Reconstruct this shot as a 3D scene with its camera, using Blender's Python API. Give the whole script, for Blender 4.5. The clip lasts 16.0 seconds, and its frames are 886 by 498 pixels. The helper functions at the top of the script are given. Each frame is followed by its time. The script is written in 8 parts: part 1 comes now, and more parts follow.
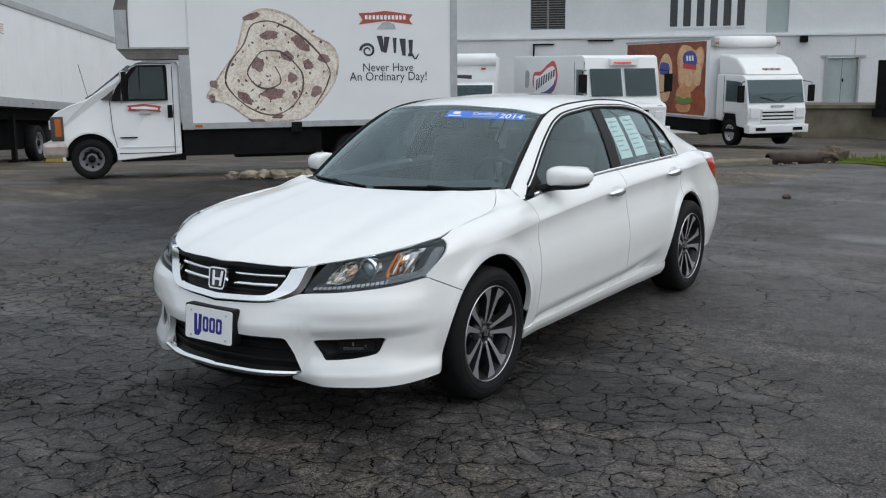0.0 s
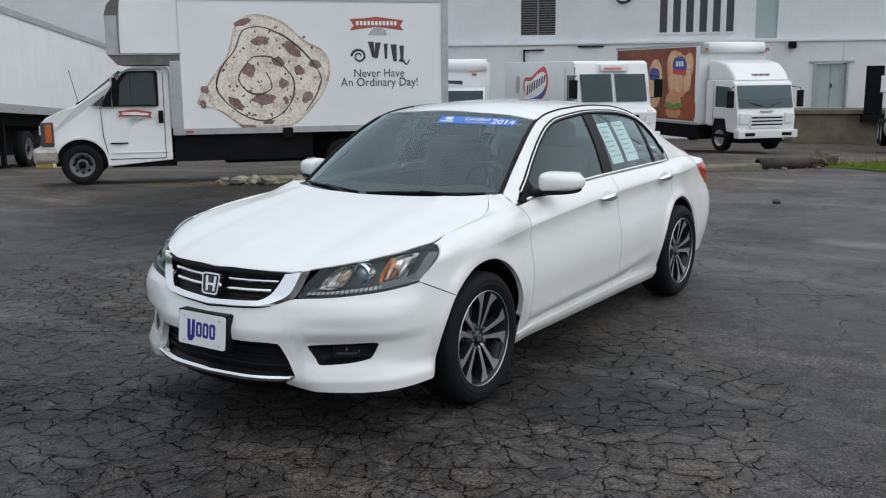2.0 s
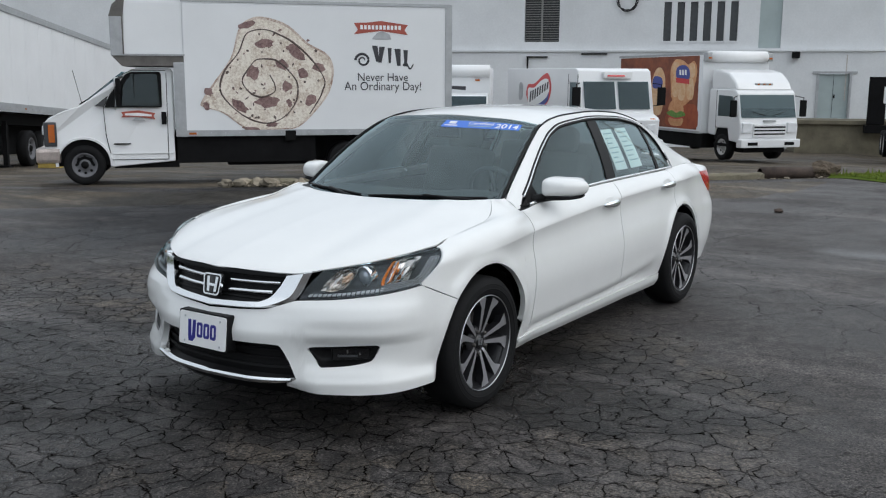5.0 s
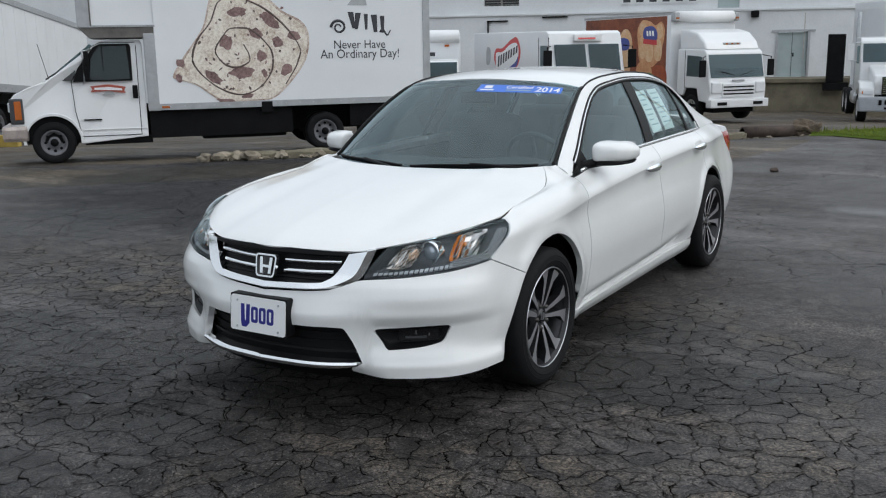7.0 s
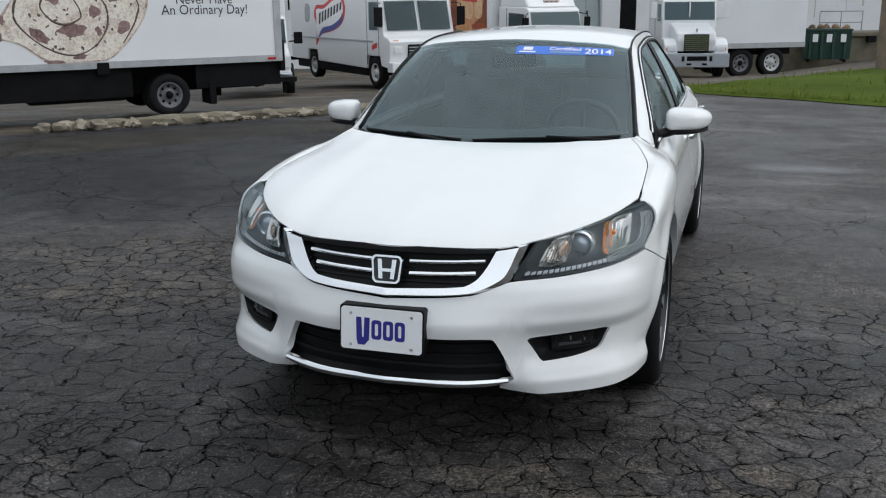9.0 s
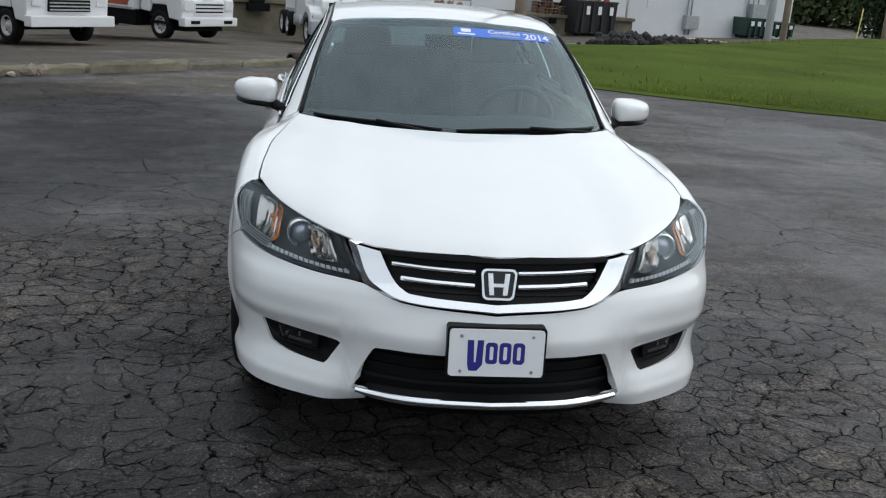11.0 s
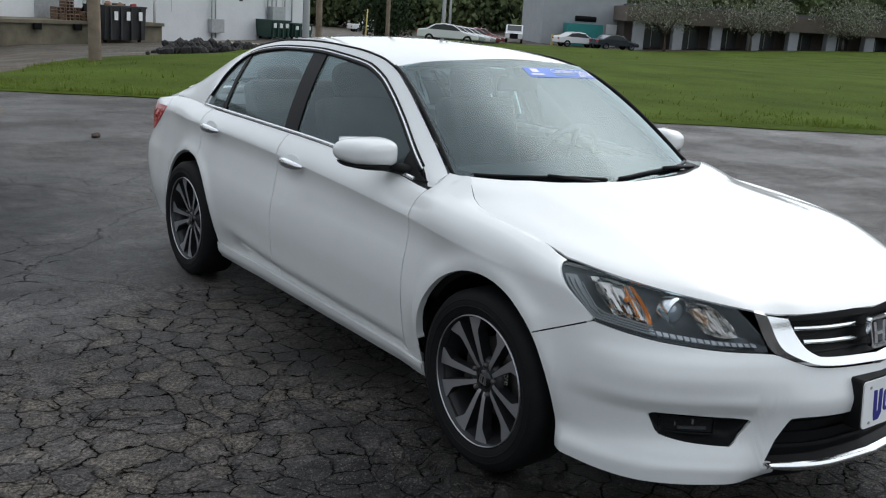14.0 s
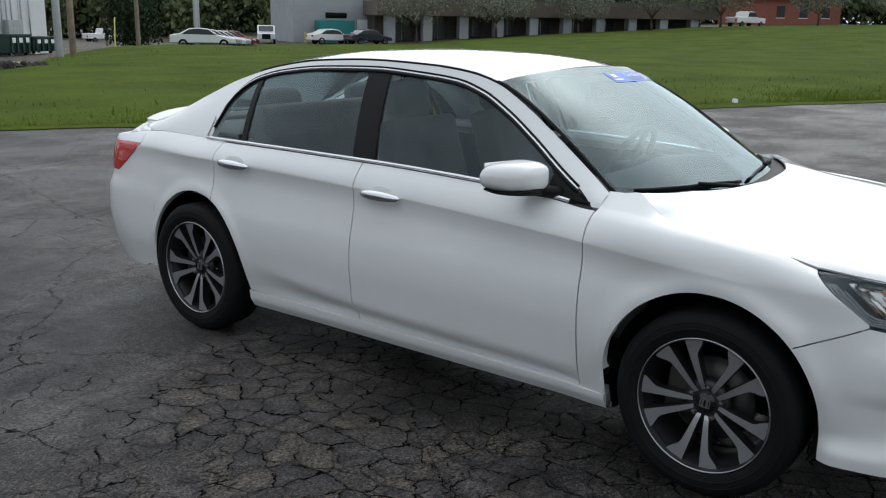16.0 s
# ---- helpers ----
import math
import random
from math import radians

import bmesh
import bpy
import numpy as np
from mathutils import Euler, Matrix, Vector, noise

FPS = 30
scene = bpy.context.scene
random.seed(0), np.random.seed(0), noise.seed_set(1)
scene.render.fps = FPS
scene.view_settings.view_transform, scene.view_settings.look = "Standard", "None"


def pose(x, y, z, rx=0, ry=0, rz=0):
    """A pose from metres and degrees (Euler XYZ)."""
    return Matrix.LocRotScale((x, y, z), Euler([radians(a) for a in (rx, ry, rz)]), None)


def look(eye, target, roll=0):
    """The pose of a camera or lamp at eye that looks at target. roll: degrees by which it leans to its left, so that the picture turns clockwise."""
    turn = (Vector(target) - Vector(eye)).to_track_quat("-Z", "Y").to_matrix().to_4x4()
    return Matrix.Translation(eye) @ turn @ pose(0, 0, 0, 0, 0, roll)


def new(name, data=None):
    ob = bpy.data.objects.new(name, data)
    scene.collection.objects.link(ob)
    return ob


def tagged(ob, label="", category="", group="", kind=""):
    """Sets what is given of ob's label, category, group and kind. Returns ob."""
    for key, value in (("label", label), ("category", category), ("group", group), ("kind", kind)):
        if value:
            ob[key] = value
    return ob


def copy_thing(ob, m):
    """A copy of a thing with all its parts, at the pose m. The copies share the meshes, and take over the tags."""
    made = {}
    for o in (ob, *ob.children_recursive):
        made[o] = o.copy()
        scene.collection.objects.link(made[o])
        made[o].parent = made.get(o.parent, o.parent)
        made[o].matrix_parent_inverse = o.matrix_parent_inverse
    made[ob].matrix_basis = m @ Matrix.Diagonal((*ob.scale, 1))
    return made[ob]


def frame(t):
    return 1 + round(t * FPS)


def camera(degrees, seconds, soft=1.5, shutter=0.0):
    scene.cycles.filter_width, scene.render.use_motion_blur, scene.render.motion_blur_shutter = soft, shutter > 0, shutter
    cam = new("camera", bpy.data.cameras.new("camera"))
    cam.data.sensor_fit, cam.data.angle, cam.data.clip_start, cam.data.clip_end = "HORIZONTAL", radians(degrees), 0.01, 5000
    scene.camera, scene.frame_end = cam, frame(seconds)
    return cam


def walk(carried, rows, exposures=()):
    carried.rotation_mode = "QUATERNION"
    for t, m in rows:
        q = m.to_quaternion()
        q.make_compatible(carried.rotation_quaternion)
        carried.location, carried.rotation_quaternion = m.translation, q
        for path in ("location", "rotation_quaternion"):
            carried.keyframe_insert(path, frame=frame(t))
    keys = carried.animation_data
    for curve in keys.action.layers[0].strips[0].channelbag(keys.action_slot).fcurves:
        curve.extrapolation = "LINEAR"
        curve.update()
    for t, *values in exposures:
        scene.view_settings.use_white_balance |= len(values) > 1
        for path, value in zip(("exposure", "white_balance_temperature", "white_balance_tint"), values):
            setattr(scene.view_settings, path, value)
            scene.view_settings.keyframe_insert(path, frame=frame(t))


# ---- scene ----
cam = camera(50.2, 16.0, soft=1.15)
PATH = [
    (0, (3.273, -3.871, 1.63), (2.159, -2.253, 1.254), -0.5),
    (0.5, (3.271, -3.871, 1.629), (2.167, -2.245, 1.253), -0.5),
    (1, (3.276, -3.882, 1.63), (2.173, -2.254, 1.263), -0.6),
    (1.5, (3.28, -3.885, 1.627), (2.178, -2.258, 1.258), -0.5),
    (2, (3.272, -3.889, 1.631), (2.173, -2.258, 1.266), -0.5),
    (2.5, (3.274, -3.892, 1.633), (2.17, -2.262, 1.281), -0.5),
    (3, (3.278, -3.889, 1.632), (2.176, -2.257, 1.279), -0.3),
    (3.5, (3.278, -3.892, 1.632), (2.184, -2.253, 1.291), -0.3),
    (5.8, (3.217, -3.885, 1.616), (2.123, -2.253, 1.241), 0.7),
    (6, (3.158, -3.913, 1.619), (2.073, -2.278, 1.23), 0.6),
    (6.5, (2.98, -3.963, 1.621), (1.924, -2.327, 1.168), -0.9),
    (7, (2.719, -3.951, 1.6), (1.703, -2.281, 1.18), -1.0),
    (7.5, (2.384, -3.943, 1.593), (1.403, -2.255, 1.158), -1.7),
    (8, (1.963, -4.015, 1.61), (1.192, -2.239, 1.112), -0.1),
    (8.5, (1.583, -4.006, 1.604), (0.839, -2.221, 1.093), -0.7),
    (9, (1.185, -3.969, 1.615), (0.591, -2.129, 1.104), -0.6),
    (9.2, (1.014, -3.977, 1.613), (0.441, -2.132, 1.097), 0.4),
    (11.3, (-0.789, -3.663, 1.631), (-0.447, -1.774, 1.071), 3.7),
    (11.5, (-0.959, -3.584, 1.634), (-0.577, -1.698, 1.086), 3.4),
    (12, (-1.389, -3.427, 1.616), (-0.951, -1.546, 1.097), 4.7),
    (12.5, (-1.829, -3.224, 1.634), (-1.192, -1.412, 1.077), 5.0),
    (13, (-2.221, -2.944, 1.62), (-1.536, -1.143, 1.084), 2.2),
    (13.5, (-2.626, -2.743, 1.628), (-1.651, -1.077, 1.106), 3.6),
    (14, (-2.919, -2.445, 1.612), (-1.755, -0.895, 1.122), 3.8),
    (14.5, (-3.146, -2.12, 1.607), (-1.847, -0.687, 1.101), 3.7),
    (15, (-3.445, -1.801, 1.624), (-2.028, -0.471, 1.151), 4.3),
    (15.5, (-3.632, -1.464, 1.603), (-2.218, -0.148, 1.084), 1.6),
    (16, (-3.813, -1.175, 1.613), (-2.29, 0.031, 1.136), 0.8),
]
walk(cam, [(t, look(eye, target, roll)) for t, eye, target, roll in PATH])

# ---- light: an overcast, wet day ----
world = bpy.data.worlds.new("sky")
scene.world = world
world.use_nodes = True
wn = world.node_tree.nodes
wl = world.node_tree.links
wn.clear()
w_out = wn.new("ShaderNodeOutputWorld")
w_bg = wn.new("ShaderNodeBackground")
w_sky = wn.new("ShaderNodeTexSky")
w_sky.sky_type = "NISHITA"
w_sky.sun_disc = False
w_sky.sun_elevation = radians(44)
w_sky.sun_rotation = radians(75)
w_sky.dust_density = 6.0
w_hsv = wn.new("ShaderNodeHueSaturation")
w_hsv.inputs["Saturation"].default_value = 0.18
w_mix = wn.new("ShaderNodeMixRGB")
w_mix.inputs["Fac"].default_value = 0.72
w_mix.inputs["Color2"].default_value = (6.95, 7.8, 8.75, 1)
wl.new(w_sky.outputs["Color"], w_hsv.inputs["Color"])
wl.new(w_hsv.outputs["Color"], w_mix.inputs["Color1"])
# The overcast is a little brighter overhead than at the horizon.
w_at = wn.new("ShaderNodeTexCoord")
w_sep = wn.new("ShaderNodeSeparateXYZ")
w_map = wn.new("ShaderNodeMapRange")
w_map.inputs["From Min"].default_value, w_map.inputs["From Max"].default_value = 0.0, 1.0
w_map.inputs["To Min"].default_value, w_map.inputs["To Max"].default_value = 0.98, 1.12
w_mul = wn.new("ShaderNodeVectorMath")
w_mul.operation = "SCALE"
wl.new(w_at.outputs["Generated"], w_sep.inputs["Vector"])
wl.new(w_sep.outputs["Z"], w_map.inputs["Value"])
wl.new(w_mix.outputs["Color"], w_mul.inputs[0])
# The cloud is thinner, and the sky brighter, on the side of the hidden sun.
w_side = wn.new("ShaderNodeMath")
w_side.operation = "MULTIPLY_ADD"
w_side.inputs[1].default_value, w_side.inputs[2].default_value = 0.16, 1.0
wl.new(w_sep.outputs["X"], w_side.inputs[0])
w_both = wn.new("ShaderNodeMath")
w_both.operation = "MULTIPLY"
wl.new(w_map.outputs["Result"], w_both.inputs[0])
wl.new(w_side.outputs[0], w_both.inputs[1])
wl.new(w_both.outputs[0], w_mul.inputs["Scale"])
wl.new(w_mul.outputs["Vector"], w_bg.inputs["Color"])
w_bg.inputs["Strength"].default_value = 0.128
wl.new(w_bg.outputs["Background"], w_out.inputs["Surface"])

sun_data = bpy.data.lights.new("sun", "SUN")
sun_data.energy = 0.5
sun_data.angle = radians(170)
sun_data.color = (1.0, 0.97, 0.93)
sun = new("sun", sun_data)
sun.matrix_world = look((18, 5, 18), (0, 0, 0))


# ---- materials ----
def material(name):
    m = bpy.data.materials.new(name)
    m.use_nodes = True
    return m, m.node_tree.nodes, m.node_tree.links, m.node_tree.nodes["Principled BSDF"]


def add(nodes, kind, **values):
    n = nodes.new(kind)
    for key, value in values.items():
        n.inputs[key].default_value = value
    return n


def surface(name, color, rough=0.5, metal=0.0, vary=0.15, scale=6.0, fine=80.0, bump=0.15, depth=0.002, coat=0.0, spec=0.5, object_vary=0.0):
    """A painted, cast or worn surface: colour drifts at a broad scale and a fine one, with a little relief."""
    m, nodes, links, bsdf = material(name)
    pos = nodes.new("ShaderNodeNewGeometry")
    broad = add(nodes, "ShaderNodeTexNoise", Scale=scale, Detail=4.0, Roughness=0.6)
    grain = add(nodes, "ShaderNodeTexNoise", Scale=fine, Detail=3.0, Roughness=0.6)
    links.new(pos.outputs["Position"], broad.inputs["Vector"])
    links.new(pos.outputs["Position"], grain.inputs["Vector"])
    both = nodes.new("ShaderNodeMath")
    both.operation = "MULTIPLY_ADD"
    both.inputs[1].default_value = 0.45
    links.new(grain.outputs["Fac"], both.inputs[0])
    links.new(broad.outputs["Fac"], both.inputs[2])
    ramp = nodes.new("ShaderNodeValToRGB")
    low = [c * (1 - vary) for c in color]
    high = [min(1, c * (1 + vary)) for c in color]
    ramp.color_ramp.elements[0].position, ramp.color_ramp.elements[0].color = 0.45, (*low, 1)
    ramp.color_ramp.elements[1].position, ramp.color_ramp.elements[1].color = 1.0, (*high, 1)
    links.new(both.outputs[0], ramp.inputs["Fac"])
    tint = ramp.outputs["Color"]
    if object_vary:
        info = nodes.new("ShaderNodeObjectInfo")
        span = add(nodes, "ShaderNodeMapRange")
        span.inputs["To Min"].default_value, span.inputs["To Max"].default_value = 1 - object_vary, 1 + object_vary
        links.new(info.outputs["Random"], span.inputs["Value"])
        hsv = nodes.new("ShaderNodeHueSaturation")
        links.new(tint, hsv.inputs["Color"])
        links.new(span.outputs["Result"], hsv.inputs["Value"])
        tint = hsv.outputs["Color"]
    links.new(tint, bsdf.inputs["Base Color"])
    bsdf.inputs["Roughness"].default_value = rough
    bsdf.inputs["Metallic"].default_value = metal
    bsdf.inputs["Specular IOR Level"].default_value = spec
    bsdf.inputs["Coat Weight"].default_value = coat
    bsdf.inputs["Coat Roughness"].default_value = 0.04
    if bump:
        b = add(nodes, "ShaderNodeBump", Strength=bump, Distance=depth)
        links.new(grain.outputs["Fac"], b.inputs["Height"])
        links.new(b.outputs["Normal"], bsdf.inputs["Normal"])
    return m


def glass(name, tint, gloss=0.02, ior=1.5):
    """A tinted pane: clear through, with the gloss that grows at a glancing view."""
    m, nodes, links, bsdf = material(name)
    nodes.remove(bsdf)
    out = nodes["Material Output"]
    clear = nodes.new("ShaderNodeBsdfTransparent")
    clear.inputs["Color"].default_value = (*tint, 1)
    shine = nodes.new("ShaderNodeBsdfGlossy")
    shine.inputs["Roughness"].default_value = gloss
    shine.inputs["Color"].default_value = (0.82, 0.97, 1.0, 1)
    rim = add(nodes, "ShaderNodeFresnel", IOR=ior)
    mix = nodes.new("ShaderNodeMixShader")
    links.new(rim.outputs["Fac"], mix.inputs["Fac"])
    links.new(clear.outputs["BSDF"], mix.inputs[1])
    links.new(shine.outputs["BSDF"], mix.inputs[2])
    links.new(mix.outputs["Shader"], out.inputs["Surface"])
    return m


PAINT = surface("white_car_paint", (0.75, 0.755, 0.745), rough=0.38, vary=0.02, coat=1.0, bump=0.0, spec=0.4)
BLACK = surface("black_plastic", (0.005, 0.005, 0.0055), rough=0.5, vary=0.3, bump=0.2, spec=0.18)
GLOSS_BLACK = surface("gloss_black_trim", (0.008, 0.008, 0.009), rough=0.12, vary=0.2, bump=0)
CHROME = surface("chrome", (0.86, 0.87, 0.88), rough=0.14, metal=1.0, vary=0.03, bump=0)
TRIM_BRIGHT = surface("bright_trim_metal", (0.80, 0.81, 0.82), rough=0.22, metal=0.75, vary=0.04, bump=0)
SATIN = surface("satin_metal", (0.55, 0.56, 0.58), rough=0.3, metal=1.0, vary=0.06, bump=0)
RUBBER = surface("tyre_rubber", (0.0065, 0.0065, 0.007), rough=0.75, vary=0.3, scale=12, bump=0.3, spec=0.2)
ALLOY = surface("machined_alloy", (0.50, 0.50, 0.52), rough=0.30, metal=0.80, vary=0.05, bump=0)
ALLOY_DARK = surface("dark_painted_alloy", (0.014, 0.014, 0.016), rough=0.4, metal=0.0, vary=0.1, bump=0)
RIM_EDGE = surface("bright_rim_edge", (0.52, 0.52, 0.54), rough=0.3, metal=0.9, vary=0.05, bump=0)
LAMP_LIT = surface("lamp_strip_plastic", (0.62, 0.63, 0.65), rough=0.2, vary=0.08, bump=0)
DISC = surface("brake_disc", (0.085, 0.08, 0.075), rough=0.45, metal=0.7, vary=0.2, bump=0)
WINDOW = glass("window_glass", (0.80, 0.87, 0.87), ior=1.5)
WINDSCREEN = glass("windscreen_glass", (0.62, 0.75, 0.76), ior=1.8)
TRUCK_GLASS = glass("truck_glass", (0.30, 0.36, 0.38))
LENS = glass("clear_lens", (0.90, 0.92, 0.94), ior=1.35)
SEAT = surface("dark_seat_cloth", (0.16, 0.165, 0.17), rough=0.85, vary=0.25, fine=300)
DASH = surface("dark_dashboard", (0.12, 0.125, 0.13), rough=0.6, vary=0.2)
HEADLINER = surface("pale_headliner", (0.42, 0.42, 0.41), rough=0.9, vary=0.06)
RED_LENS = surface("red_lamp_lens", (0.55, 0.012, 0.010), rough=0.12, vary=0.1, bump=0, coat=1.0)
WHITE_LENS = surface("white_lamp_lens", (0.72, 0.73, 0.75), rough=0.15, vary=0.05, bump=0, coat=1.0)
AMBER = surface("amber_reflector", (0.72, 0.20, 0.02), rough=0.2, vary=0.1, bump=0, coat=1.0)
LAMP_CHROME = surface("lamp_reflector_chrome", (0.52, 0.49, 0.46), rough=0.10, metal=1.0, vary=0.05, bump=0)
LAMP_PALE = surface("lamp_pale_plastic", (0.26, 0.265, 0.27), rough=0.3, vary=0.1, bump=0)
LAMP_GREY = surface("lamp_housing_grey", (0.060, 0.063, 0.068), rough=0.34, metal=0.3, vary=0.15, bump=0)
STICKER = surface("blue_sticker", (0.04, 0.17, 0.66), rough=0.35, vary=0.06, bump=0)
WHITE = surface("white_print", (0.80, 0.80, 0.80), rough=0.5, vary=0.03, bump=0)
NAVY = surface("navy_print", (0.022, 0.022, 0.22), rough=0.45, vary=0.05, bump=0)
PAPER = surface("window_paper", (0.70, 0.76, 0.74), rough=0.8, vary=0.05, bump=0)
PAPER_INK = surface("paper_ink", (0.32, 0.42, 0.44), rough=0.8, vary=0.1, bump=0)


def speckle(name, a, b, scale, lo, hi, rough=0.6):
    """A printed picture's dots: two inks broken up by a fine noise and a coarse one."""
    m, nodes, links, bsdf = material(name)
    pos = nodes.new("ShaderNodeNewGeometry")
    fine = add(nodes, "ShaderNodeTexNoise", Scale=scale, Detail=5.0, Roughness=0.8)
    wide = add(nodes, "ShaderNodeTexNoise", Scale=scale * 0.16, Detail=2.0)
    links.new(pos.outputs["Position"], fine.inputs["Vector"])
    links.new(pos.outputs["Position"], wide.inputs["Vector"])
    mixv = nodes.new("ShaderNodeMath")
    mixv.operation = "MULTIPLY_ADD"
    mixv.inputs[1].default_value = 0.45
    links.new(wide.outputs["Fac"], mixv.inputs[0])
    links.new(fine.outputs["Fac"], mixv.inputs[2])
    ramp = nodes.new("ShaderNodeValToRGB")
    ramp.color_ramp.elements[0].position, ramp.color_ramp.elements[0].color = lo, (*a, 1)
    ramp.color_ramp.elements[1].position, ramp.color_ramp.elements[1].color = hi, (*b, 1)
    links.new(mixv.outputs[0], ramp.inputs["Fac"])
    links.new(ramp.outputs["Color"], bsdf.inputs["Base Color"])
    bsdf.inputs["Roughness"].default_value = rough
    return m


# ---- mesh tools ----
def empty(name, label, category, group="", kind=""):
    return tagged(new(name), label, category, group, kind)


def mesh_of(name, verts, faces, mat, smooth=True):
    me = bpy.data.meshes.new(name)
    me.from_pydata([tuple(v) for v in verts], [], faces)
    me.materials.append(mat)
    if smooth:
        me.polygons.foreach_set("use_smooth", [True] * len(me.polygons))
    me.update()
    return me


def shape(name, verts, faces, mat, parent=None, label="", smooth=True):
    ob = new(name, mesh_of(name, verts, faces, mat, smooth))
    ob.parent = parent
    if label:
        tagged(ob, label)
    return ob


def part(name, bm, mat, parent=None, label="", smooth=False):
    me = bpy.data.meshes.new(name)
    bmesh.ops.recalc_face_normals(bm, faces=bm.faces)
    bm.to_mesh(me)
    bm.free()
    me.materials.append(mat)
    if smooth:
        me.polygons.foreach_set("use_smooth", [True] * len(me.polygons))
    ob = new(name, me)
    ob.parent = parent
    if label:
        tagged(ob, label)
    return ob


def curve_of(keys):
    """A smooth function through rows of (t, values...), held at its ends."""
    ts = [k[0] for k in keys]
    vs = [np.array(k[1:], float) for k in keys]
    n = len(ts)
    slopes = []
    for i in range(n):
        if i == 0:
            slopes.append((vs[1] - vs[0]) / (ts[1] - ts[0]))
        elif i == n - 1:
            slopes.append((vs[-1] - vs[-2]) / (ts[-1] - ts[-2]))
        else:
            a = (vs[i] - vs[i - 1]) / (ts[i] - ts[i - 1])
            b = (vs[i + 1] - vs[i]) / (ts[i + 1] - ts[i])
            same = (a * b) > 0
            slopes.append(np.where(same, 2 * a * b / np.where(same, a + b, 1), 0.0))

    def value(t):
        t = min(max(t, ts[0]), ts[-1])
        i = min(max(int(np.searchsorted(ts, t)) - 1, 0), n - 2)
        h = ts[i + 1] - ts[i]
        u = (t - ts[i]) / h
        r = ((2 * u**3 - 3 * u**2 + 1) * vs[i] + (u**3 - 2 * u**2 + u) * h * slopes[i]
             + (3 * u**2 - 2 * u**3) * vs[i + 1] + (u**3 - u**2) * h * slopes[i + 1])
        return float(r[0]) if len(r) == 1 else r

    return value


CENTRE = np.array((0.0, 1.4, 0.6))


def panel(name, fn, nu, nv, mat, parent, label="", depth=0.02, us=None, vs=None, centre=CENTRE, lift=0.0):
    """A pressed sheet over (u, v) in 0..1, with its edges turned inwards by depth."""
    us = us if us is not None else np.linspace(0, 1, nu + 1)
    vs = vs if vs is not None else np.linspace(0, 1, nv + 1)
    g = np.array([[fn(u, v) for v in vs] for u in us], float)
    du = np.gradient(g, axis=0)
    dv = np.gradient(g, axis=1)
    nrm = np.cross(du, dv)
    size = np.linalg.norm(nrm, axis=2, keepdims=True)
    nrm = nrm / np.maximum(size, 1e-9)
    mid = g.mean(axis=(0, 1))
    lead = (nrm * (g - centre)).sum()
    flip = lead < 0
    if flip:
        nrm = -nrm
    if lift:
        g = g + nrm * lift
    nu, nv = len(us), len(vs)
    verts = [tuple(p) for p in g.reshape(-1, 3)]
    faces = []
    for i in range(nu - 1):
        for j in range(nv - 1):
            q = (i * nv + j, (i + 1) * nv + j, (i + 1) * nv + j + 1, i * nv + j + 1)
            faces.append(q[::-1] if flip else q)
    if depth:
        loop = [(i, 0) for i in range(nu)] + [(nu - 1, j) for j in range(1, nv)]
        loop += [(i, nv - 1) for i in range(nu - 2, -1, -1)] + [(0, j) for j in range(nv - 2, 0, -1)]
        base = len(verts)
        for i, j in loop:
            verts.append(tuple(g[i, j]))
            verts.append(tuple(g[i, j] - nrm[i, j] * depth))
        m = len(loop)
        for k in range(m):
            a, b = base + 2 * k, base + 2 * ((k + 1) % m)
            q = (a, a + 1, b + 1, b)
            faces.append(q[::-1] if flip else q)
    return shape(name, verts, faces, mat, parent, label)


def block(bm, x0, x1, y0, y1, z0, z1, bevel=0.0, m=None, segments=2):
    r = bmesh.ops.create_cube(bm, size=1.0, matrix=Matrix.Translation(((x0 + x1) / 2, (y0 + y1) / 2, (z0 + z1) / 2)) @ Matrix.Diagonal((x1 - x0, y1 - y0, z1 - z0, 1)))
    vs = r["verts"]
    if bevel:
        es = list({e for v in vs for e in v.link_edges})
        r2 = bmesh.ops.bevel(bm, geom=es, offset=bevel, segments=segments, affect="EDGES", profile=0.7)
        vs = list({v for f in r2["faces"] for v in f.verts} | {v for v in vs if v.is_valid})
    if m is not None:
        bmesh.ops.transform(bm, matrix=m, verts=vs)
    return vs


def boxed(name, x0, x1, y0, y1, z0, z1, mat, parent=None, label="", bevel=0.0, m=None):
    bm = bmesh.new()
    block(bm, x0, x1, y0, y1, z0, z1, bevel, m)
    return part(name, bm, mat, parent, label)


def lathe(name, profile, mat, parent, label="", n=48, axis="x", at=(0, 0, 0), smooth=True):
    """A ring of revolution: rows of (along, radius) turned about an axis."""
    verts, faces = [], []
    k = len(profile)
    for i in range(n):
        a = 2 * math.pi * i / n
        for along, r in profile:
            p = {"x": (along, r * math.cos(a), r * math.sin(a)), "y": (r * math.cos(a), along, r * math.sin(a)), "z": (r * math.cos(a), r * math.sin(a), along)}[axis]
            verts.append((p[0] + at[0], p[1] + at[1], p[2] + at[2]))
    for i in range(n):
        for j in range(k - 1):
            faces.append((i * k + j, ((i + 1) % n) * k + j, ((i + 1) % n) * k + j + 1, i * k + j + 1))
    bm = bmesh.new()
    me = mesh_of(name, verts, faces, mat)
    bm.from_mesh(me)
    bmesh.ops.remove_doubles(bm, verts=bm.verts, dist=1e-6)
    bpy.data.meshes.remove(me)
    return part(name, bm, mat, parent, label, smooth)


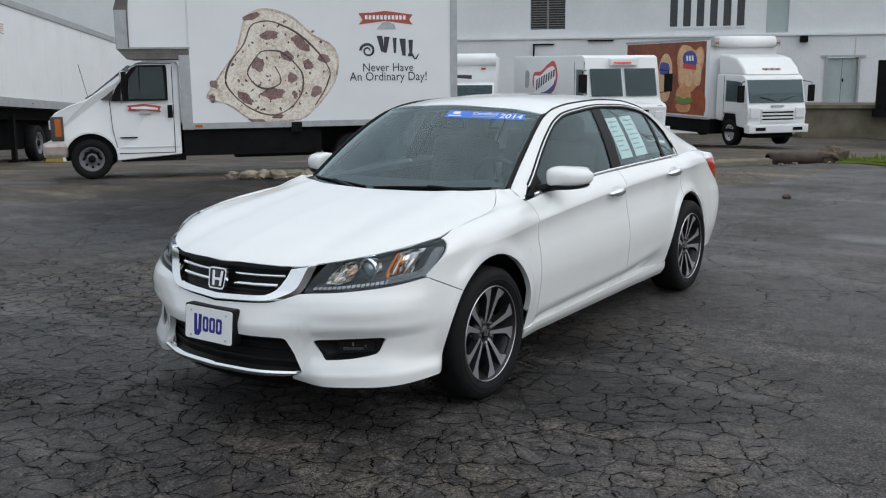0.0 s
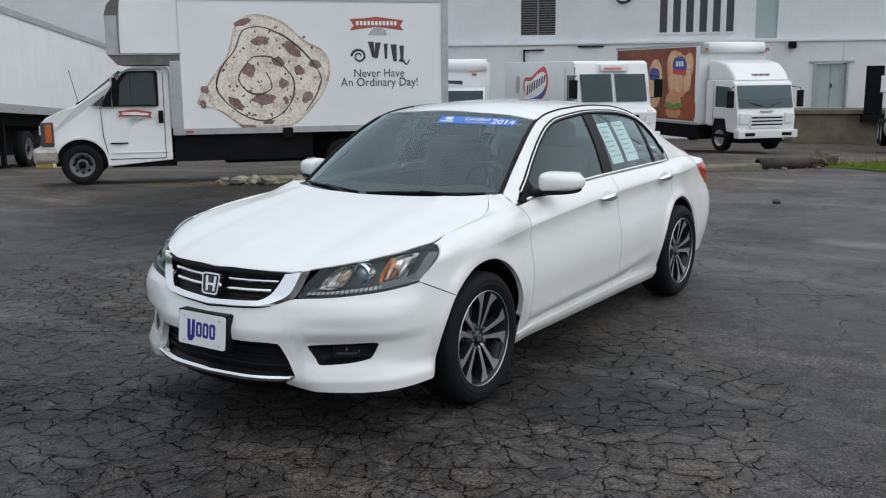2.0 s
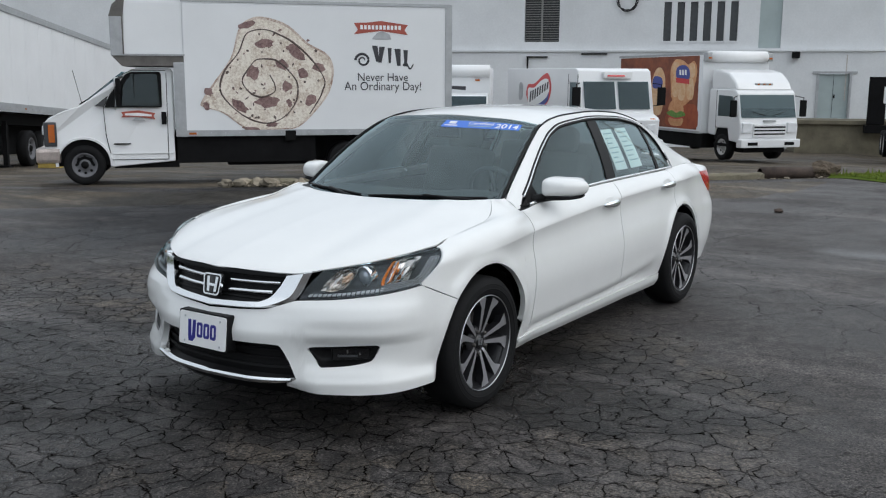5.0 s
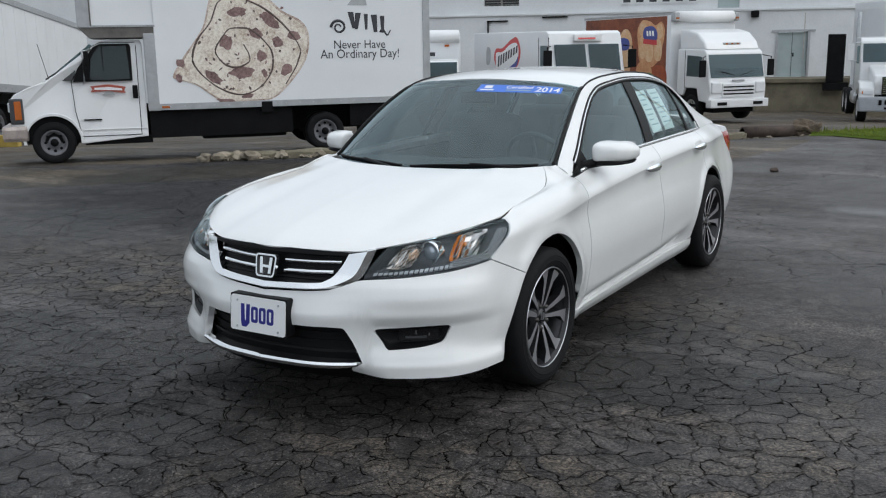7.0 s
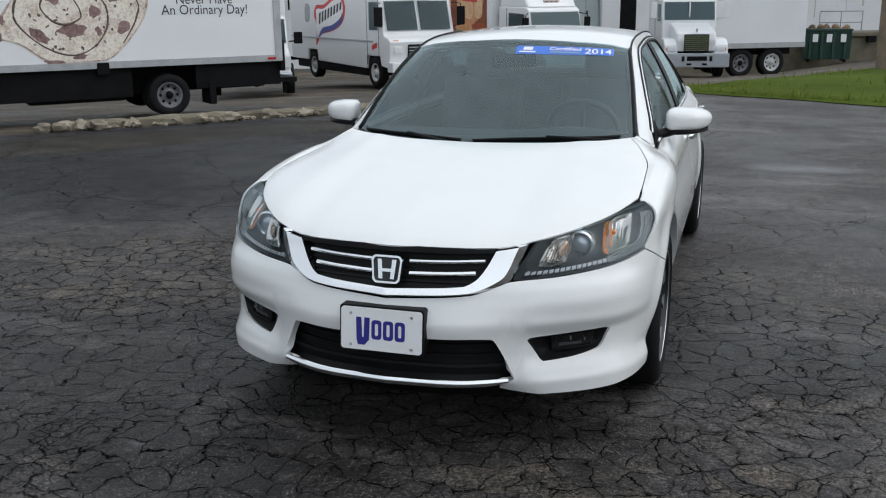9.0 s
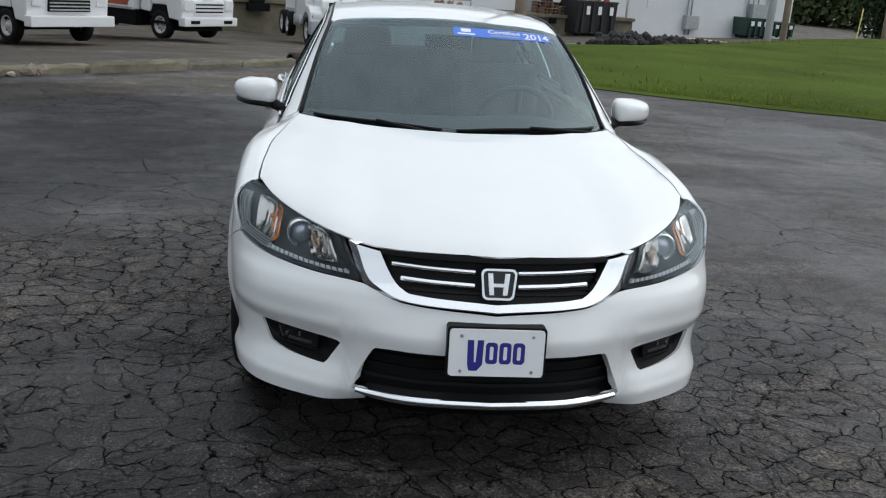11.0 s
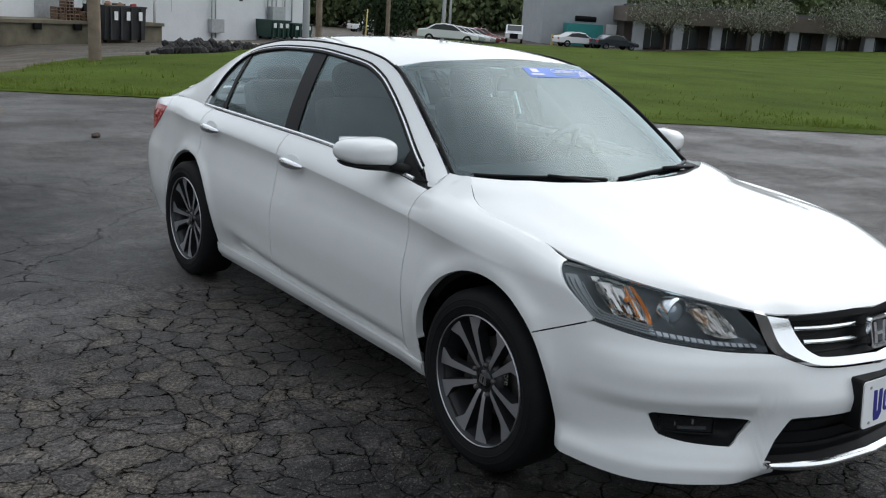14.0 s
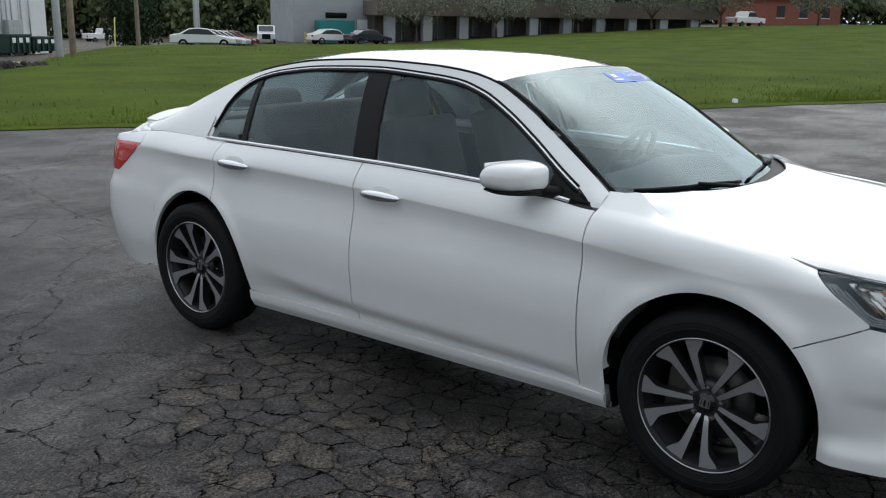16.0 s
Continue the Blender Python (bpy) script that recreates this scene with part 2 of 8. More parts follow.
def tube(name, points, radius, mat, parent, label="", sides=8, closed=False, flat=1.0):
    """A rod swept along points; flat squeezes it across."""
    pts = [Vector(p) for p in points]
    n = len(pts)
    verts, faces = [], []
    for i, p in enumerate(pts):
        a, b = pts[(i - 1) % n if closed else max(i - 1, 0)], pts[(i + 1) % n if closed else min(i + 1, n - 1)]
        d = (b - a).normalized()
        side = d.cross(Vector((0, 0, 1)))
        side = side.normalized() if side.length > 1e-4 else Vector((1, 0, 0))
        up = side.cross(d)
        r = radius(i / max(n - 1, 1)) if callable(radius) else radius
        for k in range(sides):
            t = 2 * math.pi * k / sides
            verts.append(p + side * (r * math.cos(t)) * flat + up * (r * math.sin(t)))
    for i in range(n if closed else n - 1):
        for k in range(sides):
            a, b = i * sides, ((i + 1) % n) * sides
            faces.append((a + k, a + (k + 1) % sides, b + (k + 1) % sides, b + k))
    if not closed:
        faces += [tuple(range(sides))[::-1], tuple(range((n - 1) * sides, n * sides))]
    return shape(name, verts, faces, mat, parent, label)


def outline(name, pts, mat, parent, place, thick=0.004, label=""):
    """A flat shape of some thickness: pts in its own plane (a, b), lifted by place(a, b, c)."""
    n = len(pts)
    verts = [place(a, b, thick) for a, b in pts] + [place(a, b, 0.0) for a, b in pts]
    faces = [tuple(range(n)), tuple(range(n, 2 * n))[::-1]]
    faces += [(i, n + i, n + (i + 1) % n, (i + 1) % n) for i in range(n)]
    bm = bmesh.new()
    me = mesh_of(name, verts, faces, mat, False)
    bm.from_mesh(me)
    bpy.data.meshes.remove(me)
    return part(name, bm, mat, parent, label)


def words(name, text, size, mat, parent, m, label="", extrude=0.002, align="LEFT", bold=0.0):
    """Lettering in the built-in font, turned into a mesh and posed by m (x along the line, y up)."""
    cu = bpy.data.curves.new(name, "FONT")
    cu.body, cu.size, cu.extrude, cu.align_x, cu.resolution_u, cu.offset = text, size, extrude, align, 3, bold
    tmp = bpy.data.objects.new(name, cu)
    scene.collection.objects.link(tmp)
    me = bpy.data.meshes.new_from_object(tmp.evaluated_get(bpy.context.evaluated_depsgraph_get()))
    bpy.data.objects.remove(tmp)
    bpy.data.curves.remove(cu)
    me.name = name
    me.materials.clear()
    me.materials.append(mat)
    me.transform(m)
    ob = new(name, me)
    ob.parent = parent
    return tagged(ob, label)


def smooth01(a, b, t):
    u = min(max((t - a) / (b - a), 0.0), 1.0)
    return u * u * (3 - 2 * u)


# ---- ground ----
def ground_z(x, y):
    """The lot is level; beyond the kerb the yard falls away, and the far field sinks a little."""
    d = 0.7071 * (y - x) - 9.3
    r = math.hypot(x, y)
    u = 0.893 * x - 0.45 * y
    rise = float(np.interp(u, (5, 17, 33, 50, 70, 100), (0.0, -0.8, -0.65, 0.3, 1.2, 1.8))) * smooth01(35.0, 75.0, r) if u > 5 else 0.0
    dip = 0.025 * smooth01(-4.0, -1.0, x) * (1 - smooth01(2.0, 7.0, x))
    return -(0.062 + dip) * min(max(d, 0.0), 22.0) - 0.008 * min(max(r - 28.0, 0.0), 60.0) + rise


def asphalt(name, base, warm, cell, strength, rough, puddle):
    """Worn asphalt: stones, broad stains, a web of cracks in places, wet sheen, car shade painted in."""
    m, nodes, links, bsdf = material(name)
    geo = nodes.new("ShaderNodeNewGeometry")
    warp = add(nodes, "ShaderNodeTexNoise", Scale=2.2, Detail=3.0)
    links.new(geo.outputs["Position"], warp.inputs["Vector"])
    shift = nodes.new("ShaderNodeVectorMath")
    shift.operation = "MULTIPLY_ADD"
    shift.inputs[1].default_value = (0.30, 0.30, 0.0)
    links.new(warp.outputs["Color"], shift.inputs[0])
    links.new(geo.outputs["Position"], shift.inputs[2])
    warp2 = add(nodes, "ShaderNodeTexNoise", Scale=14.0, Detail=2.0)
    links.new(geo.outputs["Position"], warp2.inputs["Vector"])
    shift2 = nodes.new("ShaderNodeVectorMath")
    shift2.operation = "MULTIPLY_ADD"
    shift2.inputs[1].default_value = (0.07, 0.07, 0.0)
    links.new(warp2.outputs["Color"], shift2.inputs[0])
    links.new(shift.outputs["Vector"], shift2.inputs[2])

    def math_node(op, a, b=None, c=None):
        n = nodes.new("ShaderNodeMath")
        n.operation = op
        for k, v in enumerate((a, b, c)):
            if v is None:
                continue
            if isinstance(v, (int, float)):
                n.inputs[k].default_value = v
            else:
                links.new(v, n.inputs[k])
        return n.outputs[0]

    def ramped(v, lo, hi, a=0.0, b=1.0):
        n = nodes.new("ShaderNodeMapRange")
        n.interpolation_type = "SMOOTHSTEP"
        links.new(v, n.inputs["Value"])
        for key, value in (("From Min", lo), ("From Max", hi), ("To Min", a), ("To Max", b)):
            n.inputs[key].default_value = value
        return n.outputs["Result"]

    warp3 = add(nodes, "ShaderNodeTexNoise", Scale=55.0, Detail=3.0, Roughness=0.7)
    links.new(geo.outputs["Position"], warp3.inputs["Vector"])
    shift3 = nodes.new("ShaderNodeVectorMath")
    shift3.operation = "MULTIPLY_ADD"
    shift3.inputs[1].default_value = (0.022, 0.022, 0.0)
    links.new(warp3.outputs["Color"], shift3.inputs[0])
    links.new(shift2.outputs["Vector"], shift3.inputs[2])

    def web(scale, width):
        v = nodes.new("ShaderNodeTexVoronoi")
        v.voronoi_dimensions, v.feature = "2D", "DISTANCE_TO_EDGE"
        v.inputs["Scale"].default_value = scale
        links.new(shift3.outputs["Vector"], v.inputs["Vector"])
        return ramped(v.outputs["Distance"], 0.0, width, 1.0, 0.0)

    def cells(scale):
        v = nodes.new("ShaderNodeTexVoronoi")
        v.voronoi_dimensions = "2D"
        v.inputs["Scale"].default_value = scale
        links.new(shift2.outputs["Vector"], v.inputs["Vector"])
        n = nodes.new("ShaderNodeSeparateColor")
        links.new(v.outputs["Color"], n.inputs["Color"])
        return n.outputs["Red"]

    where = add(nodes, "ShaderNodeTexNoise", Scale=0.33, Detail=3.0, Roughness=0.55)
    links.new(geo.outputs["Position"], where.inputs["Vector"])
    near = nodes.new("ShaderNodeVectorMath")
    near.operation = "DISTANCE"
    near.inputs[1].default_value = (-1.0, -1.4, 0.0)
    links.new(geo.outputs["Position"], near.inputs[0])
    # The web of cracks is worn into the middle of the lot and fades towards its edges.
    spread = math_node("MULTIPLY_ADD", warp.outputs["Fac"], 2.6, math_node("MULTIPLY_ADD", where.outputs["Fac"], 7.0, -4.8))
    heart = ramped(math_node("ADD", near.outputs["Value"], spread), 2.2, 5.4, 0.26, -0.24)
    mask = ramped(math_node("ADD", where.outputs["Fac"], heart), 0.48, 0.60)
    ragged = ramped(warp2.outputs["Fac"], 0.36, 0.62, 0.30, 1.25)
    fine_web = math_node("MULTIPLY", web(cell, 0.050), mask)
    fine_halo = math_node("MULTIPLY", web(cell, 0.27), mask)
    small_web = math_node("MULTIPLY", web(cell * 2.1, 0.08), math_node("MULTIPLY", mask, ramped(warp.outputs["Fac"], 0.48, 0.60)))
    wide_web = math_node("MULTIPLY", web(cell * 0.30, 0.018), math_node("MULTIPLY", ramped(where.outputs["Fac"], 0.44, 0.56), 0.7))
    long_web = math_node("MULTIPLY", web(0.36, 0.005), 0.35)
    crack = math_node("MAXIMUM", math_node("MAXIMUM", fine_web, math_node("MULTIPLY", small_web, 0.7)), math_node("MAXIMUM", wide_web, long_web))
    crack = math_node("MINIMUM", math_node("MULTIPLY", math_node("MULTIPLY", crack, ragged), strength), 1.0)

    stones = add(nodes, "ShaderNodeTexVoronoi", Scale=170.0)
    links.new(geo.outputs["Position"], stones.inputs["Vector"])
    sep = nodes.new("ShaderNodeSeparateColor")
    links.new(stones.outputs["Color"], sep.inputs["Color"])
    grit = add(nodes, "ShaderNodeTexNoise", Scale=65.0, Detail=4.0, Roughness=0.75)
    links.new(geo.outputs["Position"], grit.inputs["Vector"])
    broad = add(nodes, "ShaderNodeTexNoise", Scale=0.50, Detail=5.0, Roughness=0.65)
    links.new(geo.outputs["Position"], broad.inputs["Vector"])
    blot = add(nodes, "ShaderNodeTexNoise", Scale=3.2, Detail=6.0, Roughness=0.75)
    links.new(geo.outputs["Position"], blot.inputs["Vector"])
    # Long pale drying streaks run across the slope of the lot.
    tilt = add(nodes, "ShaderNodeMapping")
    tilt.inputs["Rotation"].default_value = (0, 0, radians(-32))
    tilt.inputs["Scale"].default_value = (0.35, 1.5, 1.0)
    links.new(shift.outputs["Vector"], tilt.inputs["Vector"])
    streak = add(nodes, "ShaderNodeTexNoise", Scale=0.9, Detail=6.0, Roughness=0.7)
    links.new(tilt.outputs["Vector"], streak.inputs["Vector"])

    def blend(fac, a, b, mode="MIX"):
        n = nodes.new("ShaderNodeMixRGB")
        n.blend_type = mode
        for key, v in (("Fac", fac), ("Color1", a), ("Color2", b)):
            if isinstance(v, tuple):
                n.inputs[key].default_value = (*v, 1)
            elif isinstance(v, (int, float)):
                n.inputs[key].default_value = v
            else:
                links.new(v, n.inputs[key])
        return n.outputs["Color"]

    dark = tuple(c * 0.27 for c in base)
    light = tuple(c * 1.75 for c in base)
    # Rain wet darkens the lot unevenly, and more towards both sides.
    # The dark patch round the car's nose also paints in the car's shade.
    damp_shade_at = nodes.new("ShaderNodeVectorMath")
    damp_shade_at.operation = "DISTANCE"
    damp_shade_at.inputs[1].default_value = (-0.10, -0.75, 0.0)
    links.new(shift.outputs["Vector"], damp_shade_at.inputs[0])
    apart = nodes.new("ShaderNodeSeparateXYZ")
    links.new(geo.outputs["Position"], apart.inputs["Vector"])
    damp_shade = math_node("ADD", broad.outputs["Fac"], ramped(math_node("ADD", damp_shade_at.outputs["Value"], spread), 0.9, 2.9, -0.30, 0.06))
    damp_shade = math_node("ADD", damp_shade, ramped(apart.outputs["X"], -5.0, 0.5, -0.09, 0.02))
    damp_shade = math_node("ADD", damp_shade, ramped(apart.outputs["X"], 2.5, 6.0, 0.0, -0.12))
    col = blend(ramped(damp_shade, 0.30, 0.62), dark, base)
    col = blend(math_node("MULTIPLY", ramped(blot.outputs["Fac"], 0.46, 0.72), ramped(damp_shade, 0.2, 0.5, 0.25, 0.8)), col, light)
    # Single cells worn down to their pale stone.
    bare = math_node("MULTIPLY", math_node("MULTIPLY", ramped(cells(cell), 0.25, 0.95), mask), ramped(damp_shade, 0.32, 0.62, 0.03, 1.0))
    bare = math_node("MULTIPLY", bare, ramped(grit.outputs["Fac"], 0.36, 0.62, 0.18, 0.80))
    col = blend(math_node("MULTIPLY", bare, ramped(sep.outputs["Red"], 0.35, 0.80, 0.35, 1.0)), col, warm)
    col = blend(math_node("MULTIPLY", ramped(streak.outputs["Fac"], 0.48, 0.70), 0.75), col, tuple(c * 2.9 for c in base))
    # A stretch laid anew with darker, blue-black asphalt, with a ragged edge.
    anew = nodes.new("ShaderNodeVectorMath")
    anew.operation = "DISTANCE"
    anew.inputs[1].default_value = (-4.4, 5.2, 0.0)
    links.new(geo.outputs["Position"], anew.inputs[0])
    sealed = ramped(math_node("ADD", anew.outputs["Value"], math_node("MULTIPLY_ADD", blot.outputs["Fac"], 1.6, math_node("MULTIPLY", broad.outputs["Fac"], 2.2))), 4.6, 6.0, 0.8, 0.0)
    col = blend(sealed, col, tuple(c * k for c, k in zip(base, (0.30, 0.36, 0.46))))
    mott = add(nodes, "ShaderNodeTexNoise", Scale=13.0, Detail=6.0, Roughness=0.85)
    links.new(geo.outputs["Position"], mott.inputs["Vector"])
    col = blend(1.0, col, blend(ramped(mott.outputs["Fac"], 0.36, 0.66), (0.52, 0.52, 0.53), (1.62, 1.56, 1.48)), "MULTIPLY")
    gritty = blend(ramped(grit.outputs["Fac"], 0.34, 0.68), (0.22, 0.22, 0.22), (2.0, 1.96, 1.90))
    col = blend(1.0, col, gritty, "MULTIPLY")
    col = blend(math_node("MULTIPLY", ramped(sep.outputs["Blue"], 0.86, 0.98), ramped(blot.outputs["Fac"], 0.36, 0.62, 0.10, 0.75)), col, (0.20, 0.185, 0.165))
    stain = add(nodes, "ShaderNodeTexNoise", Scale=1.1, Detail=6.0, Roughness=0.75, Distortion=0.6)
    links.new(shift.outputs["Vector"], stain.inputs["Vector"])
    col = blend(math_node("MULTIPLY", ramped(stain.outputs["Fac"], 0.68, 0.76), 0.45), col, (0.16, 0.155, 0.145))
    dash_at = add(nodes, "ShaderNodeMapping")
    dash_at.inputs["Rotation"].default_value = (0, 0, radians(-20))
    dash_at.inputs["Scale"].default_value = (0.9, 3.6, 1.0)
    links.new(shift3.outputs["Vector"], dash_at.inputs["Vector"])
    dash = add(nodes, "ShaderNodeTexNoise", Scale=1.7, Detail=4.0, Roughness=0.6)
    links.new(dash_at.outputs["Vector"], dash.inputs["Vector"])
    col = blend(math_node("MULTIPLY", ramped(dash.outputs["Fac"], 0.69, 0.76), ramped(grit.outputs["Fac"], 0.3, 0.6, 0.15, 0.55)), col, (0.22, 0.215, 0.21))
    # A puddle's pale reflection is painted in as a ragged grey streak.
    pool = nodes.new("ShaderNodeVectorMath")
    pool.operation = "MULTIPLY_ADD"
    pool.inputs[1].default_value = (1.0, 2.6, 0.0)
    pool.inputs[2].default_value = (-1.95, -15.2, 0.0)
    links.new(shift3.outputs["Vector"], pool.inputs[0])
    pool_far = nodes.new("ShaderNodeVectorMath")
    pool_far.operation = "LENGTH"
    links.new(pool.outputs["Vector"], pool_far.inputs[0])
    puddle_sheen = math_node("MULTIPLY", ramped(math_node("ADD", pool_far.outputs["Value"], math_node("MULTIPLY", blot.outputs["Fac"], 0.8)), 0.55, 1.15, 1.0, 0.0), 0.55)
    col = blend(puddle_sheen, col, (0.20, 0.20, 0.205))
    col = blend(math_node("MULTIPLY", fine_halo, 0.34 * strength), col, (0.008, 0.007, 0.0065))
    col = blend(crack, col, (0.0050, 0.0042, 0.0038))
    links.new(col, bsdf.inputs["Base Color"])
    wet = ramped(broad.outputs["Fac"], 0.40, 0.62, rough - puddle, rough + 0.12)
    rg = math_node("ADD", wet, math_node("MULTIPLY", crack, 0.4))
    rg = math_node("ADD", rg, math_node("MULTIPLY", blot.outputs["Fac"], 0.16))
    rg = math_node("ADD", rg, ramped(damp_shade, 0.14, 0.36, -0.20, 0.0))
    links.new(rg, bsdf.inputs["Roughness"])
    links.new(math_node("SUBTRACT", math_node("MULTIPLY_ADD", sealed, -0.17, 0.22), math_node("MULTIPLY", crack, 0.22)), bsdf.inputs["Specular IOR Level"])
    high = math_node("ADD", math_node("MULTIPLY", grit.outputs["Fac"], 1.6), math_node("MULTIPLY", blot.outputs["Fac"], 0.7))
    high = math_node("SUBTRACT", high, math_node("MULTIPLY", crack, 0.7))
    b = add(nodes, "ShaderNodeBump", Strength=0.8, Distance=0.006)
    links.new(high, b.inputs["Height"])
    links.new(b.outputs["Normal"], bsdf.inputs["Normal"])
    return m


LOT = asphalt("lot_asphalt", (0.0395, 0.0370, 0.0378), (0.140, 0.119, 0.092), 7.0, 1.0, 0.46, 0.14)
YARD = asphalt("yard_asphalt", (0.064, 0.054, 0.042), (0.085, 0.070, 0.053), 2.0, 0.35, 0.62, 0.16)


def sheet(name, xs, ys, inside, lift, mat, label, category):
    keep, verts, faces = {}, [], []

    def vert(x, y):
        k = (round(x, 4), round(y, 4))
        if k not in keep:
            keep[k] = len(verts)
            verts.append((x, y, ground_z(x, y) + lift))
        return keep[k]

    for xa, xb in zip(xs, xs[1:]):
        for ya, yb in zip(ys, ys[1:]):
            if inside is None or inside((xa + xb) / 2, (ya + yb) / 2):
                faces.append((vert(xa, ya), vert(xb, ya), vert(xb, yb), vert(xa, yb)))
    return tagged(shape(name, verts, faces, mat), label, category, kind="structure")


far = [-2500, -900, -400, -200, -120, -80]
sheet("ground", far + list(np.linspace(-60, 140, 81)) + [200, 400, 900, 2500], far + list(np.linspace(-40, 110, 61)) + [200, 400, 900, 2500], None, -0.006, YARD, "worn grey-brown wet yard asphalt", "ground")

# The lot's dark surface: a strip mesh whose far edge follows the kerb and the grass.
edge_kerb = lambda x: max(x + 13.75 + 0.22 * math.sin(0.45 * x), 6.0 + 0.36 * (x + 7.6)) + 0.05 * math.sin(3.1 * x)
edge_grass = lambda x: 13.05 - 0.522 * x + 0.10 * math.sin(0.9 * x) + 0.05 * math.sin(3.7 * x + 1)
lot_edge = lambda x: min(edge_kerb(x), edge_grass(x))
verts, faces = [], []
cols = np.linspace(-40, 60, 401)
rows = np.linspace(0, 1, 14)
for x in cols:
    for v in rows:
        y = -45 + (lot_edge(x) + 45) * v
        verts.append((x, y, min(ground_z(x, y), 0.0) + 0.0))
faces = [(i * 14 + j, (i + 1) * 14 + j, (i + 1) * 14 + j + 1, i * 14 + j + 1) for i in range(400) for j in range(13)]
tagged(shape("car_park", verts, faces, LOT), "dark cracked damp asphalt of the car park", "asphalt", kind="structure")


# ---- the white sedan: nose towards -y, front axle at y = 0 ----
car = empty("sedan", "white four-door sedan with dark alloy wheels parked on cracked wet asphalt", "car")

def lerp(a, b, t):
    return a + (b - a) * t


PLAN_KEYS = [(0, -0.975), (0.2, -0.958), (0.4, -0.905), (0.58, -0.835), (0.70, -0.765), (0.798, -0.672), (0.869, -0.53), (0.903, -0.36), (0.913, -0.15),
             (0.917, 0.3), (0.919, 1.0), (0.922, 1.8), (0.914, 2.6), (0.893, 3.08), (0.870, 3.41), (0.820, 3.64), (0.69, 3.775), (0.45, 3.82), (0.2, 3.845), (0, 3.85)]
_s = [0.0]
for (xa, ya), (xb, yb) in zip(PLAN_KEYS, PLAN_KEYS[1:]):
    _s.append(_s[-1] + math.hypot(xb - xa, yb - ya))
plan = curve_of([(s, x, y) for s, (x, y) in zip(_s, PLAN_KEYS)])
S_END = _s[-1]
_table = [(s, *plan(s)) for s in np.linspace(0, S_END, 600)]
_ty = np.array([r[2] for r in _table])
_ts = np.array([r[0] for r in _table])
_tx = np.array([r[1] for r in _table])
_peak = int(np.argmax(_tx))


def s_at_y(y):
    return float(np.interp(y, _ty, _ts))


def s_at_x(x):
    return float(np.interp(x, _tx[:_peak], _ts[:_peak]))


def plan_normal(s):
    (xa, ya), (xb, yb) = plan(s - 0.02), plan(s + 0.02)
    if s < 0.02:
        return np.array((0.0, -1.0))
    if s > S_END - 0.02:
        return np.array((0.0, 1.0))
    d = np.array((yb - ya, -(xb - xa)))
    return d / np.linalg.norm(d)


# Height of the shoulder and how far it lies inside the widest line.
shoulder = curve_of([(-0.8, 0.775, 0.08), (-0.45, 0.823, 0.08), (-0.30, 0.857, 0.090), (-0.15, 0.886, 0.083), (0.0, 0.904, 0.084), (0.15, 0.919, 0.092), (0.30, 0.932, 0.110), (0.45, 0.937, 0.128), (0.532, 0.936, 0.138),
                     (0.7, 0.957, 0.127), (1.0, 0.976, 0.121), (1.58, 0.993, 0.119), (2.2, 0.996, 0.122), (2.7, 0.993, 0.135), (3.2, 0.990, 0.16), (3.4, 0.976, 0.16), (3.55, 0.956, 0.15), (3.75, 0.926, 0.12)])
crease_z = curve_of([(-0.3, 0.780), (0.17, 0.808), (0.5, 0.826), (1.0, 0.856), (1.64, 0.886), (2.14, 0.899), (2.5, 0.904), (3.3, 0.900), (3.9, 0.88)])
side_low = curve_of([(0.16, 0.11), (0.20, 0.085), (0.24, 0.062), (0.30, 0.055), (0.36, 0.038), (0.45, 0.022), (0.55, 0.012), (0.66, 0.012), (0.72, 0.016), (1.2, 0.02)])
nose = curve_of([(0.16, 0.10), (0.20, 0.060), (0.25, 0.030), (0.28, 0.018), (0.31, 0.017), (0.36, 0.024), (0.44, 0.020), (0.50, 0.004), (0.55, 0.0), (0.60, 0.012), (0.65, 0.042), (0.70, 0.058), (0.76, 0.072), (0.82, 0.11)])
tail = curve_of([(0.18, 0.12), (0.26, 0.06), (0.40, 0.02), (0.55, 0.0), (0.65, 0.005), (0.72, 0.03), (0.85, 0.048), (0.93, 0.07), (1.0, 0.10), (1.1, 0.15)])


low_line = curve_of([(0.4, 0.318), (1.28, 0.338), (1.65, 0.352), (2.35, 0.418)])


def creased(low, top, zc, v):
    """Heights from low to top, crowded towards the crease."""
    plain = lerp(low, top, v)
    w = min(1.0, max(0.0, min(zc - low - 0.05, top - 0.02 - zc) / 0.08))
    if v < 0.62:
        close = low + (zc - low) * (1 - (1 - v / 0.62) ** 1.6)
    else:
        close = zc + (top - zc) * ((v - 0.62) / 0.38) ** 1.3
    return lerp(plain, close, w)


flank_lean = curve_of([(0.40, 0.0), (0.58, 0.002), (0.70, 0.016), (0.80, 0.032), (0.90, 0.045), (1.0, 0.052)])


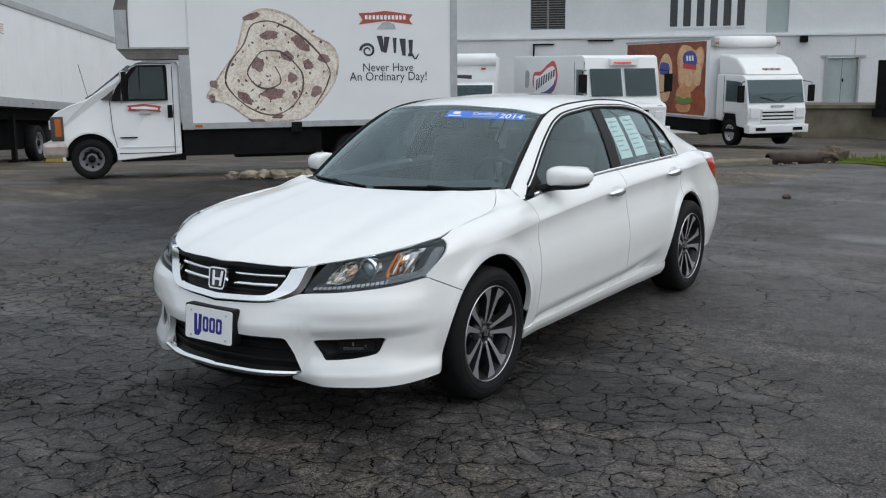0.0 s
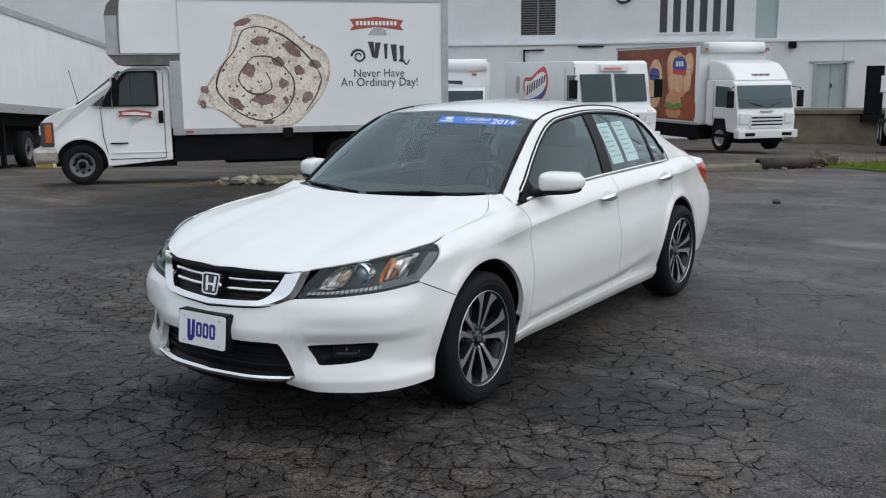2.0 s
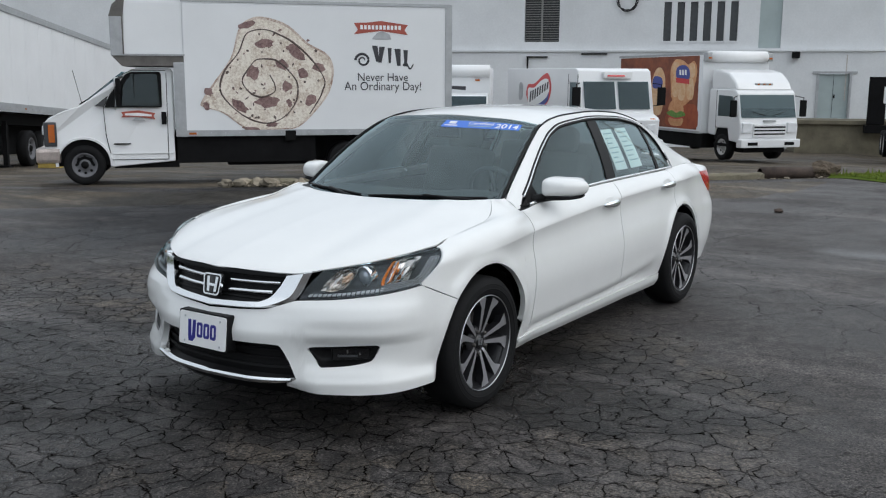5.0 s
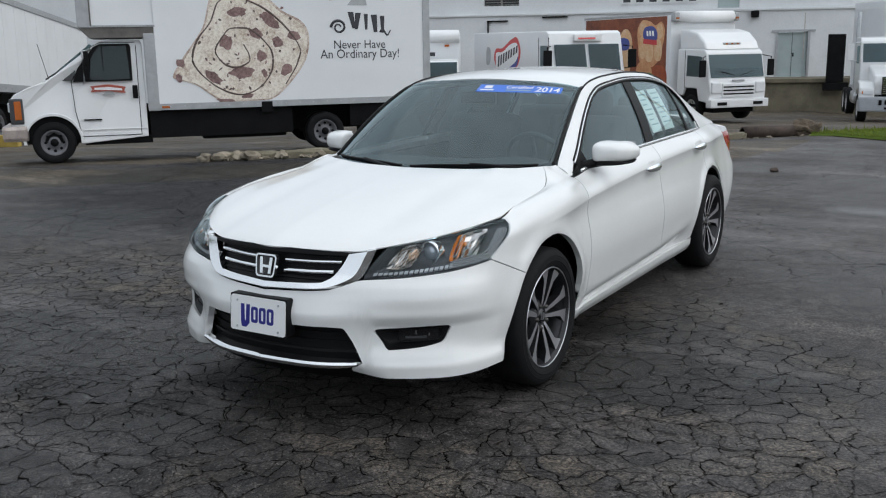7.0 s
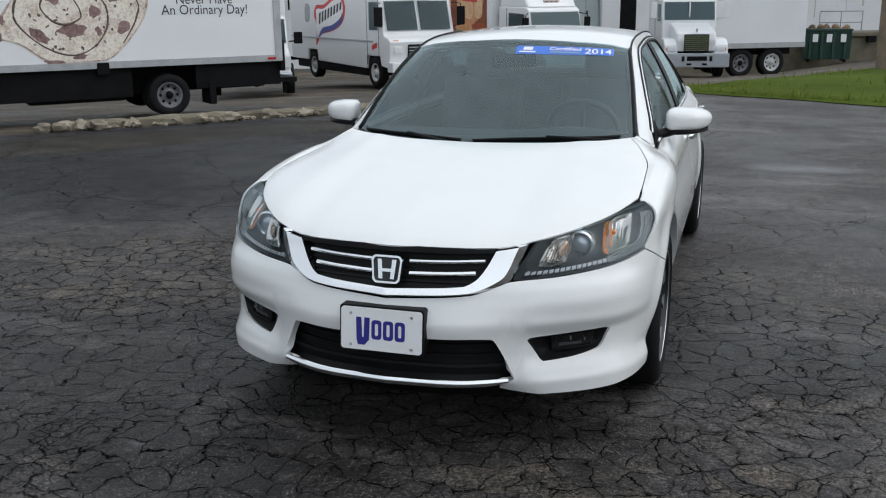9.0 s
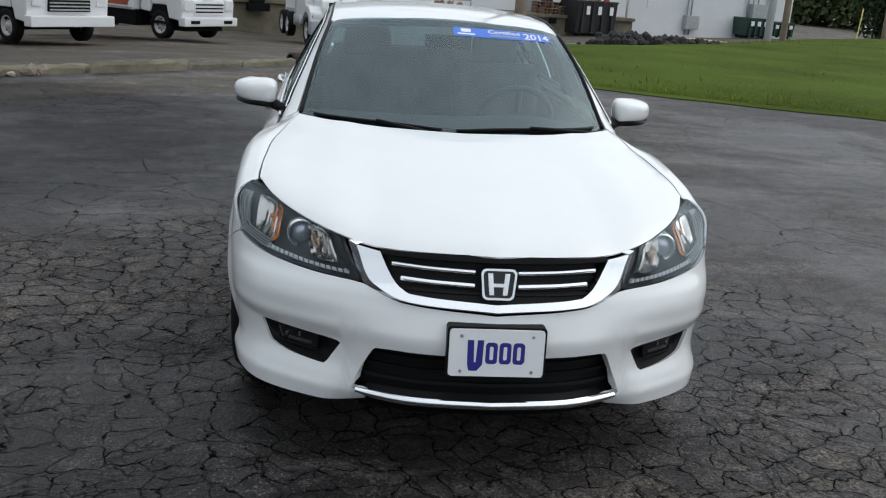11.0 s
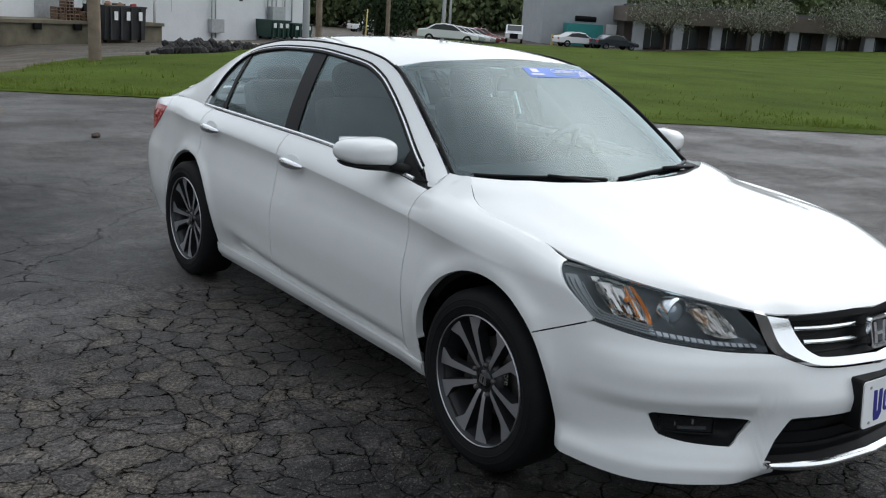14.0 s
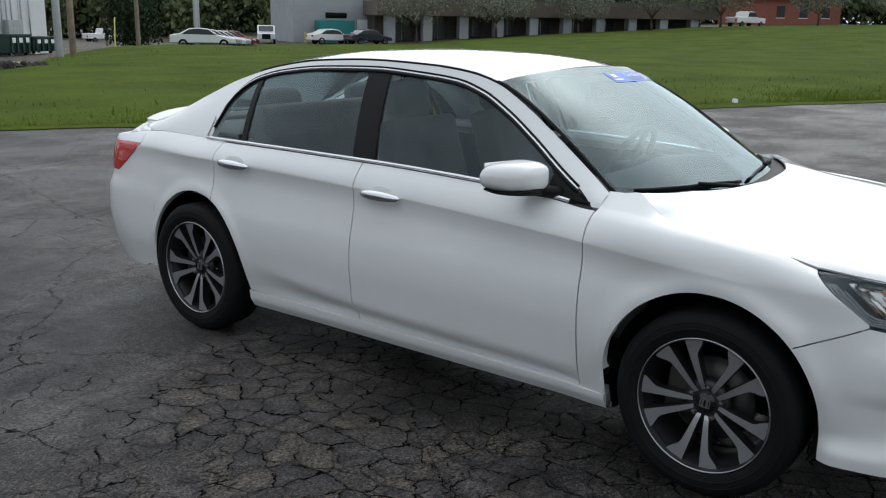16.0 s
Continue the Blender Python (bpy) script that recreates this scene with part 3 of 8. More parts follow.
def side_inset(y, z):
    zc = crease_z(y)
    zt, it = shoulder(y)
    lean = flank_lean(min(z, zc)) * smooth01(0.12, 0.60, y) + 0.028 * smooth01(2.75, 3.25, y) * smooth01(0.35, 0.60, z)
    if z <= zc:
        under = max(0.0, 1 - (zc - z) / 0.085)
        fade = smooth01(-0.35, 0.25, y) * (1 - 0.6 * smooth01(2.7, 3.4, y))
        v = side_low(z) + lean - 0.006 - (0.018 * under**1.8 - 0.006) * fade
        on = smooth01(0.42, 0.60, y) * (1 - smooth01(1.90, 2.42, y))
        v += on * (min(0.026, max(0.0, 0.62 * (low_line(y) - z))) - 0.008 * math.exp(-(((z - low_line(y)) / 0.05) ** 2)))
    else:
        u = (z - zc) / max(zt - zc, 0.02)
        fade = smooth01(-0.35, 0.25, y) * (1 - 0.6 * smooth01(2.7, 3.4, y))
        base = side_low(zc) + lean - 0.006 - 0.012 * fade
        # The wing is one full round; behind it the upper flank is a flatter band.
        full = 1 - math.sqrt(max(0.0, 1 - min(u, 1.0) ** 2.3))
        v = base + (it - base) * lerp(full, 0.25 * u + 0.75 * u**1.9, smooth01(0.25, 0.70, y))
    for yc in (0.0, 2.776):
        r = math.hypot(y - yc, z - 0.345)
        v -= (0.016 if yc == 0 else 0.010) * math.exp(-(((r - 0.40) / (0.05 if yc == 0 else 0.035)) ** 2)) * smooth01(0.28, 0.48, z)
    return v


def chin_out(x, z):
    """The middle of the bumper stands proud of its corners."""
    return 0.046 * (1 - smooth01(0.24, 0.68, x)) * smooth01(0.18, 0.29, z) * (1 - smooth01(0.46, 0.60, z))


corner_relief = curve_of([(0.16, 0.075), (0.20, 0.066), (0.225, 0.050), (0.25, 0.037), (0.28, 0.024), (0.31, 0.010), (0.36, -0.006), (0.41, -0.013), (0.450, -0.012), (0.474, -0.002), (0.50, 0.004), (0.54, 0.0), (0.60, 0.0)])


def corner_out(x, z):
    """Outside the mouth the bumper steps in round the fog lamp and out again into a splitter lip."""
    return corner_relief(min(z, 0.6)) * smooth01(0.40, 0.56, x)


def skin(s, z, out=0.0):
    """The body's outer skin at a length s along its plan and a height z; a negative s is the other flank."""
    sign = 1 if s >= 0 else -1
    s = abs(s)
    x, y = plan(s)
    front = 1 - smooth01(-0.80, -0.34, y)
    rear = smooth01(3.35, 3.75, y)
    inset = side_inset(min(max(y, -0.45), 3.75), z)
    inset = inset * (1 - front) * (1 - rear) + (nose(z - 0.014) - chin_out(x, z) - corner_out(x, z)) * front + tail(z) * rear
    if y < -0.3:
        inset -= 0.035 * (1 - front) * smooth01(-0.36, -0.44, y) * (1 - smooth01(0.27, 0.35, z))
    n = plan_normal(s)
    q = np.array((x, y)) - n * (inset - out)
    return np.array((sign * max(q[0], 0.0) if s < 0.05 or s > S_END - 0.05 else sign * q[0], q[1], z))


def flank(y, z, side, out=0.0):
    return skin(side * s_at_y(y), z, out)


ARCH_Z, ARCH_R = 0.345, 0.388


def arch(y, yc, floor):
    d = ARCH_R**2 - (y - yc) ** 2
    return max(floor, ARCH_Z + math.sqrt(d)) if d > 0 else floor


GAP = 0.0025
# Lower edge of the bumper's upper sheet and what bounds it above.
S_LAMP0, S_LAMP = s_at_x(0.446), s_at_y(-0.50)
lamp_low = curve_of([(s_at_x(0.0), 0.589), (s_at_x(0.30), 0.608), (s_at_x(0.36), 0.624), (S_LAMP0, 0.651), (lerp(S_LAMP0, S_LAMP, 0.25), 0.660), (lerp(S_LAMP0, S_LAMP, 0.5), 0.673), (lerp(S_LAMP0, S_LAMP, 0.75), 0.688), (S_LAMP, 0.708)])
S_ARCHTOP = s_at_y(-0.285)


def bumper_top(s):
    if s <= S_LAMP:
        return lamp_low(s) - GAP
    return lerp(0.708, 0.612, (s - S_LAMP) / (S_ARCHTOP - S_LAMP)) - GAP


mouth_top = curve_of([(0, 0.452), (0.30, 0.455), (0.375, 0.451), (0.40, 0.415), (0.437, 0.337), (0.452, 0.300)])
fog_top = curve_of([(0.497, 0.437), (0.507, 0.444), (0.61, 0.449), (0.766, 0.455), (0.782, 0.448)])
fog_low = curve_of([(0.497, 0.436), (0.525, 0.392), (0.552, 0.354), (0.63, 0.358), (0.750, 0.381), (0.782, 0.446)])
X_MOUTH, X_FOG0, X_FOG1 = 0.452, 0.497, 0.782


def open_top(s):
    x, y = plan(s)
    if y > -0.388:
        return arch(y, 0.0, 0.30)
    if x < X_MOUTH:
        return mouth_top(x)
    if X_FOG0 < x < X_FOG1 and y < -0.5:
        return fog_top(x)
    if x <= X_FOG0:
        return lerp(0.300, 0.436, (x - X_MOUTH) / (X_FOG0 - X_MOUTH))
    return lerp(0.446, 0.41, smooth01(s_at_x(X_FOG1), s_at_y(-0.388), s))


def open_low(s):
    x, y = plan(s)
    if x < X_MOUTH:
        return lerp(0.272, 0.300, max(0.0, (x - 0.405) / (X_MOUTH - 0.405)))
    if X_FOG0 < x < X_FOG1 and y < -0.5:
        return fog_low(x)
    return open_top(s)


half = sorted(set(list(np.linspace(0, S_ARCHTOP, 70)) + [s_at_x(v) for v in (0.30, 0.375, 0.39, 0.40, 0.437, 0.452, 0.497, 0.51, 0.525, 0.552, 0.750, 0.766, 0.782)] + list(np.linspace(s_at_y(-0.388), s_at_y(-0.36), 6)) + [S_LAMP]))
s_cols = np.array([-v for v in half[:0:-1]] + half)
bumper = panel("front_bumper", lambda u, v: skin(u, lerp(open_top(abs(u)), bumper_top(abs(u)), v)), 0, 26, PAINT, car, us=s_cols, depth=0.03)
low_cols = np.array([v for v in sorted(set(half + [s_at_x(0.405)])) if s_at_x(0.405) - 1e-6 <= v <= s_at_y(-0.388) + 1e-6])
lip_z = curve_of([(0.40, 0.262), (0.45, 0.246), (0.55, 0.236), (0.8, 0.234), (0.9, 0.240)])
for side in (1, -1):
    panel("bumper_lip", lambda u, v: skin(side * u, lerp(lip_z(plan(u)[0]), open_low(u), v)), 0, 16, PAINT, bumper, us=low_cols, depth=0.03)
# The mouth: a black recess, a chrome strip under it and the black chin.
S_M = s_at_x(0.455)
panel("lower_grille", lambda u, v: skin(lerp(-S_M, S_M, u), lerp(0.22, 0.475, v), -0.055), 40, 6, BLACK, bumper)
for zc in (0.34, 0.378, 0.415):
    panel("grille_bar", lambda u, v: skin(lerp(-S_M, S_M, u), zc + lerp(-0.006, 0.006, v), -0.042), 40, 2, BLACK, bumper, depth=0.012)
S_C = s_at_x(0.432)
panel("chrome_strip", lambda u, v: skin(lerp(-S_C, S_C, u), 0.275 + 0.016 * abs(2 * u - 1) ** 8 + lerp(0.0, 0.026 - 0.014 * abs(2 * u - 1) ** 10, v), 0.004 + 0.008 * min(1.0, 2.5 * (1 - v))), 48, 5, CHROME, bumper, "bright chrome strip", depth=0.03)
panel("chin", lambda u, v: skin(lerp(-S_C, S_C, u), lerp(0.205, 0.273, v), -0.012), 40, 4, BLACK, bumper, "matt black chin spoiler", depth=0.05)
# Fog lamps in black bezels.
for side in (1, -1):
    fog = panel("fog_lamp", lambda u, v: skin(side * s_at_x(lerp(X_FOG0 + 0.003, X_FOG1 - 0.002, u)), lerp(fog_low(lerp(X_FOG0, X_FOG1, u)), fog_top(lerp(X_FOG0, X_FOG1, u)), v), -0.010 - 0.035 * min(1, 4 * min(u, 1 - u), 4 * min(v, 1 - v))), 16, 8, BLACK, car, "black fog lamp bezel", depth=0.01)
    panel("fog_lens", lambda u, v: skin(side * s_at_x(lerp(0.590, 0.752, u)), lerp(0.381 + 0.006 * u, 0.434 + 0.004 * u, v), -0.030 + 0.006 * math.sin(math.pi * u)), 10, 4, GLOSS_BLACK, fog, "dark glossy fog lens", depth=0.02)
    edge = [Vector(skin(side * s_at_x(lerp(0.590, 0.752, u)), lerp(0.381 + 0.006 * u, 0.434 + 0.004 * u, v), -0.024 + 0.006 * math.sin(math.pi * u))) for u, v in [(k / 10, 0) for k in range(11)] + [(1, 0.5)] + [(1 - k / 10, 1) for k in range(11)] + [(0, 0.5)]]
    tube("lens_rim", edge, 0.0028, BLACK, fog, sides=6, closed=True)
    # Two small chrome slips are added as the highlights on the dark lens.
    for x0, x1, z0, z1 in ((0.655, 0.661, 0.412, 0.428), (0.706, 0.710, 0.405, 0.416)):
        panel("fog_reflector", lambda u, v: skin(side * s_at_x(lerp(x0, x1, u)), lerp(z0, z1, v), -0.021), 2, 2, CHROME, fog, depth=0.006)
    panel("fog_bulb_shield", lambda u, v: skin(side * s_at_x(lerp(0.615, 0.700, u)), lerp(0.395, 0.404, v), -0.0225), 4, 2, LAMP_GREY, fog, depth=0.006)

# Grille, its chrome surround and the badge.
chrome_out = curve_of([(0.0, 0.0, 0.593), (0.55, 0.30, 0.610), (0.72, 0.395, 0.634), (0.80, 0.44, 0.654), (1.0, 0.506, 0.774)])
chrome_in = curve_of([(0.0, 0.0, 0.624), (0.50, 0.255, 0.633), (0.66, 0.32, 0.655), (0.82, 0.362, 0.701), (1.0, 0.393, 0.755)])


def chrome_at(u, v):
    a = abs(2 * u - 1)
    sign = 1 if u >= 0.5 else -1
    (xo, zo), (xi, zi) = chrome_out(a), chrome_in(a)
    x, z = lerp(xo, xi, v), lerp(zo, zi, v)
    # A flat bright face above a narrower facet that turns down to the bumper.
    return skin(sign * s_at_x(x), z, 0.001 + 0.017 * min(1.0, v / 0.30) - 0.005 * max(0.0, v - 0.30) / 0.70)


grille = panel("grille", lambda u, v: skin(lerp(-1, 1, u) * s_at_x(0.40), lerp(0.612, 0.775, v), -0.035), 40, 8, BLACK, car, "black honeycomb grille with chrome bars")
# A black strip added to darken the gap under the bonnet's edge.
panel("grille_shade", lambda u, v: skin(lerp(-1, 1, u) * s_at_x(0.392), lerp(0.748, 0.770 - 0.010 * abs(2 * u - 1) ** 2, v), 0.012), 40, 2, BLACK, grille, depth=0.02)
panel("grille_surround", chrome_at, 90, 0, CHROME, grille, "chrome grille surround", depth=0.03, vs=np.array((0.0, 0.02, 0.15, 0.28, 0.295, 0.305, 0.32, 0.5, 0.75, 0.97, 1.0)))
for zc, xe in ((0.711, 0.357), (0.669, 0.323)):
    for side in (1, -1):
        panel("grille_bar", lambda u, v: skin(side * s_at_x(lerp(0.075, xe, u)), zc + 0.006 * u + lerp(-0.0065, 0.0065, v), -0.008 + 0.004 * math.sin(math.pi * v)), 16, 3, CHROME, grille, "chrome grille bar", depth=0.02)
for zc in (0.642, 0.656, 0.69, 0.73, 0.745):
    panel("grille_slat", lambda u, v: skin(lerp(-1, 1, u) * s_at_x(0.36), zc + lerp(-0.003, 0.003, v), -0.026), 30, 1, BLACK, grille, depth=0.012)


def badge_place(a, b, c, y0, lean=0.22):
    return (a, y0 - c + lean * b, 0.689 + b)


def ring_part(name, outer, inner, mat, parent, place, thick, label=""):
    n = len(outer)
    verts = [place(a, b, thick) for a, b in outer] + [place(a, b, thick) for a, b in inner] + [place(a, b, 0) for a, b in outer] + [place(a, b, 0) for a, b in inner]
    faces = []
    for i in range(n):
        j = (i + 1) % n
        faces += [(i, j, n + j, n + i), (i, 2 * n + i, 2 * n + j, j), (n + i, n + j, 3 * n + j, 3 * n + i)]
    bm = bmesh.new()
    me = mesh_of(name, verts, faces, mat, False)
    bm.from_mesh(me)
    bpy.data.meshes.remove(me)
    return part(name, bm, mat, parent, label)


def rounded(w0, w1, h, r, n=6):
    """A rounded trapezoid: w0 its half width above, w1 below, h its half height."""
    pts = []
    for cx, cy, a0 in ((w0 - r, h - r, 0), (-w0 + r, h - r, 90), (-w1 + r, -h + r, 180), (w1 - r, -h + r, 270)):
        pts += [(cx + r * math.cos(radians(a0 + 90 * k / n)), cy + r * math.sin(radians(a0 + 90 * k / n))) for k in range(n + 1)]
    return pts


bp = lambda a, b, c: badge_place(a, b, c, -0.938)
outline("badge", rounded(0.054, 0.048, 0.045, 0.016), GLOSS_BLACK, grille, bp, 0.006, "chrome framed badge")
ring_part("badge_frame", rounded(0.058, 0.052, 0.049, 0.018), rounded(0.051, 0.045, 0.042, 0.014), CHROME, grille, bp, 0.018)
for side in (1, -1):
    outline("badge_bar", [(side * 0.020, 0.034), (side * 0.036, 0.034), (side * 0.029, -0.034), (side * 0.014, -0.034)], CHROME, grille, bp, 0.016)
outline("badge_bar", [(-0.024, 0.002), (0.024, 0.002), (0.022, -0.009), (-0.022, -0.009)], CHROME, grille, bp, 0.0155)

# Plate with bars for its writing.
plate = tagged(new("front_plate"), "white dealer plate with navy writing bars in a black holder")
plate.parent = car
pp = lambda a, b, c: (a, -1.018 - c + 0.10 * (b), 0.482 + b)
outline("plate_holder", rounded(0.160, 0.160, 0.083, 0.012), BLACK, plate, lambda a, b, c: (a, -0.965 - c * 9 + 0.10 * b, 0.482 + b), 0.006)
outline("plate_sheet", rounded(0.153, 0.153, 0.0765, 0.012), WHITE, plate, pp, 0.006)
for a, b in ((-0.115, 0.055), (0.115, 0.055), (-0.115, -0.06), (0.115, -0.06)):
    outline("plate_bolt", rounded(0.005, 0.005, 0.005, 0.0045, 3), SATIN, plate, lambda p, q, c: pp(p + a, q + b, c + 0.004), 0.004)
outline("writing_bar", [(-0.095, 0.042), (-0.075, 0.042), (-0.072, -0.03), (-0.066, -0.03), (-0.063, 0.042), (-0.043, 0.042), (-0.045, -0.038), (-0.062, -0.058), (-0.088, -0.058), (-0.093, -0.038)], NAVY, plate, lambda a, b, c: pp(a, b, c + 0.005), 0.002)
for k in range(3):
    x0 = -0.036 + k * 0.044
    ring_part("writing_bar", [(p + x0 + 0.019, q) for p, q in rounded(0.019, 0.019, 0.035, 0.012)], [(p + x0 + 0.019, q) for p, q in rounded(0.006, 0.006, 0.022, 0.005)], NAVY, plate, lambda a, b, c: pp(a, b, c + 0.005), 0.002)

# Bonnet: bounded by the nose line, the wing gaps and the scuttle.
front_line = curve_of([(0.0, 0.0, -0.925, 0.770), (0.36, 0.30, -0.872, 0.766), (0.46, 0.385, -0.832, 0.764), (0.60, 0.506, -0.762, 0.782), (0.78, 0.655, -0.60, 0.810), (0.90, 0.748, -0.45, 0.836), (1.0, 0.803, -0.305, 0.860)])
scuttle = curve_of([(0.0, 0.0, 0.160, 0.982), (0.4, 0.30, 0.195, 0.985), (0.75, 0.545, 0.290, 0.989), (0.92, 0.645, 0.352, 0.993), (1.0, 0.686, 0.387, 0.995)])
# The side gap runs from the lamp's tip back along the wing, then bends inwards to the windscreen.
bonnet_gap = curve_of([(0.0, 0.803, -0.305, 0.860), (0.17, 0.803, -0.188, 0.882), (0.40, 0.797, -0.029, 0.899), (0.59, 0.791, 0.105, 0.911), (0.70, 0.780, 0.184, 0.921), (0.80, 0.760, 0.25, 0.936), (0.90, 0.727, 0.316, 0.968), (1.0, 0.686, 0.387, 0.995)])


def bonnet_at(u, v):
    a = abs(2 * u - 1)
    sign = 1 if u >= 0.5 else -1
    f, r, l = np.array(front_line(a)), np.array(scuttle(a)), np.array(bonnet_gap(v))
    f0, r0 = np.array(front_line(1.0)), np.array(scuttle(1.0))
    p = lerp(f, r, v) + a**3 * (l - lerp(f0, r0, v))
    p[2] += 0.088 * (v**0.55) * (1 - v) * (1 - a**7.0)
    p[2] += 0.003 * math.exp(-(((a - 0.66) / 0.07) ** 2)) * min(1, 5 * v) - 0.003 * math.exp(-(((a - 0.84) / 0.08) ** 2)) * math.sin(math.pi * v)
    return np.array((sign * p[0], p[1], p[2]))


panel("bonnet", bonnet_at, 64, 36, PAINT, car, depth=0.007)

# Headlamps.
lamp_top = lambda u: np.array(front_line(lerp(0.605, 0.995, u)))
for side in (1, -1):
    lamp = tagged(new("headlight"), "clear headlight with projector, amber reflector and lit strip")
    lamp.parent = car

    def lamp_low_at(u):
        s = lerp(S_LAMP0, S_LAMP, u)
        return skin(s, lamp_low(s) + GAP, 0.002)

    def lamp_at(u, v, inner=0.0):
        if inner:
            u = lerp(0.012, 0.95, u)
        lo, hi = lamp_low_at(u), lamp_top(u) + np.array((0, 0, -0.004))
        if u > 0.82:
            hi = hi + np.array((0.036, 0.0, 0.004)) * (u - 0.82) / 0.18
        p = lerp(lo, hi, v)
        s = math.sin(math.pi * v)
        p = p + np.array((0.35, -0.8, 0.2)) * 0.022 * s * (1 - 0.5 * u)
        if u > 0.7:
            p = lerp(p, flank(lerp(-0.503, -0.320, v), lerp(0.710, 0.852, v), 1) + np.array((-0.002, -0.003, 0)), smooth01(0.7, 1.0, u))
        if inner:
            e = min(1, 5 * min(u, 1 - u), 4 * min(v, 1 - v))
            p = p + np.array((-0.40, 0.85, 0.0)) * (0.010 + inner * e)
        return np.array((side * p[0], p[1], p[2]))

    panel("lens", lambda u, v: lamp_at(u, v), 28, 10, LENS, lamp, depth=0.004).visible_shadow = False
    panel("housing", lambda u, v: lamp_at(u, v, 0.075), 28, 12, LAMP_GREY, lamp, depth=0.01, lift=-0.004)
    panel("bezel", lambda u, v: lamp_at(u, 0.945 + 0.045 * v, 0.014), 28, 3, GLOSS_BLACK, lamp, depth=0.0)

    def inside(u, v, d):
        return Vector(lamp_at(u, v, d))

    axis = Vector((0.0, -1.0, 0.0))
    c = inside(0.46, 0.50, 0.068)
    bm = bmesh.new()
    bmesh.ops.create_uvsphere(bm, u_segments=24, v_segments=14, radius=0.036, matrix=Matrix.Translation(c) @ Matrix.Diagonal((1, 0.8, 1, 1)))
    part("projector", bm, surface("projector_glass", (0.45, 0.48, 0.52), rough=0.05, metal=0.6, vary=0.1, bump=0) if side == 1 else bpy.data.materials["projector_glass"], lamp, "glass projector lens", True)
    lathe("projector_ring", [(0.0, 0.036), (-0.018, 0.041), (-0.026, 0.046), (-0.020, 0.051), (0.02, 0.054)], CHROME, lamp, axis="y", at=c, n=32)

    def plate_in(name, u0, u1, v0, v1, d, mat, label="", bow=0.012, slant=0.0):
        panel(name, lambda u, v: lamp_at(lerp(u0, u1, u) + slant * v, lerp(v0, v1, v), d - bow * (1 - 4 * (u - 0.5) ** 2)), 10, 6, mat, lamp, label, depth=0.012)

    def bowl(name, u0, u1, v0, v1, d, deep, flutes, mat, label="", slant=0.0):
        """A concave reflector, pressed into upright flutes and a few steps."""
        def at(p, q):
            a, b = 2 * p - 1, 2 * q - 1
            cup = max(0.0, 1 - a * a) * max(0.0, 1 - b * b)
            wave = 0.006 * math.sin(flutes * math.pi * p) * (1 if q < 0.55 else 0.3) + 0.002 * math.sin(9 * q)
            return lamp_at(lerp(u0, u1, p) + slant * q, lerp(v0, v1, q) + 0.05 * b * (1 - a * a), d + deep * cup + wave * cup)
        ob = panel(name, at, 22, 12, mat, lamp, label, depth=0.006)
        ob.data.polygons.foreach_set("use_smooth", [False] * len(ob.data.polygons))
        return ob

    def bulb(name, u, v, d, r, mat, label=""):
        c = inside(u, v, d)
        ball = bmesh.new()
        bmesh.ops.create_uvsphere(ball, u_segments=16, v_segments=10, radius=r, matrix=Matrix.Translation(c))
        part(name, ball, mat, lamp, label, True)

    warm = surface("warm_reflector", (0.66, 0.50, 0.38), rough=0.2, metal=0.8, vary=0.2, bump=0) if side == 1 else bpy.data.materials["warm_reflector"]
    bowl("inner_reflector", 0.13, 0.335, 0.24, 0.82, 0.030, 0.040, 9, LAMP_CHROME, "fluted chrome inner reflector", 0.03)
    bowl("bulb_reflector", 0.27, 0.305, 0.46, 0.62, 0.036, 0.018, 4, warm, "", 0.03)
    bulb("bulb", 0.27, 0.56, 0.040, 0.010, warm)
    bowl("outer_reflector", 0.675, 0.83, 0.22, 0.84, 0.022, 0.038, 8, LAMP_CHROME, "fluted chrome turn reflector", 0.02)
    bowl("amber_reflector", 0.640, 0.712, 0.24, 0.80, 0.030, 0.016, 3, AMBER, "amber turn reflector", 0.02)
    bulb("turn_bulb", 0.745, 0.56, 0.034, 0.010, AMBER, "amber turn bulb")
    plate_in("side_marker", 0.885, 0.95, 0.22, 0.80, 0.030, LAMP_PALE, "", 0.004, 0.01)
    for k in range(16):
        plate_in("led_block", 0.06 + k * 0.040, 0.090 + k * 0.040, 0.070, 0.140, 0.014, LAMP_LIT, "", 0.002)

    for k in range(4):
        pts = [Vector(lamp_at(lerp(0.66, 0.965 - 0.025 * k, min(1.0, t * 1.5)), 0.06 + 0.045 * k + 0.72 * max(0.0, t - 0.6) / 0.4 * (1 - 0.1 * k), 0.016)) for t in np.linspace(0, 1, 16)]
        tube("light_guide", pts, 0.0032, LAMP_PALE, lamp, sides=5)

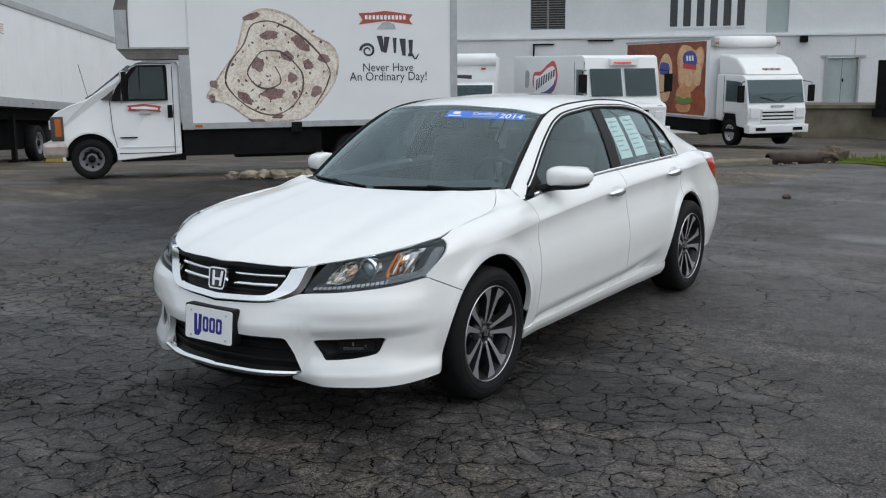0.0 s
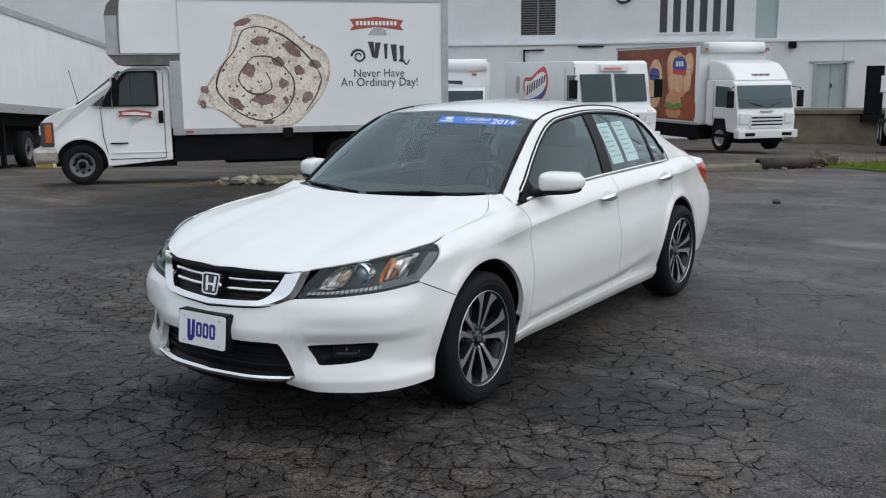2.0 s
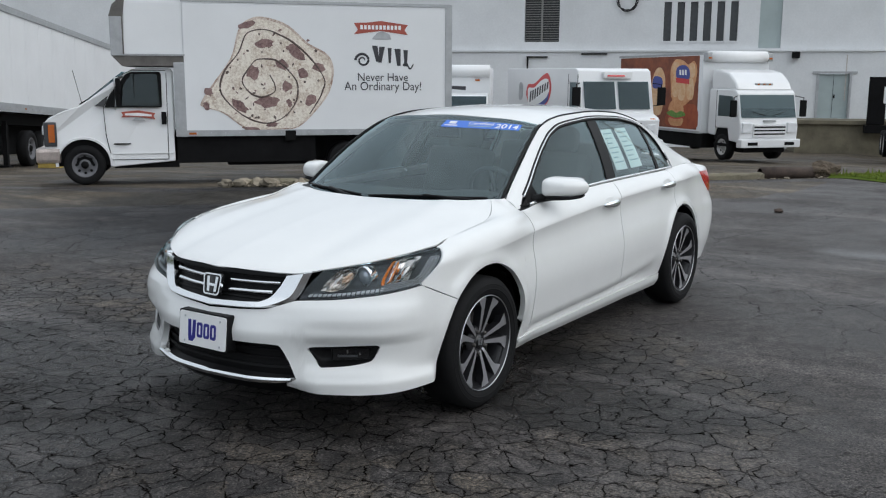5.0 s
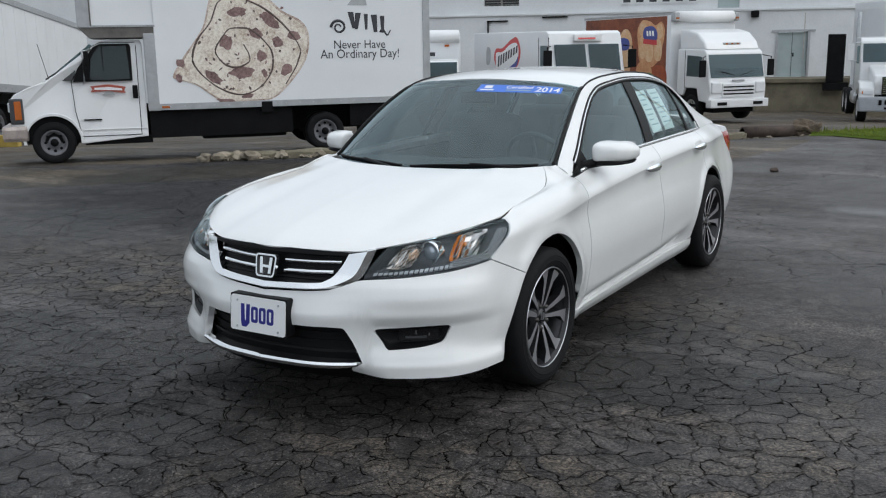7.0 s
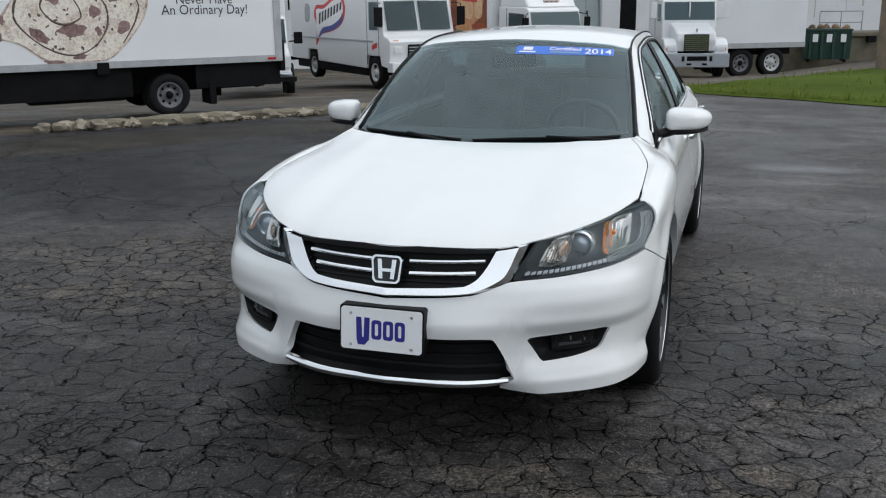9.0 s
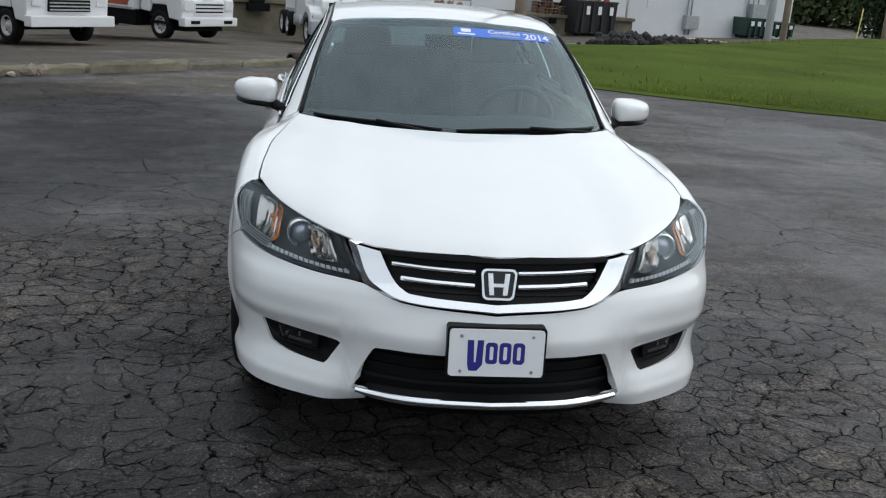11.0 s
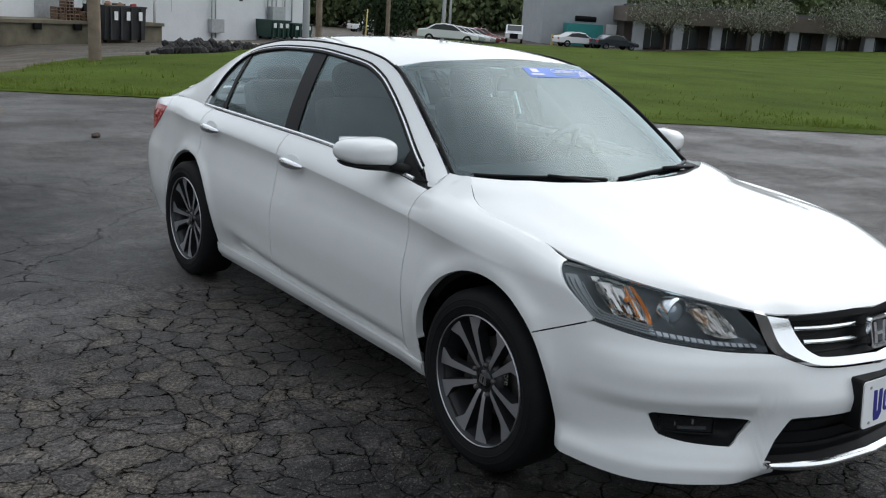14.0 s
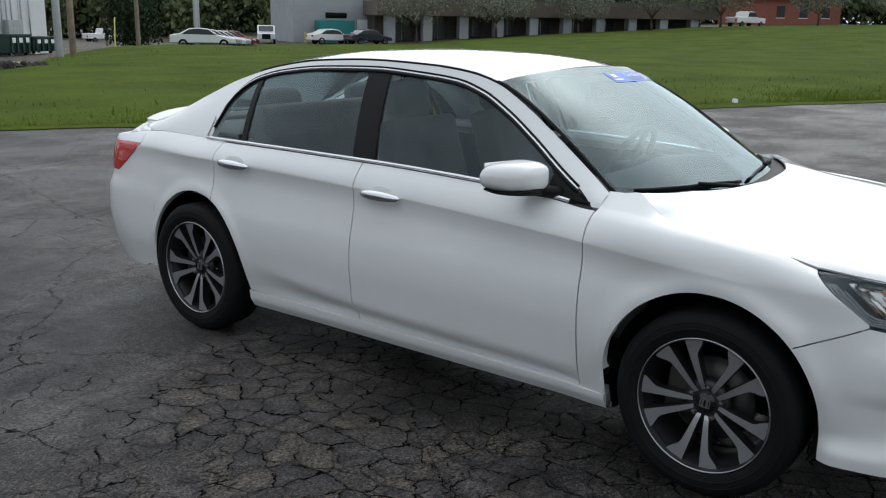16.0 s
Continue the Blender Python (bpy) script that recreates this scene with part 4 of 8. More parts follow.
# Front wings, doors, sills and rear quarters, on both flanks.
for side in (1, -1):
    def wing_top(y):
        if y < -0.315:
            return lerp(0.716, shoulder(-0.315)[0], (y + 0.50) / 0.185)
        return shoulder(y)[0]

    def wing_low(y):
        if y < -0.285:
            return lerp(0.708, 0.612, (y + 0.50) / 0.215) + GAP
        return arch(y, 0.0, 0.215)

    inner_edge = curve_of([(-0.308, 0.809, 0.859), (-0.188, 0.807, 0.884), (-0.029, 0.801, 0.901), (0.105, 0.795, 0.913), (0.184, 0.784, 0.923), (0.25, 0.764, 0.938), (0.316, 0.731, 0.970), (0.387, 0.690, 0.997), (0.44, 0.695, 0.990), (0.50, 0.702, 0.990)])

    def wing_at(y, v):
        """Up the flank to the shoulder, then over it to the bonnet's gap and the foot of the windscreen."""
        low = wing_low(y)
        top = max(wing_top(y), low + 0.004)
        if v <= 0.8:
            return flank(y, creased(low, top, crease_z(y), v / 0.8), side)
        w = (v - 0.8) / 0.2
        p0, p1 = flank(y, top, side), flank(y, top - 0.02, side)
        rise = (p0 - p1) / np.linalg.norm(p0 - p1)
        if y < -0.30:
            return p0 + np.array((-side * 0.008, 0, -0.002)) * w
        x, z = inner_edge(y)
        c = lerp(np.array((-side * 0.008, 0, -0.002)), np.array((side * x, y, z)) - p0, smooth01(-0.30, -0.20, y))
        return p0 + c * w + (rise * np.linalg.norm(c) - c) * w * (1 - w) ** 2 * lerp(1.0, 0.15, smooth01(0.0, 0.28, y))

    ys = np.array(sorted(set(list(np.linspace(-0.498, 0.497, 64)) + [-0.315, -0.301, -0.299, -0.285, 0.387] + [ARCH_R * math.sin(radians(a)) for a in (60, 70, 76, 80, 84, 87, 89)] + [0.3885])))
    panel("front_wing", wing_at, 0, 0, PAINT, car, us=ys, vs=np.array(list(np.linspace(0, 0.8, 30)) + list(np.linspace(0.8, 1, 10))[1:]), depth=0.03)

    def door_low(y):
        return max(arch(y, 2.776, 0.0), 0.262 + 0.012 * (y - 0.5))

    for y0, y1, hy in ((0.503, 1.652, 1.49), (1.658, 2.628, 2.46)):
        ys = np.array(sorted(set(list(np.linspace(y0, y1, 36)) + [v for v in (2.388, 2.389, 2.395, 2.405, 2.42, 2.44) if y0 < v < y1])))
        door = panel("front_door" if y0 < 1 else "rear_door", lambda u, v: flank(u, creased(door_low(u), shoulder(u)[0] - 0.006, crease_z(u), v), side), 0, 44, PAINT, car, us=ys, depth=0.03)
        # Handle: a chrome grip over a shallow bowl.
        zh = 0.869 if y0 < 1 else 0.900
        base = flank(hy, zh, side)
        out = 1 if side > 0 else -1
        pts = []
        for k in range(13):
            t = k / 12
            y = hy - 0.115 + 0.23 * t
            p = flank(y, zh + 0.004 * math.sin(math.pi * t), side)
            pts.append((p[0] + out * (0.006 + 0.026 * math.sin(math.pi * t) ** 0.5), p[1], p[2]))
        tube("door_handle", pts, lambda t: 0.008 + 0.016 * math.sin(math.pi * t) ** 0.6, CHROME, door, "chrome door handle", sides=10, flat=0.6)
        bm = bmesh.new()
        bmesh.ops.create_uvsphere(bm, u_segments=20, v_segments=10, radius=1.0, matrix=Matrix.Translation((base[0] - out * 0.004, hy + 0.0, zh + 0.012)) @ Matrix.Diagonal((0.005, 0.075, 0.034, 1)))
        part("handle_bowl", bm, PAINT, door, smooth=True)
    panel("sill", lambda u, v: flank(lerp(0.392, 2.386, u), lerp(0.195, 0.262 + 0.012 * (lerp(0.392, 2.386, u) - 0.5) - 0.004, v), side, 0.004 + 0.013 * smooth01(0.42, 0.60, lerp(0.392, 2.386, u)) * (1 - smooth01(2.0, 2.38, lerp(0.392, 2.386, u)))), 40, 6, PAINT, car, depth=0.08)

    def quarter_low(s):
        y = plan(s)[1]
        low = 0.255 if y < 3.3 else 0.235
        return arch(y, 2.776, low)

    def quarter_top(s):
        y = plan(s)[1]
        return shoulder(min(y, 3.70))[0]

    cols = np.array(sorted(set(list(np.linspace(s_at_y(2.633), S_END, 70)) + [s_at_y(2.776 + ARCH_R * math.sin(radians(a))) for a in (50, 60, 70, 76, 80, 84, 87, 89)] + [s_at_y(2.776 + 0.3885)])))
    panel("rear_quarter", lambda u, v: skin(side * u, creased(quarter_low(u), quarter_top(u), crease_z(min(plan(u)[1], 3.7)), v)), 0, 32, PAINT, car, us=cols, depth=0.03)
    # Tail lamp: red below, clear above.
    tail_lamp = panel("tail_light", lambda u, v: skin(side * lerp(s_at_y(3.570 - 0.215 * v), s_at_y(3.745), u), lerp(0.750, 0.918, v), 0.003 + 0.004 * math.sin(math.pi * v)), 16, 8, RED_LENS, car, "red and clear tail light", depth=0.02)
    panel("clear_lens", lambda u, v: skin(side * lerp(s_at_y(3.355 + 0.03 * v), s_at_y(3.735), u), lerp(0.920 - 0.012 * u, 0.968 - 0.046 * u, v), 0.003), 16, 4, WHITE_LENS, tail_lamp, depth=0.02)

# ---- the cabin above the waistline ----
rail = curve_of([(0.49, 0.700, 0.985), (0.65, 0.672, 1.095), (0.8, 0.645, 1.193), (0.95, 0.615, 1.282), (1.10, 0.588, 1.352), (1.25, 0.576, 1.388), (1.45, 0.572, 1.408), (1.80, 0.570, 1.418), (2.15, 0.566, 1.404), (2.45, 0.560, 1.365),
                 (2.75, 0.566, 1.288), (3.0, 0.580, 1.192), (3.2, 0.598, 1.105), (3.36, 0.615, 1.040)])
glass_top = curve_of([(0.56, 0.955), (0.7, 1.043), (0.85, 1.142), (1.0, 1.230), (1.15, 1.299), (1.3, 1.338), (1.5, 1.356), (1.75, 1.368), (2.1, 1.358), (2.4, 1.327), (2.58, 1.285), (2.67, 1.235), (2.72, 1.17), (2.745, 1.10), (2.755, 1.03)])


def cabin(y, z, side, out=0.0):
    """The side of the cabin: from the waistline up to the roof rail, bowed a little."""
    zb, ib = shoulder(min(max(y, 0.6), 3.3))
    b = np.array((plan(s_at_y(y))[0] - ib, zb))
    if y < 0.6:
        b = np.array((lerp(0.772, 0.79, (y - 0.49) / 0.11), 0.94))
    r = np.array(rail(y))
    u = (z - b[1]) / max(r[1] - b[1], 0.01)
    x = lerp(b[0], r[0], u) + 0.018 * max(0.0, 4 * u * (1 - u)) + out
    return np.array((side * x, y, z))


for side in (1, -1):
    ys = np.array(sorted(set(list(np.linspace(0.495, 3.36, 90)) + [2.58, 2.67, 2.70, 2.72, 2.735, 2.745, 2.75, 2.755, 2.757])))

    def frame_low(y):
        if y < 0.575:
            return lerp(0.937, glass_top(0.575) + 0.018, smooth01(0.533, 0.575, y))
        if y > 2.756:
            return shoulder(min(y, 3.3))[0] + 0.001
        return glass_top(y) + 0.018

    panel("roof_side", lambda u, v: cabin(u, lerp(frame_low(u), max(rail(u)[1] - 0.004, frame_low(u) + 0.002), v), side), 0, 10, PAINT, car, us=ys, depth=0.03)

    def pane(name, y0, y1, mat, label, out=-0.004, pad=0.0, depth=0.004, lean=0.0):
        """lean slants the front and rear edges."""
        def at(u, v):
            y = lerp(y0, y1, u) - lean * (v - 0.5)
            y = max(y, 0.537)
            lo, hi = shoulder(y)[0] + 0.012, glass_top(min(y, 2.753))
            return cabin(y, lerp(lo, max(hi, lo + 0.002), v), side, out)
        return panel(name, at, 26, 14, mat, car, label, depth=depth)

    g1 = pane("front_side_window", 0.70, 1.655, WINDOW, "tinted front side window", lean=-0.045)
    g2 = pane("rear_side_window", 1.73, 2.50, WINDOW, "tinted rear side window", lean=-0.06)
    g3 = pane("quarter_window", 2.535, 2.752, WINDOW, "small tinted quarter window", lean=0.0)
    for g in (g1, g2, g3):
        g.visible_shadow = False
    pane("centre_pillar", 1.635, 1.765, BLACK, "black centre pillar", out=0.002, depth=0.02, lean=-0.075)
    pane("window_bar", 2.498, 2.535, BLACK, "", out=0.001, depth=0.015, lean=-0.06)
    pane("mirror_patch", 0.537, 0.715, BLACK, "", out=0.002, depth=0.02)
    # Seals and bright trim round the windows.
    ts = np.linspace(0.60, 2.753, 80)
    tube("window_seal", [cabin(y, glass_top(y) + 0.002, side, 0.002) for y in ts], 0.008, BLACK, car, sides=6)
    tube("window_trim", [cabin(y, glass_top(y) + 0.0125, side, 0.004) for y in ts] + [cabin(2.775, 1.10, side, 0.004), cabin(2.785, 1.00, side, 0.004)], 0.0052, TRIM_BRIGHT, car, "bright window frame strip", sides=6)
    tube("frame_seal", [cabin(y, glass_top(y) + 0.0215, side, 0.002) for y in ts], 0.004, BLACK, car, sides=6)
    tube("waist_trim", [cabin(y, shoulder(y)[0] + 0.005, side, 0.004) for y in np.linspace(0.62, 2.785, 50)], 0.0090, TRIM_BRIGHT, car, "bright waistline strip", sides=6)
    tube("roof_seam", [(side * (rail(y)[0] - 0.002), y, rail(y)[1] + 0.001) for y in np.linspace(1.08, 2.6, 50)], 0.005, BLACK, car, sides=6)
    # Door mirror.
    mirror = tagged(new("door_mirror"), "white door mirror on a black foot")
    mirror.parent = car

    def mirror_loft(name, keys, mat, drop=0.0):
        """A shell from its open rear rim forwards to a rounded nose; each key is depth, middle, half width, height, half height."""
        verts, faces, n = [], [], 28
        section = curve_of(keys)
        rows = [t for t in np.linspace(0, 1, 15)]
        for t in rows:
            y, cx, hw, cz, hh = section(t)
            for k in range(n):
                q = 2 * math.pi * k / n
                ex, ez = math.cos(q), math.sin(q)
                x = cx + hw * math.copysign(abs(ex) ** 0.62, ex)
                z = cz + hh * math.copysign(abs(ez) ** 0.62, ez) - 0.10 * (x - 0.92) * (1 if ez > 0 else -0.6)
                verts.append((side * x, y + 0.26 * (x - 0.92), z))
        m = len(rows)
        for i in range(m - 1):
            for k in range(n):
                faces.append((i * n + k, i * n + (k + 1) % n, (i + 1) * n + (k + 1) % n, (i + 1) * n + k))
        faces += [tuple(range(n))[::-1], tuple(range((m - 1) * n, m * n))]
        shell = bmesh.new()
        me = mesh_of(name, verts, faces, mat)
        shell.from_mesh(me)
        bpy.data.meshes.remove(me)
        return part(name, shell, mat, mirror, smooth=True)

    mirror_loft("mirror_shell", [(0.0, 0.846, 0.919, 0.096, 1.037, 0.045), (0.10, 0.842, 0.919, 0.102, 1.037, 0.050), (0.35, 0.805, 0.914, 0.104, 1.037, 0.055), (0.6, 0.760, 0.905, 0.096, 1.036, 0.053), (0.82, 0.722, 0.893, 0.074, 1.035, 0.042), (0.94, 0.703, 0.891, 0.048, 1.036, 0.030), (1.0, 0.698, 0.888, 0.016, 1.035, 0.012)], PAINT)
    mirror_loft("mirror_base", [(0.0, 0.842, 0.912, 0.090, 0.992, 0.013), (0.4, 0.795, 0.908, 0.098, 0.986, 0.016), (0.8, 0.735, 0.897, 0.070, 0.984, 0.014), (1.0, 0.712, 0.890, 0.03, 0.986, 0.008)], BLACK)
    tube("mirror_arm", [(side * 0.755, 0.66, 0.97), (side * 0.79, 0.69, 0.975), (side * 0.83, 0.74, 0.982), (side * 0.87, 0.78, 0.99)], 0.024, BLACK, mirror, sides=10)
    boxed("mirror_glass", -0.08, 0.08, 0.0, 0.004, -0.045, 0.045, CHROME, mirror, m=Matrix.Translation((side * 0.915, 0.848, 1.044)) @ Matrix.Rotation(side * 0.25, 4, "Z"))

# Windscreen, roof, rear window and boot.
ws_low = curve_of([(0.0, 0.0, 0.215, 0.962), (0.5, 0.36, 0.275, 0.965), (0.8, 0.57, 0.375, 0.973), (1.0, 0.692, 0.485, 0.985)])
ws_top = curve_of([(0.0, 0.0, 1.005, 1.403), (0.5, 0.30, 1.022, 1.395), (0.8, 0.475, 1.058, 1.381), (1.0, 0.578, 1.108, 1.358)])


def screen_at(u, v, lift=0.0):
    a = abs(2 * u - 1)
    sign = 1 if u >= 0.5 else -1
    lo, hi = np.array(ws_low(a)), np.array(ws_top(a))
    p = lerp(lo, hi, v)
    if a > 0:
        yr = lerp(0.485, 1.108, v)
        e = np.array((rail(yr)[0] - 0.008, yr, rail(yr)[1]))
        p = p + a**4 * (e - lerp(np.array(ws_low(1.0)), np.array(ws_top(1.0)), v))
    p = p + np.array((0, -0.6, 0.8)) * (0.010 * math.sin(math.pi * v) + lift)
    return np.array((sign * p[0], p[1], p[2]))


panel("windscreen", screen_at, 40, 24, WINDSCREEN, car, "tinted windscreen with a blue sticker strip", depth=0.005).visible_shadow = False
for u0, u1, v0, v1 in ((0.0, 0.022, 0, 1), (0.978, 1.0, 0, 1), (0.022, 0.978, 0.955, 1.0), (0.022, 0.978, 0.0, 0.055)):
    panel("screen_band", lambda u, v: screen_at(lerp(u0, u1, u), lerp(v0, v1, v), -0.006), 30, 20, GLOSS_BLACK, car, depth=0.0)
for side in (1, -1):
    tube("screen_seal", [screen_at(0.5 + side * 0.5, v, 0.002) for v in np.linspace(0, 1, 24)], 0.008, BLACK, car, sides=8)
panel("scuttle_panel", lambda u, v: lerp(np.array((lerp(-1, 1, u) / max(abs(lerp(-1, 1, u)), 1e-6) * scuttle(abs(lerp(-1, 1, u)))[0], scuttle(abs(lerp(-1, 1, u)))[1] - 0.02, scuttle(abs(lerp(-1, 1, u)))[2] - 0.018)), screen_at(u, 0.03, -0.012), v), 30, 4, BLACK, car, "black cowl under the windscreen")
for x0, x1, v0 in ((0.62, -0.02, 0.004), (-0.08, -0.62, 0.0)):
    wiper = tagged(new("wiper"), "black windscreen wiper")
    wiper.parent = car
    ua, ub = 0.5 + x0 / 1.38, 0.5 + x1 / 1.38
    tube("blade", [screen_at(lerp(ua, ub, t), v0 + 0.022 + 0.022 * math.sin(math.pi * t), 0.008) for t in np.linspace(0, 1, 14)], 0.007, BLACK, wiper, sides=6)
    tube("arm", [screen_at(lerp(ua, ub, 0.02), v0 - 0.05, 0.012), screen_at(lerp(ua, ub, 0.12), v0 - 0.008, 0.016), screen_at(lerp(ua, ub, 0.5), v0 + 0.042, 0.018)], 0.009, BLACK, wiper, sides=6)


spine_z = curve_of([(1.0, 1.405), (1.2, 1.432), (1.45, 1.450), (1.8, 1.456), (2.15, 1.445), (2.5, 1.406), (2.62, 1.385)])


def roof_at(u, v):
    a = abs(2 * u - 1)
    sign = 1 if u >= 0.5 else -1
    y = lerp(lerp(1.012, 1.116, a**2.2), lerp(2.66, 2.56, a**2), v)
    xr, zr = rail(y)
    z = lerp(spine_z(y), zr - 0.002, a**2.2)
    return np.array((sign * a * (xr - 0.008), y, z))


panel("roof", roof_at, 48, 40, PAINT, car, depth=0.02)


def rear_glass_at(u, v):
    a = abs(2 * u - 1)
    sign = 1 if u >= 0.5 else -1
    y = lerp(lerp(2.668, 2.568, a**2), lerp(3.36, 3.30, a**2), v)
    xr, zr = rail(y)
    z0 = lerp(1.385, 1.050, v) + 0.02 * math.sin(math.pi * v)
    return np.array((sign * a * (xr - 0.012), y, lerp(z0, zr - 0.004, a**2.4)))


panel("rear_window", rear_glass_at, 30, 20, WINDOW, car, "tinted rear window", depth=0.004).visible_shadow = False


def boot_at(u, v):
    a = abs(2 * u - 1)
    sign = 1 if u >= 0.5 else -1
    y = lerp(lerp(3.365, 3.30, a**2), lerp(3.74, 3.58, a**2.5), v)
    zt, it = shoulder(min(y, 3.75))
    xe = plan(s_at_y(min(y, 3.60)))[0] - it
    zc = lerp(1.048, 1.030, v)
    return np.array((sign * a * xe, y, lerp(zc, zt, a**3)))


panel("boot_lid", boot_at, 36, 16, PAINT, car, depth=0.03)
panel("boot_face", lambda u, v: lerp(boot_at(u, 1.0), np.array((lerp(-0.68, 0.68, u), 3.755 - 0.12 * abs(lerp(-1, 1, u)) ** 2.5, 0.80)), v), 30, 8, PAINT, car, depth=0.02)
spoiler = panel("spoiler", lambda u, v: boot_at(lerp(0.13, 0.87, u), lerp(0.74, 1.0, v)) + np.array((0, 0.012 * v, 0.004 + 0.018 * v**1.3 * (1 - 0.4 * abs(2 * u - 1) ** 4))), 36, 8, PAINT, car, "white boot spoiler", depth=0.022)

# Blue sticker strip along the top of the windscreen.
strip = panel("sticker", lambda u, v: screen_at(lerp(0.515, 0.925, u), lerp(0.845, 0.935, v), 0.0015), 24, 3, STICKER, car, "blue dealer sticker with white lettering", depth=0.0)


def on_screen(ob, u0, u1, v0, v1, lift):
    """Lays a flat text mesh (its x and y in 0..1) on the windscreen."""
    me = ob.data
    for vtx in me.vertices:
        p = screen_at(lerp(u0, u1, vtx.co.x), lerp(v0, v1, vtx.co.y), lift + vtx.co.z)
        vtx.co = p
    me.update()


def fitted_words(name, text, mat, parent, bold=0.0):
    ob = words(name, text, 1.0, mat, parent, Matrix.Identity(4), extrude=0.0, bold=bold)
    xs = [v.co.x for v in ob.data.vertices]
    ys = [v.co.y for v in ob.data.vertices]
    for v in ob.data.vertices:
        v.co.x = (v.co.x - min(xs)) / (max(xs) - min(xs))
        v.co.y = (v.co.y - min(ys)) / (max(ys) - min(ys))
    return ob


on_screen(fitted_words("lettering", "Certified", WHITE, strip, 0.015), 0.655, 0.788, 0.889, 0.926, 0.003)
on_screen(fitted_words("lettering", "2014", WHITE, strip, 0.02), 0.803, 0.916, 0.858, 0.920, 0.003)
panel("writing_bar", lambda u, v: screen_at(lerp(0.66, 0.785, u), lerp(0.864, 0.876, v), 0.003), 6, 1, PAPER_INK, strip, depth=0.0)
panel("badge_mark", lambda u, v: screen_at(lerp(0.545, 0.585, u), lerp(0.888, 0.922, v), 0.003), 4, 1, WHITE, strip, depth=0.0)
panel("writing_bar", lambda u, v: screen_at(lerp(0.530, 0.600, u), lerp(0.862, 0.876, v), 0.003), 4, 1, WHITE, strip, depth=0.0)

# Papers taped inside the rear left window.
for y0, y1 in ((1.80, 1.98), (2.04, 2.24)):
    paper = panel("window_sheet", lambda u, v: cabin(lerp(y0, y1, u), lerp(1.045, 1.30, v), 1, -0.0075), 8, 6, PAPER, car, "pale printed sheet behind the glass", depth=0.002)
    for k in range(7):
        panel("writing_bar", lambda u, v: cabin(lerp(y0 + 0.02, y1 - 0.02 - 0.03 * (k % 3), u), 1.27 - k * 0.03 + lerp(0, 0.008, v), 1, -0.0062), 3, 1, PAPER_INK, paper, depth=0.0)


